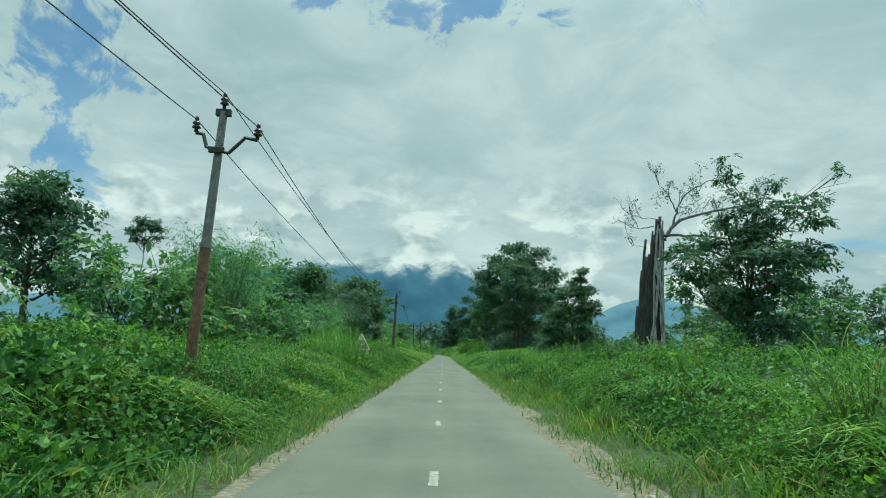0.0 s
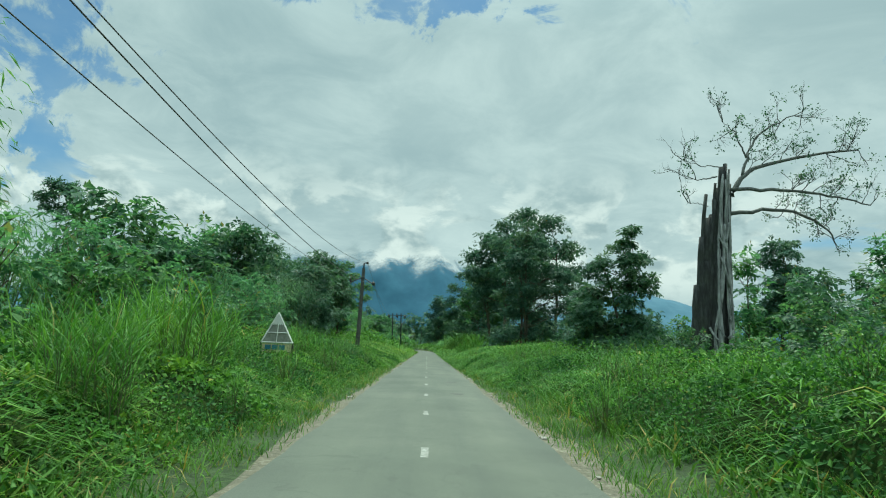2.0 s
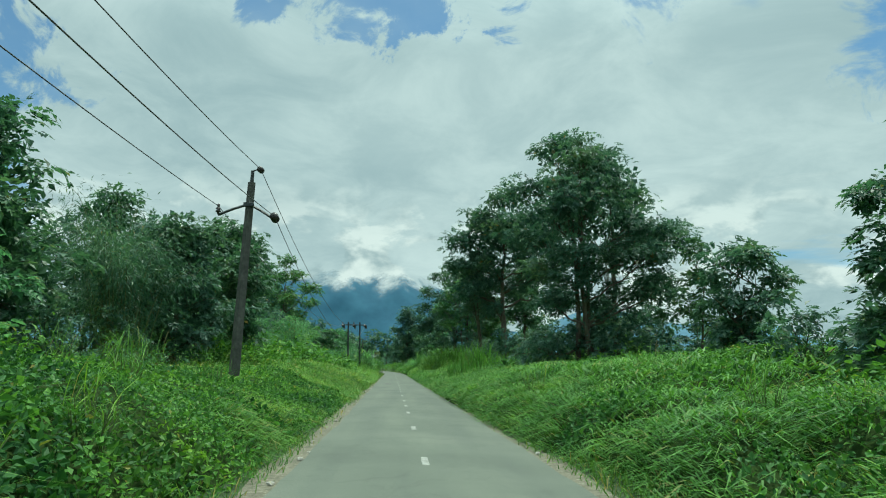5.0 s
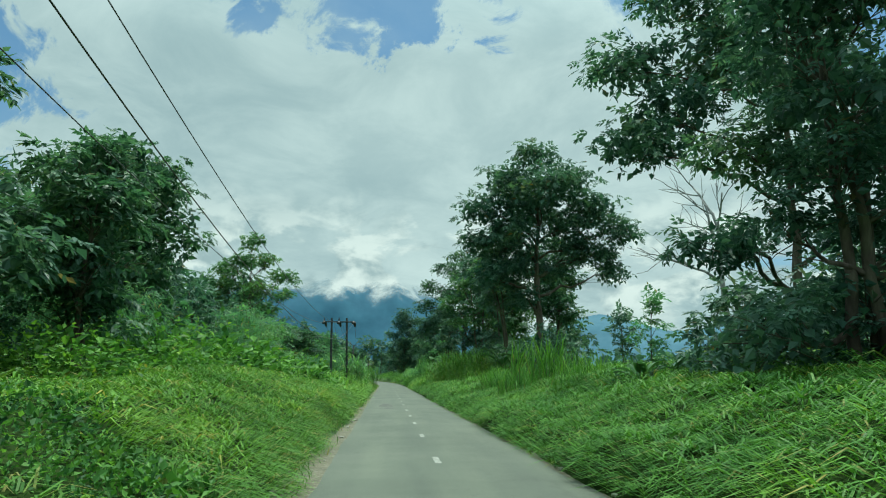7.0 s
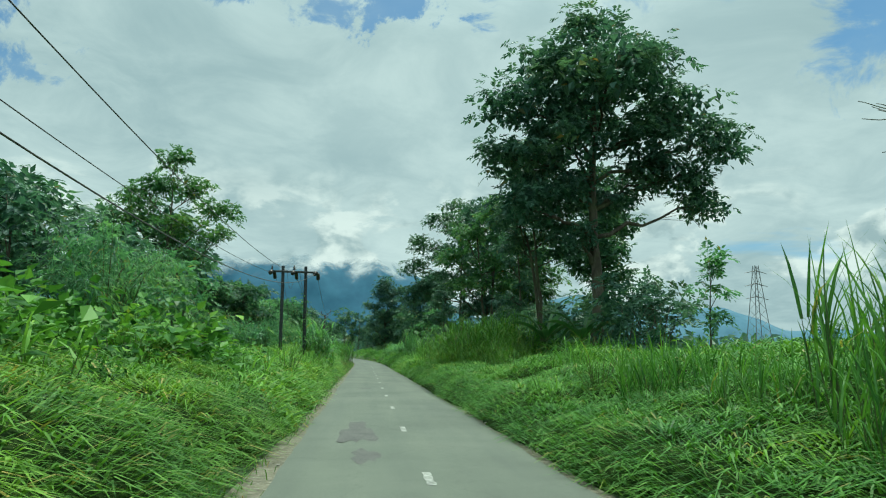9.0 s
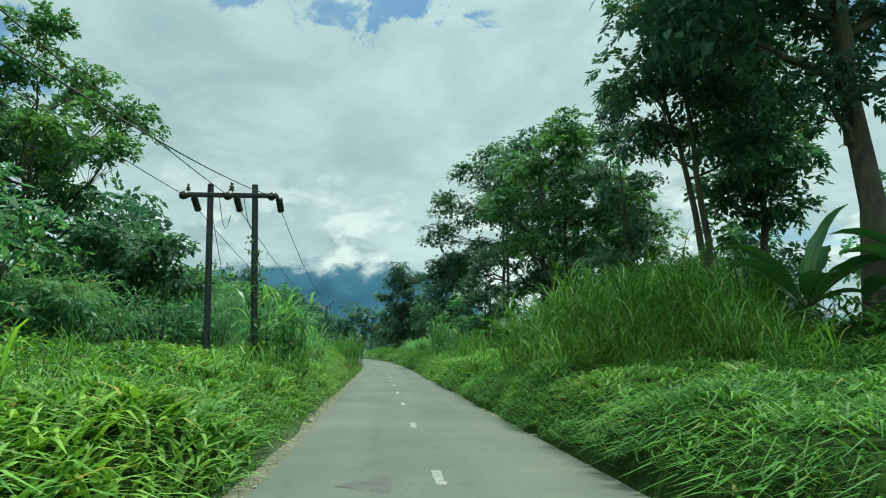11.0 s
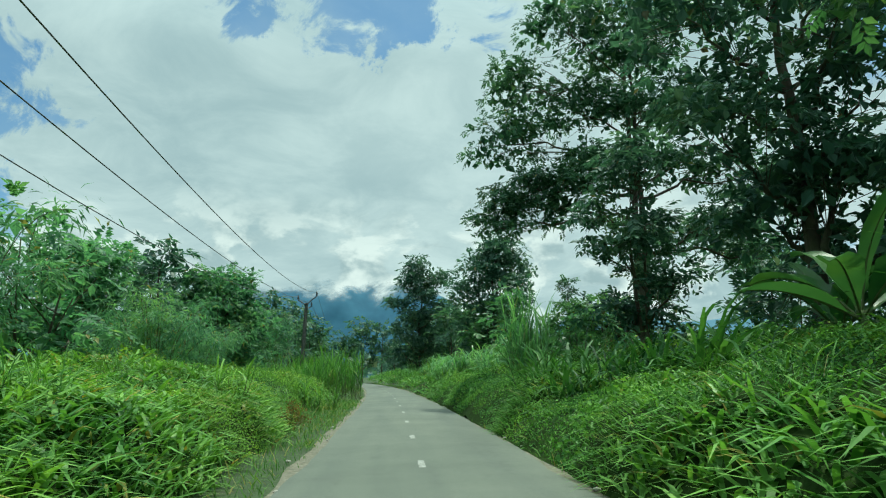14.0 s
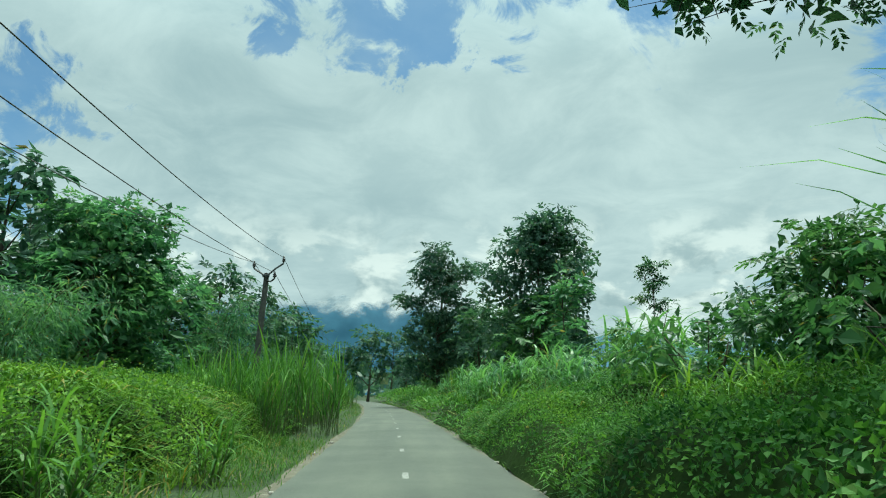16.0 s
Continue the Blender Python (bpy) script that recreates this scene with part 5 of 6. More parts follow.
            out.append((x + line[-1][0], y - 0.11, line[-1][2] + 0.30))
    return [out[0], middle, out[1]]


ends = {}
ends[1] = v_pole(-5.345, 19.0, 6.55, 2.4, 3.5, "leaning two-tone steel power pole, rusty below", 5.62, [(-0.1, 0.02), (-0.24, 0.08), (-0.33, 0.36), (-0.50, 0.39)], [(0.1, -0.02), (0.27, -0.05), (0.61, 0.31), (0.88, 0.26)])
ends[2] = v_pole(-5.59, 78.6, 7.46, 1.4, 0, "leaning dark concrete power pole with a wide crossarm", 6.66, [(-0.05, 0.0), (-0.5, -0.16), (-0.98, -0.38)], [(0.05, 0.0), (0.42, -0.2), (0.80, -0.44)], 0.40, bracket=0.27, discs=True)
ends[4] = v_pole(-7.47, 203.0, 7.2, 3.0, 0, "concrete power pole with a raised forked crossarm", 7.05, [(-0.05, 0.0), (-0.35, 0.2), (-0.62, 0.36)], [(0.05, 0.0), (0.45, 0.38), (0.82, 0.64)], third=[(0.05, -0.25), (0.25, -0.28), (0.42, -0.14)])


def h_pole(x, y):
    root = thing("double_power_pole", (x, y, 0), "double steel pole joined by one long crossarm", "power pole", "power poles along the road")
    for dx, l in ((-0.75, -0.2), (0.75, -0.28)):
        bar("shaft", [(dx - l * 0.2, 0, -0.5), (dx + l * 0.6, 0, 6.98)], [0.12, 0.10], M_DARKSTEEL, root, "dark weathered steel pole shaft", 10)
    for k, dy in enumerate((-0.14, 0.14)):
        g = Geo()
        box(g, (-1.72, dy - 0.03, 6.56), (1.36, dy + 0.03, 6.66), 0.01)
        part("crossarm", g, M_DARKSTEEL, root, "long channel-iron crossarm")
    out = []
    for dx in (-1.55, -0.15, 1.25):
        if dx < 0.5:
            insulator(root, dx, 6.66, -0.14, False, 0.8 if dx < -1 else 1.0)
        g = Geo()
        u = np.linspace(0, 0.42, 9)
        tube(g, np.stack([np.full(9, dx - 0.02), -0.2 - u, 6.58 - u * 0.35], 1), np.where(np.arange(9) % 3 == 0, 0.06, 0.135), 10)
        part("strain_insulator", g, M_PORCELAIN, root, "brown disc insulators pulled by the wire", True)
        g = Geo()
        n = 12
        u = np.linspace(0, 0.55, n)
        tube(g, np.stack([np.full(n, dx + 0.10), 0.2 + u, 6.58 - u * 0.55], 1), np.where(np.arange(n) % 3 == 0, 0.05, 0.12), 10)
        part("strain_insulator", g, M_PORCELAIN, root, "brown disc insulators pulled by the wire", True)
        out.append((x + dx, y - 0.62, 6.46))
    s = np.linspace(0, 1, 10)
    for dx, e in ((-0.6, 0.4), (0.2, 0.5)):
        bar("jumper", np.stack([dx + e * s, 0.1 + 0 * s, 6.6 - 1.1 * np.sin(np.pi * s * 0.8)], 1), 0.012, M_WIRE, root, "", 5)
    bar("stay_rod", [(-0.85, 0, 6.3), (-0.35, 0.1, 3.8)], 0.012, M_WIRE, root, "", 5)
    return out


ends[3] = h_pole(-5.42, 142.0)
after = [(a + 0.1, b + 1.37, 6.28) for a, b, c in ends[3]]
ends[0] = [(a - 0.0, b - 61.0, c) for a, b, c in ends[1]]
ends[5] = [(a - 3.5, b + 62.0, c) for a, b, c in ends[4]]
SAGS = ((0.9, 1.6, 1.5), (1.0, 1.45, 1.4), (1.2, 1.6, 2.9), (1.7, 1.3, 1.4), (1.0, 1.0, 1.0))
for k, sags in enumerate(SAGS):
    for a, b, sag in zip(after if k == 3 else ends[k], ends[k + 1], sags):
        a, b = np.array(a), np.array(b)
        s = np.linspace(0, 1, 40)[:, None]
        pts = a + (b - a) * s - np.array([0, 0, 1.0]) * 4 * sag * s * (1 - s)
        g = Geo()
        tube(g, pts, 0.0125, 5)
        tagged(new("power_cable", g.mesh("power_cable", M_WIRE, True)), "thin sagging overhead wire between power poles", "cable", "overhead wires")


# ---- roadside notice ----
def notice(x, y):
    root = thing("roadside_notice", (x, y, 0), "triangular white roadside notice above a cream board", "sign", rot=radians(-6))
    W, H0, H1 = 0.60, 1.34, 2.44
    g = Geo()
    for sx in (-1, 1):
        box(g, (sx * W - 0.03 if sx > 0 else -W - 0.03, -0.03, -0.1), (sx * W + 0.03 if sx > 0 else -W + 0.03, 0.03, H0), 0.005)
        part("post", g, M_BLACK, root, "dark square post")
        g = Geo()

    def plate(name, pts, y0, y1, mat, label=""):
        n = len(pts)
        v = [(a, y0, b) for a, b in pts] + [(a, y1, b) for a, b in pts]
        q = Geo()
        q.add(v, np.array([list(range(n))]))
        q.f.append(np.array([list(range(2 * n - 1, n - 1, -1))]))
        q.f.append(np.array([[i, i + n, (i + 1) % n + n, (i + 1) % n] for i in range(n)]))
        return part(name, q, mat, root, label)

    plate("panel", [(-W, H0), (W, H0), (0, H1)], -0.02, 0.02, M_MESHPANEL, "weathered grey triangular panel")
    k = 0.42
    low = H1 - (H1 - H0) * k
    zig = [(W * k * (1 - 2 * i / 12), low + (0.05 if i % 2 else 0.0)) for i in range(13)]
    plate("white_peak", [(0, H1)] + [(a * 0.98, b) for a, b in zig][::-1], -0.034, -0.024, M_WHITE, "white painted peak with ragged lower rim")
    for a, b in (((-W, H0), (0, H1)), ((W, H0), (0, H1)), ((-W, H0), (W, H0))):
        bar("frame_rail", [(a[0], -0.03, a[1]), (b[0], -0.03, b[1])], 0.028, M_WHITE, root, "white frame rail", 4)
    bar("cross_rail", [(-W * 0.66, -0.045, 1.70), (W * 0.66, -0.045, 1.70)], 0.02, M_WHITE, root)
    bar("mullion", [(-0.02, -0.045, H0), (0.02, -0.045, 2.02)], 0.02, M_WHITE, root)
    plate("board", [(-W + 0.05, 0.72), (W - 0.05, 0.72), (W - 0.05, H0 - 0.05), (-W + 0.05, H0 - 0.05)], -0.03, 0.0, M_CREAM, "faded cream board")
    for i in range(3):
        a = -0.44 + i * 0.265
        plate("blue_square", [(a, 1.08), (a + 0.22, 1.08), (a + 0.22, 1.25), (a, 1.25)], -0.042, -0.032, M_BLUE, "faded blue square")
    for a, b, z in ((-0.22, 0.0, 0.92), (0.06, 0.48, 0.92), (-0.3, 0.4, 0.80)):
        plate("line_of_writing", [(a, z), (b, z), (b, z + 0.09), (a, z + 0.09)], -0.040, -0.031, M_BLACK, "dark unreadable line of writing")


notice(-5.58, 50.4)


def snag(x, y):
    root = thing("broken_stump", (x, y, float(ground_z(x, y)) - 0.2), "dark broken forked tree stump among weeds", "stump")
    g = Geo()
    tube(g, [(0, 0, 0), (-0.1, 0, 1.6), (-0.45, 0, 3.0), (-0.95, 0.05, 4.6)], [0.26, 0.22, 0.19, 0.15], 8)
    tube(g, [(-0.25, 0, 2.2), (-0.9, 0.1, 3.1), (-1.5, 0.1, 3.6)], [0.17, 0.14, 0.11], 7)
    tube(g, [(0, 0, 2.0), (0.5, 0, 3.2), (0.75, 0, 4.1)], [0.15, 0.12, 0.08], 7)
    part("trunk", g, M_BARK, root, smooth=True)


snag(11.6, 182.6)


# climbing vine on one shaft of the double pole
def vine(x, y):
    r = np.random.default_rng(12)
    root = thing("climbing_vine", (x, y, 0), "green leafy vine climbing a steel pole", "vine")
    s = np.linspace(0, 1, 26)
    stem, fol = Geo(), Geo()
    pts = np.stack([0.14 * np.cos(s * 16), 0.14 * np.sin(s * 16), 0.2 + 4.9 * s], 1)
    tube(stem, pts, 0.012, 4)
    p = np.repeat(pts, 9, 0) + r.normal(0, 0.13, (26 * 9, 3))
    leaves(fol, p, r.normal(0, 1, p.shape) + [0, 0, -0.7], r.normal(0, 0.7, p.shape) + [0, -0.5, 0.8], r.uniform(0.10, 0.2, len(p)), r.uniform(0.06, 0.12, len(p)))
    part("stem", stem, M_STEM, root)
    part("foliage", fol, M_TREE2, root)


vine(-4.72, 142.0)


# a lattice pylon far off on the plain
def pylon(x, y, h):
    root = thing("transmission_tower", (x, y, 0), "grey steel lattice transmission tower far away", "pylon")
    w = lambda z: 2.6 * (1 - z / h) ** 1.1 + 0.55
    g = Geo()
    zs = np.linspace(0, h, 10)
    for a, b in ((-1, -1), (1, -1), (1, 1), (-1, 1)):
        leg = Geo()
        tube(leg, [(a * w(z), b * w(z), z) for z in zs], 0.12, 4)
        part("leg", leg, M_STEEL, root)
    for z0, z1 in zip(zs, zs[1:]):
        for a in (-1, 1):
            tube(g, [(-w(z0), a * w(z0), z0), (w(z1), a * w(z1), z1)], 0.06, 3)
            tube(g, [(w(z0), a * w(z0), z0), (-w(z1), a * w(z1), z1)], 0.06, 3)
    part("bracing", g, M_STEEL, root)
    for k in (0.66, 0.79, 0.92):
        arm = Geo()
        tube(arm, [(-3.6, 0, h * k), (0, 0, h * k + 0.9), (3.6, 0, h * k)], [0.08, 0.16, 0.08], 4)
        part("crossarm", arm, M_STEEL, root)


pylon(113.6, 280.0, 29.5)


# ---- undergrowth ----
H_RIGHT = [(-20, 0.75, 1.3), (20, 0.75, 1.3), (35, 0.7, 1.25), (46, 0.65, 1.05), (56, 0.65, 0.85), (68, 0.8, 0.95), (76, 1.0, 1.7), (92, 0.9, 1.6), (104, 0.9, 1.5), (116, 1.0, 1.5), (122, 1.0, 1.4), (133, 1.2, 1.8),
           (141, 1.05, 1.4), (152, 1.05, 1.4), (160, 1.3, 1.9), (180, 1.3, 2.0), (200, 1.1, 2.0), (240, 1.4, 2.4), (320, 1.8, 2.6)]
H_LEFT = [(-20, 0.8, 1.3), (20, 0.75, 1.2), (38, 0.6, 1.0), (45, 0.4, 1.0), (51, 0.42, 1.1), (60, 0.8, 1.6), (72, 0.65, 0.85), (80, 0.5, 0.5), (89, 0.5, 0.5), (96, 0.75, 0.8), (104, 1.0, 1.3), (112, 1.0, 1.3), (120, 1.0, 1.4), (142, 1.0, 1.4),
          (152, 1.1, 1.6), (175, 1.2, 1.8), (190, 1.2, 1.8), (240, 1.4, 2.2), (320, 1.8, 2.4)]
# share of weeds, drooping grass and broad ginger leaves along each side
K_RIGHT = [(-20, 0.8, 0.35, 0.0), (44, 0.8, 0.4, 0.0), (52, 0.6, 0.55, 0.0), (72, 0.35, 0.65, 0.0), (78, 0.04, 1.0, 0.0), (112, 0.05, 1.0, 0.0), (128, 0.2, 0.9, 0.05), (138, 0.6, 0.6, 0.1), (144, 0.8, 0.5, 0.2), (149, 0.4, 0.3, 0.8), (157, 0.4, 0.3, 0.8), (161, 0.8, 0.3, 0.4), (168, 0.75, 0.3, 0.45), (176, 0.9, 0.3, 0.1), (195, 0.6, 0.4, 0.0), (320, 0.6, 0.4, 0.0)]
K_LEFT = [(-20, 0.75, 0.3, 0.0), (56, 0.75, 0.3, 0.0), (78, 0.75, 0.3, 0.0), (84, 0.5, 0.6, 0.0), (90, 0.08, 1.0, 0.0), (104, 0.06, 1.0, 0.0), (110, 0.2, 0.8, 0.0), (116, 0.1, 0.2, 0.7), (144, 0.1, 0.15, 0.75), (150, 0.4, 0.5, 0.1), (156, 0.3, 0.25, 0.65), (170, 0.4, 0.15, 0.6), (175, 0.85, 0.2, 0.06), (195, 0.75, 0.3, 0.0), (320, 0.6, 0.4, 0.0)]


def share(side, y):
    tab = np.array(K_LEFT if side < 0 else K_RIGHT)
    return [np.interp(y, tab[:, 0], tab[:, k]) for k in (1, 2, 3)]


def scatter(side, y0, y1, d0, d1, per_m2, r):
    n = int((y1 - y0) * (d1 - d0) * per_m2)
    y, d = r.uniform(y0, y1, n), r.uniform(d0, d1, n)
    x = road_x(y) + side * d
    return x, y, d, ground_z(x, y)


def mounds(x, y, cell, seed):
    """Rounded humps of differing width and height over the plan, 0 to 1, with creases where they meet."""
    g = np.random.default_rng(seed).random((4, 64, 64))
    u, w = np.asarray(x) / cell + 200, np.asarray(y) / cell + 200
    i, j = np.floor(u).astype(int), np.floor(w).astype(int)
    best = np.zeros(np.shape(u))
    for di in (-1, 0, 1):
        for dj in (-1, 0, 1):
            p, q = (i + di) % 64, (j + dj) % 64
            d2 = (u - i - di - g[0, p, q]) ** 2 + (w - j - dj - g[1, p, q]) ** 2
            best = np.maximum(best, (0.45 + 0.55 * g[2, p, q]) * np.sqrt(np.clip(1 - d2 / (0.55 + 0.6 * g[3, p, q]), 0, 1)))
    return best


def canopy(side, d, y, full=False):
    """Height of the leafy surface over the soil: humps of bushes, smoother where grass covers all."""
    tab = np.array(H_LEFT if side < 0 else H_RIGHT)
    a, b = np.interp(y, tab[:, 0], tab[:, 1]), np.interp(y, tab[:, 0], tab[:, 2])
    lip = np.where(side > 0, np.interp(y, [10, 40, 50, 66, 80], [3.6, 3.3, 2.7, 2.3, 1.9]), np.interp(y, [10, 60, 76, 104, 146, 154, 166, 172], [2.8, 2.6, 2.2, 2.3, 2.3, 2.8, 2.9, 3.6])) + 0.5 * (value_noise(0 * y + 3, y, 2.6, 70 + side) - 0.4)
    k = np.clip((d - lip) / np.interp(y, [60, 76], [1.7, 1.0]), 0, 1)
    k = k * (2 - k)
    h = a + (b - a) * np.clip((d - 3) / 5, 0, 1.2)
    smooth = np.interp(y, [66, 76, 108, 116], [0, 1.0, 1.0, 0.25] if side > 0 else [0, 0.85, 0.85, 0.5])
    x = d * side
    rough = 0.06 + 0.86 * mounds(x, y, 1.9, 50 + side) + 0.34 * mounds(x, y, 0.7, 54 + side) + 0.40 * (value_noise(x, y, 4.0, 57 + side) - 0.4)
    even = 0.38 + 0.40 * mounds(x, y, 2.4, 60 + side) + 0.22 * mounds(x, y, 0.8, 64 + side) + 0.3 * (value_noise(x, y, 5.0, 67 + side) - 0.4)
    rel = rough * (1 - smooth) + even * smooth
    return (k * h * rel, rel) if full else k * h * rel


def surface(side, y0, y1, d0, d1, per_m2, r):
    """Points over the leafy surface, more where it is steep, with the surface's upward normal."""
    n = int((y1 - y0) * (d1 - d0) * per_m2 * 1.7)
    y, d = r.uniform(y0, y1, n), r.uniform(d0, d1, n)
    h, rel = canopy(side, d, y, True)
    e = 0.07
    gx, gy = (canopy(side, d + e, y) - h) / e * side, (canopy(side, d, y + e) - h) / e
    steep = np.sqrt(1 + np.minimum(gx ** 2 + gy ** 2, 5))
    ok = (r.random(n) < steep / 1.7 * np.clip((rel - 0.1) * 1.9, 0.22, 1)) & (h > 0.05)
    y, d, h = y[ok], d[ok], h[ok]
    x = road_x(y) + side * d
    nrm = unit(np.stack([-gx[ok], -gy[ok], np.ones(len(x))], 1))
    return x, y, d, ground_z(x, y), h, nrm


def undergrowth(side):
    r = np.random.default_rng(400 + side)
    weeds, dark, herbs, grass, broad, verge, mass = Geo(), Geo(), Geo(), Geo(), Geo(), Geo(), Geo()
    # a dark sheet below the leaves, its colour standing in for shade in gaps
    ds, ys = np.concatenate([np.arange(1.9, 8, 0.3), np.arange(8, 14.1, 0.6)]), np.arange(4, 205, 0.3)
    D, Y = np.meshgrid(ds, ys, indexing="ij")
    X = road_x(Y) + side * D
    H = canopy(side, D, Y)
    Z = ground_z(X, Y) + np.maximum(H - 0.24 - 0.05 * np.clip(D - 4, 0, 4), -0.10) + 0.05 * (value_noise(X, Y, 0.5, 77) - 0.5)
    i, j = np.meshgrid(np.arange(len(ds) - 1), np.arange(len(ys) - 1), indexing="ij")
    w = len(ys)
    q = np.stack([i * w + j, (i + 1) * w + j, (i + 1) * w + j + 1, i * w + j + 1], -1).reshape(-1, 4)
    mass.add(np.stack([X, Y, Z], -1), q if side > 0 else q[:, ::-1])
    tagged(new("undergrowth_shade_sheet", mass.mesh("undergrowth_shade_sheet", M_GAP_SHADE, True)), "dark sheet beneath the weeds standing in for shade between leaves", "undergrowth", kind="stuff")
    # leaves over the surface, in patches of one kind: leafy weeds, thatch-like drooping grass, broad ginger blades
    for y0, y1, d0, d1, dens, size in ((6, 192, 2.0, 4.6, 345, 1.0), (162, 192, 2.4, 6.4, 120, 0.9), (6, 196, 4.6, 8.0, 165, 1.3), (6, 200, 8.0, 14.0, 38, 2.3), (192, 300, 2.2, 9.0, 24, 2.6), (6, 310, 14.0, 28.0, 5, 4.5)):
        x, y, d, g, h, nrm = surface(side, y0, y1, d0, d1, dens, r)
        w, gr, br = share(side, y)
        pick = np.clip((fbm(x, y, 2.4, 91) - 0.22) / 0.56, 0, 0.999) * 0.8 + 0.2 * r.random(len(x))
        tot = w + gr + br
        is_w, is_b = pick < w / tot, pick > (w + gr) / tot
        is_g = ~is_w & ~is_b & (r.random(len(x)) < 0.6)
        z = g + h - np.abs(r.normal(0, 0.055 * size, len(x)))
        P = np.stack([x, y, z], 1)
        sel = is_w
        n = int(sel.sum())
        tone = fbm(x[sel], y[sel], 1.7, 95) + r.normal(0, 0.06, n)
        big = (0.74 + 0.75 * np.clip((fbm(x[sel], y[sel], 2.0, 93) - 0.3) * 2.2, 0, 1) ** 2) * size * np.interp(y[sel], [130, 168], [1.0, 0.72])
        N = nrm[sel] + r.normal(0, 0.42, (n, 3))
        ax = nrm[sel] * 0.35 + r.normal(0, 0.8, (n, 3)) + [0, 0, -0.25]
        L = 0.088 * big * r.uniform(0.6, 1.4, n)
        W = L * r.uniform(0.5, 0.8, n)
        mass_p = P[sel] + nrm[sel] * r.uniform(-0.05, 0.09, (n, 1)) * size
        # dark leaves fall in random patches; the larger share at low y paints backlight
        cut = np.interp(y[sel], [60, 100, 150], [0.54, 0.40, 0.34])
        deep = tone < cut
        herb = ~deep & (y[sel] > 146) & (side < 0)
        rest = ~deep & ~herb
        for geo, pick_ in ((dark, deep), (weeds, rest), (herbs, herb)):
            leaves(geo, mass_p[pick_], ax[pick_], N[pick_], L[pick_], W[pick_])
        sel = is_g
        n = int(sel.sum())
        down = np.arctan2(nrm[sel][:, 1], nrm[sel][:, 0])
        flow = fbm(x[sel], y[sel], 3.0, 66) * 14.0
        heading = np.where(r.random(n) < 0.65, down, flow) + r.normal(0, 0.5, n)
        L = 0.30 * size ** 0.8 * r.uniform(0.6, 1.3, n)
        blades(grass, P[sel] - [0, 0, 0.05], heading, L, 0.033 * size ** 1.1 * r.uniform(0.7, 1.35, n), r.uniform(0.45, 0.95, n), r.uniform(0.6, 1.35, n), 2, r)
        sel = is_b & (r.random(len(x)) < 0.32)
        n = int(sel.sum())
        if n:
            L = 0.44 * size ** 0.6 * r.uniform(0.6, 1.3, n)
            blades(broad, P[sel] - [0, 0, 0.12], r.uniform(0, 6.28, n), L, 0.072 * size ** 0.8 * r.uniform(0.7, 1.3, n), r.uniform(0.4, 0.95, n), r.uniform(0.35, 1.15, n), 3, r)
    # single leafy stems that stand out of the rest
    for y0, y1, d0, d1, dens, size, per in ((6, 196, 2.5, 6.0, 2.2, 0.075, 18), (6, 196, 6.0, 12.0, 0.8, 0.12, 16)):
        x, y, d, g, h, nrm = surface(side, y0, y1, d0, d1, dens, r)
        ok = r.random(len(x)) < np.minimum(share(side, y)[0] + 0.08, 1)
        x, y, g, h = x[ok], y[ok], g[ok], h[ok]
        reach = r.uniform(0.12, 0.5, len(x)) * (1 + (d0 > 5))
        x, y, g, h, reach = (np.repeat(v, per) for v in (x, y, g, h, reach))
        n = len(x)
        t = r.random(n)
        a = r.uniform(0, 6.28, n)
        out = 0.04 + 0.10 * (1 - t) * r.uniform(0.4, 1.2, n)
        p = np.stack([x + np.cos(a) * out, y + np.sin(a) * out, g + h - 0.1 + reach * t], 1)
        L = size * r.uniform(0.7, 1.3, n) * (1.15 - 0.5 * t)
        leaves(weeds if side > 0 or d0 > 5 else dark, p, np.stack([np.cos(a), np.sin(a), r.normal(0.0, 0.35, n)], 1), np.stack([r.normal(0, 0.3, n), r.normal(0, 0.3, n), np.ones(n)], 1), L, L * 0.55)
    for y0, y1, d0, d1, dens in ((5, 70, 1.86, 4.6, 210), (70, 164, 1.86, 3.1, 85), (164, 190, 1.86, 4.2, 150), (190, 290, 1.86, 3.2, 30)):
        x, y, d, g = scatter(side, y0, y1, d0, d1, dens, r)
        ok = r.random(len(x)) < np.clip((d - 1.88) / 0.45, 0.06, 1) * np.clip((fbm(x, y, 1.3, 88) - 0.25) * 3, 0.1, 1)
        x, y, g, d = x[ok], y[ok], g[ok], d[ok]
        n = len(x)
        blades(verge, np.stack([x, y, g - 0.02], 1), r.uniform(0, 6.28, n), r.uniform(0.14, 0.46, n) * (0.45 + 0.55 * np.clip((d - 1.8) / 0.8, 0, 1) + 0.4 * (d > 3.2)), 0.017 * r.uniform(0.7, 1.6, n) * (1 + (d > 3.2)), r.uniform(0.1, 0.7, n), r.uniform(0.1, 0.7, n), 2, r)
    tagged(new("weed_bank", weeds.mesh("weed_bank", M_WEED)), "dense bright green leafy weeds on the roadside bank", "weeds", kind="stuff")
    if herbs.n:
        tagged(new("herb_bank", herbs.mesh("herb_bank", M_HERB)), "bright yellow-green bushy herbs on the roadside bank", "weeds", kind="stuff")
    tagged(new("shade_toned_weed_bank", dark.mesh("shade_toned_weed_bank", M_WEED_SHADE)), "dense leafy weeds coloured darker for shade on the roadside bank", "weeds", kind="stuff")
    tagged(new("grass_bank", grass.mesh("grass_bank", M_GRASS if side < 0 else M_GRASS2)), "long drooping bright green grass on the roadside bank", "grass", kind="stuff")
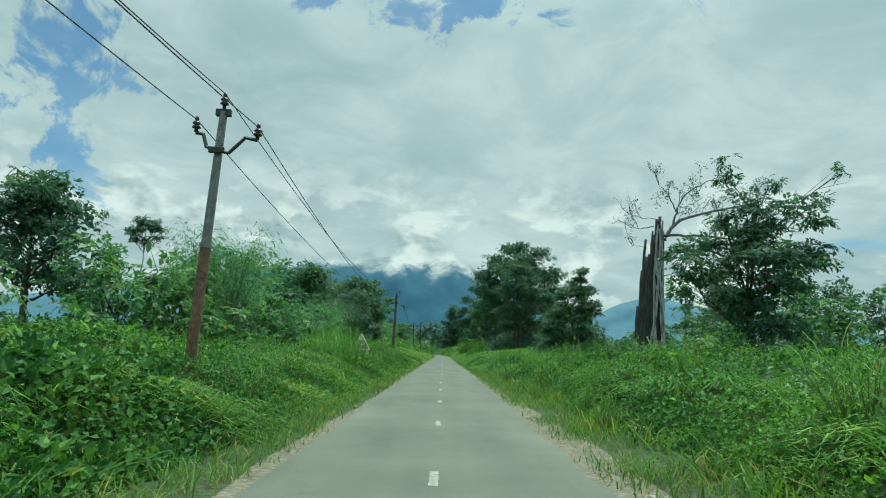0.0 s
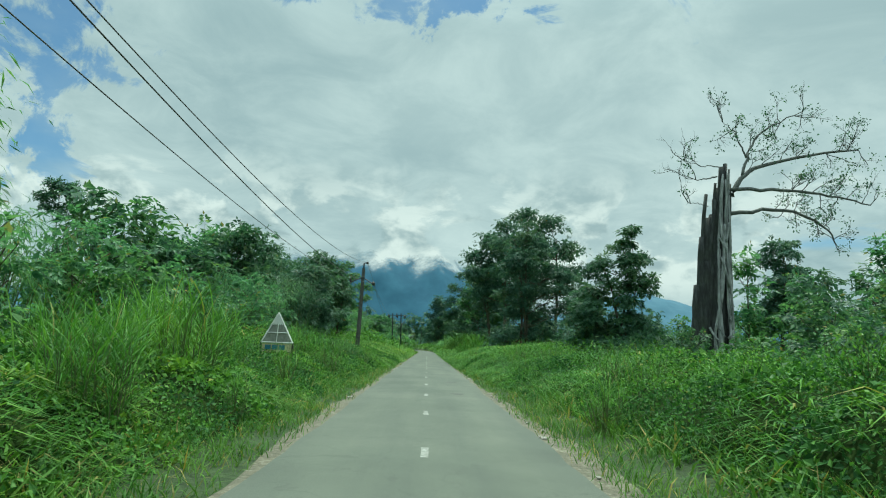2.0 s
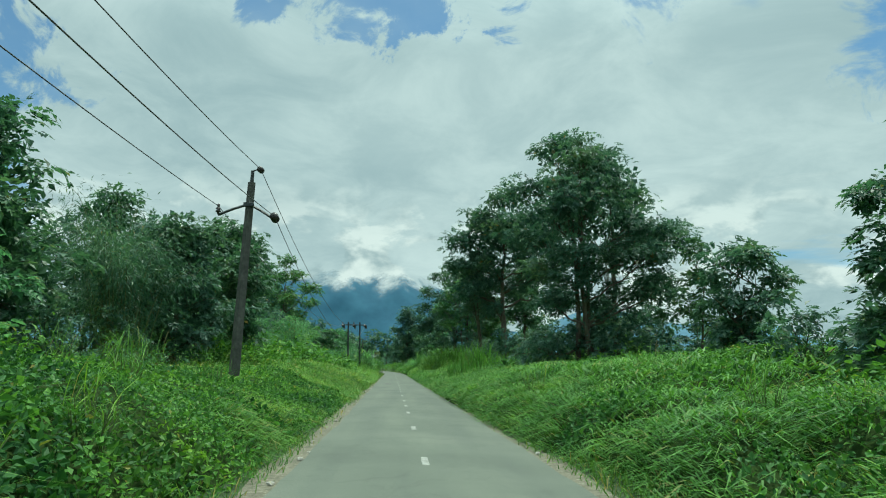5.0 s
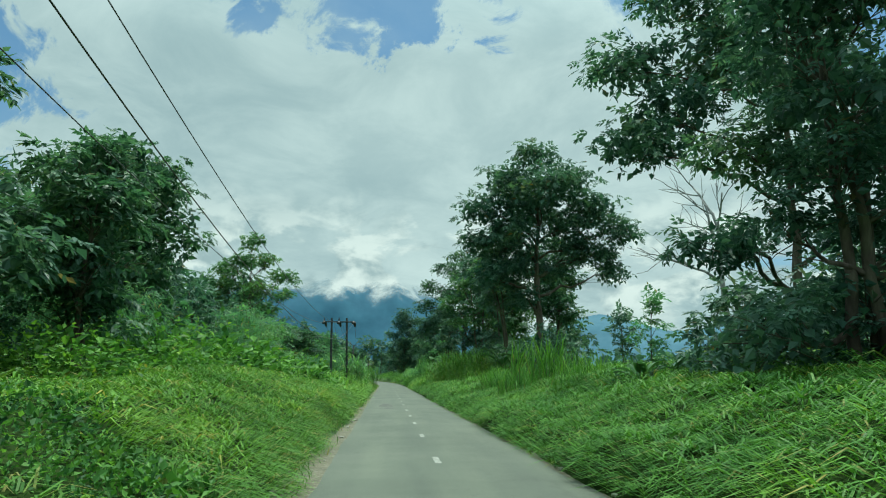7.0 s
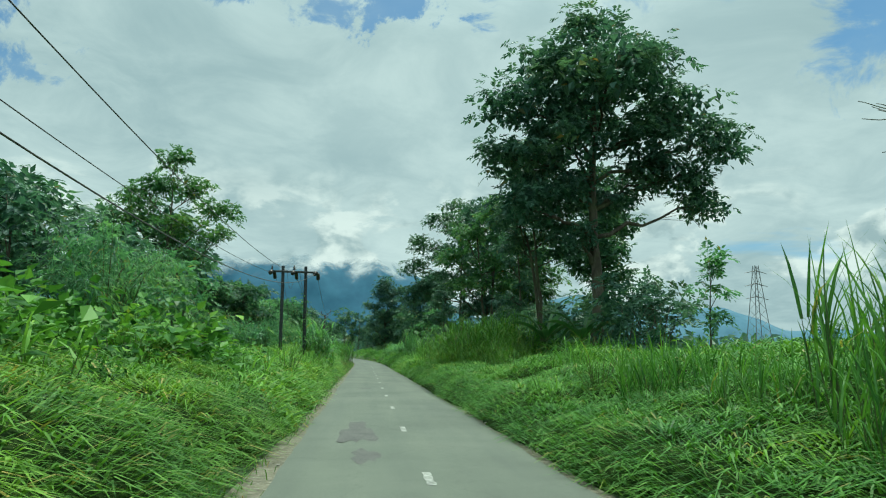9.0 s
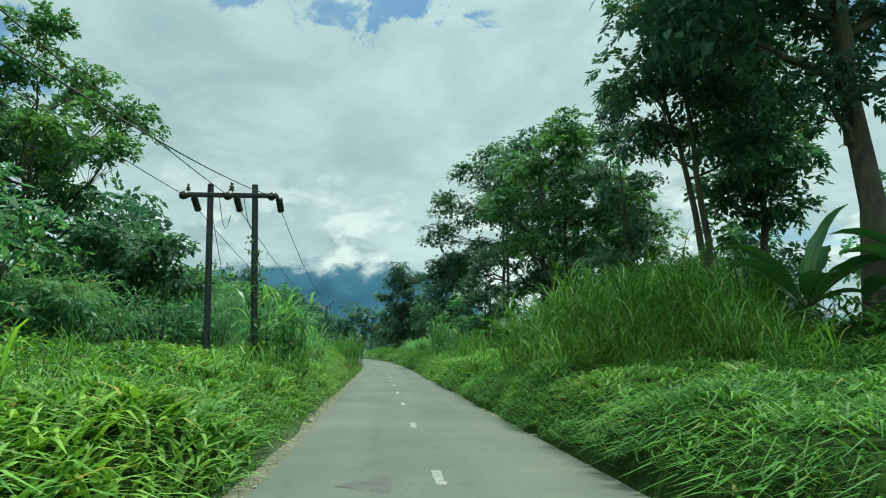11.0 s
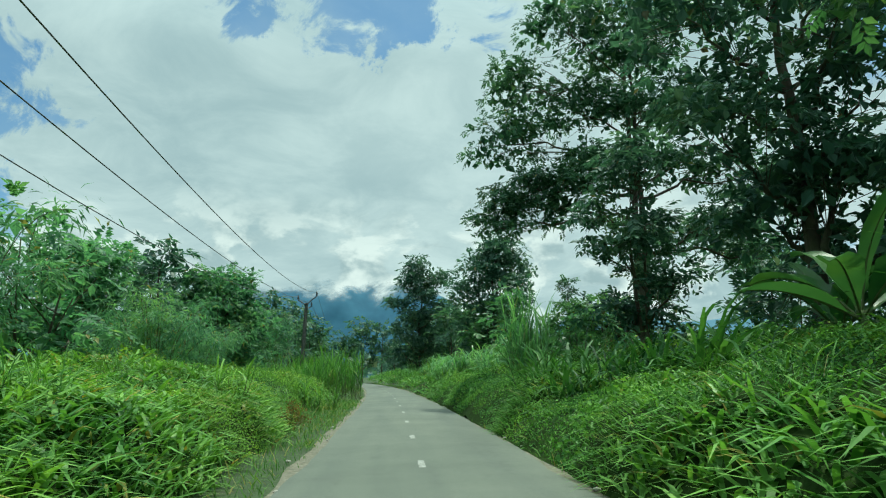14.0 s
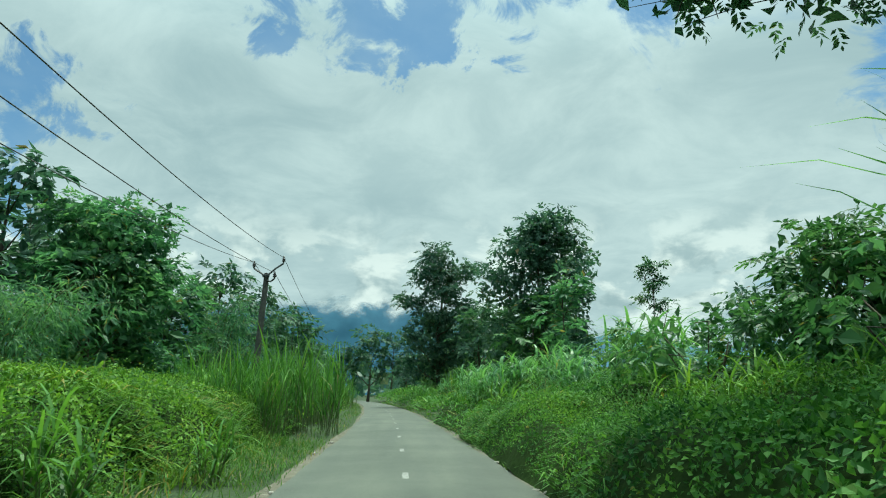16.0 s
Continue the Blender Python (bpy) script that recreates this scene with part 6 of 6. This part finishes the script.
    if broad.n:
        tagged(new("ginger_bank", broad.mesh("ginger_bank", M_BROAD)), "broad-bladed wild ginger plants crowding the roadside", "plants", kind="stuff")
    tagged(new("verge_grass", verge.mesh("verge_grass", M_DRY)), "short yellowing grass fringe along the road edge", "grass", kind="stuff")


undergrowth(-1)
undergrowth(1)


# ---- shrubs ----
def shrub(x, y, rad, height, leaf, n, seed, mat, label, slim=0.5):
    r = np.random.default_rng(seed)
    root = thing("shrub", (x, y, float(ground_z(x, y)) - 0.05), label, "shrub", "shrubs on the banks")
    wood, fol = Geo(), Geo()
    k = 16
    a = r.uniform(0, 6.28, k)
    d = rad * r.random(k) ** 0.6
    tip = np.stack([np.cos(a) * d, np.sin(a) * d, height * (1 - 0.5 * (d / rad) ** 2) * r.uniform(0.75, 1.05, k)], 1)
    for t in tip:
        tube(wood, bezier((t[0] * 0.1, t[1] * 0.1, 0), (t[0] * 0.6, t[1] * 0.6, t[2] * 0.7), t, 3), [0.018, 0.011, 0.004], 3, False)
    q = n // k
    who = np.repeat(np.arange(k), q)
    s = r.uniform(0.3, 1.0, len(who))[:, None]
    p = tip[who] * np.concatenate([s ** 0.7, s ** 0.7, s], 1) + r.normal(0, rad * 0.17, (len(who), 3))
    p[:, 2] = np.abs(p[:, 2])
    out = unit(p - [0, 0, height * 0.4])
    L = leaf * r.uniform(0.6, 1.4, len(p))
    leaves(fol, p, out * 0.8 + r.normal(0, 0.7, p.shape) + [0, 0, -0.2], out * 0.5 + [0, 0, 1.0] + r.normal(0, 0.35, p.shape), L, L * slim)
    part("branchwork", wood, M_STEM, root)
    part("foliage", fol, mat, root)
    return root


SHRUBS = [shrub(-6.4, 24.0, 0.9, 1.3, 0.085, 850, 1, M_WEED, "leafy bright green shrub growing among weeds"),
          shrub(6.8, 27.0, 1.1, 1.4, 0.088, 950, 2, M_TREE2, "leafy green shrub growing among weeds", 0.55),
          shrub(8.2, 44.0, 1.0, 1.2, 0.085, 850, 3, M_TREE, "dark green shrub growing among weeds", 0.45),
          shrub(-8.4, 103.0, 1.6, 1.7, 0.16, 1700, 4, M_WEED, "mound of large-leaved climbing vines", 0.7)]
rb = np.random.default_rng(9)
for k in range(60):
    s = rb.choice([-1, 1])
    y = rb.uniform(10, 205)
    weedy = share(s, np.array([y]))[0][0]
    near = 4.6 if weedy > 0.45 else 8.0
    d = rb.uniform(near, 14.0)
    x = float(road_x(y)) + s * d
    i = int(rb.choice(3, p=[0.4, 0.35, 0.25]))
    sc = rb.uniform(0.55, 1.05) * (0.75 + 0.085 * d)
    if -8 < x < 0 and 37 < y < 53:
        continue
    copy_thing(SHRUBS[i], Matrix.LocRotScale((x, y, float(ground_z(x, y)) - 0.05), Euler((0, 0, rb.uniform(0, 6.28))), (sc, sc, sc * rb.uniform(0.8, 1.15))))
for x, y, sc in ((-8.6, 106.0, 1.7), (-10.8, 103.0, 1.8), (-6.4, 114.5, 1.4), (-9.0, 111.5, 1.7), (-11.6, 109.0, 1.9), (-5.8, 119.0, 1.0), (-8.4, 101.0, 1.1), (-7.4, 108.8, 1.2), (-7.6, 117.5, 1.3), (-9.5, 117.0, 1.1), (-6.6, 120.0, 0.7), (-9.0, 94.0, 1.0), (-9.0, 176.0, 0.9), (-7.4, 169.0, 0.8), (-7.6, 187.0, 0.8),
                 (7.4, 168.0, 0.9), (8.8, 84.0, 0.9), (6.6, 96.4, 0.7), (9.6, 95.0, 1.2), (10.6, 88.0, 1.1), (12.6, 92.0, 1.1), (7.6, 96.0, 0.8)) + ((11.6, 105.0, 1.0), (14.0, 110.0, 1.2), (-12.0, 75.0, 1.1), (-9.5, 64.0, 0.9), (14.5, 70.0, 1.2), (10.5, 69.0, 1.2), (11.0, 152.0, 1.2), (9.0, 146.0, 1.1), (7.6, 142.2, 1.0), (8.8, 143.6, 1.4), (6.4, 144.6, 0.7), (10.4, 147.6, 1.5), (9.4, 140.6, 1.2)):
    copy_thing(SHRUBS[3 if y < 122 else 1], Matrix.LocRotScale((x, y, float(ground_z(x, y)) - 0.05), Euler((0, 0, x + y)), (sc * 1.2, sc * 1.2, sc)))


RUSSET = shrub(-3.2, 169.5, 0.55, 0.8, 0.085, 420, 5, M_RUSSET, "shrub with reddish brown young leaves")
copy_thing(RUSSET, Matrix.LocRotScale((-3.5, 172.0, 0.0), Euler((0, 0, 2.0)), (0.8, 0.8, 0.8)))
for x, y, sc in ((6.2, 15.0, 1.0), (7.6, 18.0, 1.25), (5.6, 20.5, 0.8), (8.8, 22.0, 1.4), (6.4, 30.5, 1.0), (8.4, 33.0, 1.3), (5.8, 36.0, 0.8), (10.0, 28.0, 1.4), (9.4, 40.0, 1.3), (6.4, 46.0, 0.9), (11.5, 48.0, 1.4), (5.4, 57.0, 0.7), (7.2, 60.0, 1.1), (9.0, 64.0, 1.3), (-5.4, 29.0, 0.8), (-7.4, 33.0, 1.1), (-6.6, 13.5, 1.0), (-8.8, 17.0, 1.4), (-4.6, 61.0, 0.8), (-7.8, 62.0, 1.2)):
    again_src = SHRUBS[1 + int(x * 7 + y) % 2]
    copy_thing(again_src, Matrix.LocRotScale((x, y, float(ground_z(x, y)) - 0.05), Euler((0, 0, x * y)), (sc, sc, sc * 0.95)))


for x, y, sc in ((4.6, 175.5, 0.7), (5.8, 177.2, 1.0), (7.0, 176.0, 1.1), (5.0, 179.4, 0.9), (6.6, 181.0, 1.3), (8.4, 178.4, 1.4), (4.4, 182.6, 0.8), (5.6, 186.0, 1.1), (-4.6, 174.5, 0.7), (-5.8, 176.5, 0.9), (-4.4, 178.4, 0.6), (-6.4, 180.0, 1.0), (-5.2, 183.0, 0.8)):
    copy_thing(SHRUBS[int(y * 2) % 2], Matrix.LocRotScale((x, y, float(ground_z(x, y)) + 0.1), Euler((0, 0, x * y)), (sc, sc, sc * 1.15)))
# single bushes standing up out of the low weeds
for k in range(70):
    side = 1 if k % 2 else -1
    y, d = rb.uniform(9, 68), rb.uniform(3.9, 8.5)
    if side < 0 and 36 < y < 54:
        continue
    lift = 0.55 * float(canopy(side, np.array([d]), np.array([y]))[0])
    sc = rb.uniform(0.4, 0.8) * (0.7 + 0.06 * d)
    copy_thing(SHRUBS[int(rb.choice(3, p=[0.35, 0.35, 0.3]))], Matrix.LocRotScale((side * d, y, float(ground_z(side * d, y)) + lift - 0.1), Euler((0, 0, rb.uniform(0, 6.28))), (sc * 1.1, sc * 1.1, sc)))


for x, y, sc in ((6.0, 95.4, 1.2), (7.2, 97.0, 1.3), (7.8, 144.0, 1.7), (8.8, 149.0, 2.0), (9.6, 153.5, 2.1), (7.4, 152.6, 1.3), (9.8, 158.5, 2.1), (8.2, 162.0, 1.6), (9.4, 166.5, 2.0), (8.2, 183.0, 1.4), (9.6, 186.0, 1.6), (7.0, 187.0, 1.1)):
    copy_thing(SHRUBS[2], Matrix.LocRotScale((x, y, float(ground_z(x, y)) - 0.05), Euler((0, 0, x * y)), (sc, sc, sc)))

# ---- reeds and tall grass ----
def reed_clump(x, y, height, culms, base, splay, leaf, width, per, seed, mat, label, name="reed_clump", droop=(0.25, 0.9), category="reeds", segs=4, tilt=(0.3, 0.75)):
    """Upright canes in a clump, each with long arching blades all the way up."""
    r = np.random.default_rng(seed)
    root = thing(name, (x, y, float(ground_z(x, y)) - 0.05), label, category, category + " beside the road")
    canes, g = Geo(), Geo()
    a = r.uniform(0, 6.28, culms)
    d = base * r.random(culms) ** 0.5
    foot = np.stack([np.cos(a) * d, np.sin(a) * d, np.zeros(culms)], 1)
    tall = height * r.uniform(0.55, 0.86, culms)
    way = a + r.normal(0, 0.6, culms)
    out = splay * r.uniform(0.1, 1.0, culms) * (0.3 + d / base)
    tip = foot + np.stack([np.cos(way) * out * tall, np.sin(way) * out * tall, tall * (1 - 0.3 * out)], 1)
    mid = foot * 0.5 + tip * 0.5 + np.array([0, 0, 1.0]) * (0.10 * out * tall)[:, None]
    for f, m, t in zip(foot, mid, tip):
        tube(canes, np.array([f, m, t]), [0.014, 0.011, 0.005], 3, False)
    who = np.repeat(np.arange(culms), per)
    n = len(who)
    s = (0.12 + 0.88 * np.tile((np.arange(per) + 0.7) / per, culms) ** 0.8)[:, None]
    p = (1 - s) ** 2 * foot[who] + 2 * s * (1 - s) * mid[who] + s ** 2 * tip[who]
    top = s[:, 0] > 0.9
    L = leaf * r.uniform(0.65, 1.2, n) * (0.75 + 0.4 * s[:, 0])
    lean, bow = np.where(top, r.uniform(0.1, 0.4, n), r.uniform(*tilt, n)), r.uniform(*droop, n) * np.where(top, 0.6, 1.0)
    L = L / np.maximum(1.0, lean + 0.85 * bow + 0.1)
    blades(g, p, r.uniform(0, 6.28, n), L, width * r.uniform(0.7, 1.3, n), lean, bow, segs, r)
    tagged(part("stalk_cluster", canes, M_STEM, root, "pale green jointed stalks"), kind="stuff")
    tagged(part("foliage", g, mat, root), kind="stuff")
    return root


REEDS = [reed_clump(-4.0, 142.9, 3.9, 46, 0.75, 0.2, 1.45, 0.105, 9, 1, M_REED, "large clump of tall pale green reeds with drooping blades", droop=(0.8, 1.6), segs=6, tilt=(0.25, 0.6)),
         reed_clump(4.5, 174.3, 3.9, 44, 0.7, 0.13, 1.6, 0.062, 7, 2, M_REED, "large clump of tall stiff green reeds", droop=(0.05, 0.6), tilt=(0.08, 0.4)),
         reed_clump(5.7, 105.3, 2.6, 58, 1.35, 0.17, 1.2, 0.05, 6, 3, M_GRASS2, "clump of tall stiff green reeds", droop=(0.05, 0.5), segs=3, tilt=(0.08, 0.4))]
TALL = [reed_clump(4.9, 138.0, 3.3, 56, 0.9, 0.2, 1.45, 0.042, 9, 4, M_GRASS, "towering clump of drooping green elephant grass", "tall_grass", (0.7, 1.35), "tall grass", 4),
        reed_clump(-4.7, 38.3, 2.35, 54, 0.62, 0.28, 1.35, 0.026, 7, 5, M_GRASS2, "clump of thin arching green grass", "tall_grass", (0.2, 0.9), "tall grass", 4)]


TUFTS = [reed_clump(4.6, 40.0, 1.25, 16, 0.16, 0.45, 0.85, 0.017, 6, 6, M_GRASS, "tuft of arching green grass among weeds", "grass_tuft", (0.4, 1.2), "grass tuft", 3),
         reed_clump(-4.4, 164.0, 1.1, 12, 0.2, 0.4, 0.75, 0.045, 6, 7, M_BROAD, "tuft of arching strap-leaved plants among weeds", "grass_tuft", (0.5, 1.3), "grass tuft", 4),
         reed_clump(4.2, 158.0, 1.3, 12, 0.22, 0.4, 0.95, 0.06, 6, 8, M_WEED_SHADE, "clump of arching strap-shaped leaves, coloured dark for tree shade", "strap_leaf_clump", (0.6, 1.4), "plant", 4)]


def again(ob, x, y, s, turn, sz=1.0):
    copy_thing(ob, Matrix.LocRotScale((x, y, float(ground_z(x, y)) - 0.05), Euler((0, 0, turn)), (s, s, s * sz)))


rr = np.random.default_rng(31)
again(REEDS[0], -3.8, 150.4, 0.72, 2.0)
for x, y, s in ((7.0, 106.8, 0.8), (4.9, 107.6, 0.55), (6.6, 113.5, 0.6), (5.6, 118.0, 0.55), (7.4, 121.0, 0.7), (-4.6, 146.5, 0.6), (5.4, 100.0, 0.5), (4.3, 104.2, 0.6), (6.8, 103.4, 0.7), (8.6, 105.0, 0.75), (4.6, 110.4, 0.6)):
    again(REEDS[2], x, y, s, rr.uniform(0, 6))
for k in range(80):
    y = 189.5 + 76 * rr.random() ** 1.4
    s = -1 if k % 2 else 1
    x = float(road_x(y)) + s * rr.uniform(3.6, 7.6)
    again(REEDS[2 if k % 4 else 0], x, y, rr.uniform(0.55, 1.0) * (0.95 if k % 3 < 2 else 1.2) * (1 if k % 4 else 0.9), rr.uniform(0, 6))
for x, y, s in ((3.7, 138.2, 0.9), (4.7, 135.8, 1.0), (5.7, 138.3, 1.1), (5.4, 134.3, 0.9), (6.6, 136.3, 1.1), (3.7, 134.0, 0.6), (7.6, 138.0, 1.1), (6.2, 132.2, 0.8), (4.3, 131.2, 0.5), (5.4, 129.0, 0.5),
                (4.6, 132.8, 0.75), (6.6, 134.4, 1.0), (3.9, 136.6, 0.8), (5.6, 130.8, 0.65), (8.0, 135.6, 1.1), (3.4, 135.2, 0.65), (3.3, 133.2, 0.55), (3.5, 137.4, 0.7)):
    again(TALL[0], x, y, s, rr.uniform(0, 6))
for x, y, s in ((-4.2, 34.2, 0.8), (-5.9, 39.6, 0.85), (-5.4, 36.2, 0.75), (-5.4, 54.3, 0.72), (-6.6, 56.5, 0.8), (-7.2, 43.0, 0.9), (-6.2, 45.8, 0.7), (-4.0, 156.0, 0.6), (-5.0, 159.0, 0.7), (-6.0, 58.5, 0.8), (6.8, 30.0, 0.4), (-8.6, 53.0, 1.1), (4.4, 154.2, 1.05), (3.9, 153.4, 0.8)):
    again(TALL[1], x, y, s, rr.uniform(0, 6))


for k in range(150):
    side = 1 if k % 2 else -1
    y = rr.uniform(12, 76) if k % 5 < 2 else rr.uniform(106, 192)
    d = rr.uniform(3.0, 7.5)
    x = float(road_x(y)) + side * d
    lift = 0.55 * float(canopy(side, np.array([d]), np.array([y]))[0])
    sc = rr.uniform(0.65, 1.15)
    copy_thing(TUFTS[0 if y < 106 or k % 3 == 0 else 1], Matrix.LocRotScale((x, y, float(ground_z(x, y)) + lift - 0.1), Euler((0, 0, rr.uniform(0, 6.28))), (sc, sc, sc)))


# strap-leaved clumps whose dark colour stands in for the shade of the trees
for k in range(18):
    y, d = rr.uniform(160, 169), rr.uniform(2.9, 6.2)
    sc = rr.uniform(1.1, 1.7)
    copy_thing(TUFTS[2], Matrix.LocRotScale((d, y, float(ground_z(d, y)) + 0.3 * float(canopy(1, np.array([d]), np.array([y]))[0]) - 0.1), Euler((0, 0, rr.uniform(0, 6.28))), (sc, sc, sc * 0.85)))


# ---- banana plants ----
def banana(x, y, height, n, seed):
    r = np.random.default_rng(seed)
    root = thing("banana_plant", (x, y, float(ground_z(x, y)) - 0.05), "wild banana plant with long torn green leaves", "banana plant", "banana plants")
    g = Geo()
    z = np.linspace(0, height * 0.5, 6)
    tube(g, np.stack([0.02 * z, 0 * z, z], 1), np.linspace(0.13, 0.07, 6), 9)
    part("stem", g, M_STEM, root, "green sheathed stem", True)
    for k in range(n):
        a = k * 2.4 + r.uniform(-0.4, 0.4)
        L, W = height * r.uniform(0.48, 0.66), height * r.uniform(0.062, 0.085)
        up = r.uniform(1.0, 1.45) - 0.09 * k
        m = 12
        s = np.linspace(0, 1, m)
        ang = up - s ** 1.5 * r.uniform(0.6, 1.7)
        dl = L / (m - 1)
        h = np.concatenate([[0], np.cumsum(np.cos(ang[:-1]) * dl)])
        v = np.concatenate([[0], np.cumsum(np.sin(ang[:-1]) * dl)]) + height * 0.46
        ca, sa = math.cos(a), math.sin(a)
        rib = np.stack([h * ca, h * sa, v], 1)
        w = W * np.clip(np.sin(np.pi * np.clip((s - 0.16) / 0.84, 0, 1)) ** 0.55, 0.03, 1)
        side = np.array([-sa, ca, 0])
        geo = Geo()
        for sg in (-1, 1):
            edge = rib + side * sg * w[:, None] * (1 + 0.12 * r.normal(size=(m, 1))) + np.array([0, 0, 1.0]) * (w * 0.35)[:, None]
            vv = np.stack([rib, edge], 1)
            i = np.arange(m - 1)
            geo.add(vv, np.stack([i * 2, i * 2 + 2, i * 2 + 3, i * 2 + 1], -1))
        leaf = part("leaf", geo, M_BANANA, root, smooth=True)
        rg = Geo()
        tube(rg, rib - [0, 0, 0.008], np.linspace(0.028, 0.006, m), 5)
        part("midrib", rg, M_STEM, leaf, smooth=True)
    return root


B = [banana(9.0, 134.0, 4.4, 8, 1), banana(6.3, 155.3, 3.8, 8, 2), banana(7.3, 156.5, 3.6, 7, 3)]
for k, (x, y, s) in enumerate(((10.4, 132.0, 1.0), (7.2, 146.5, 0.85), (7.0, 150.5, 0.7), (7.5, 161.4, 0.95), (8.2, 165.0, 0.7), (8.4, 163.2, 1.05), (8.4, 152.0, 0.8), (9.4, 167.0, 0.75), (9.6, 159.0, 0.8), (10.6, 137.0, 0.9), (6.2, 95.6, 0.5), (8.6, 99.0, 0.6))):
    copy_thing(B[k % 3], Matrix.LocRotScale((x, y, float(ground_z(x, y)) - 0.05), Euler((0, 0, k * 1.7)), (s, s, s)))
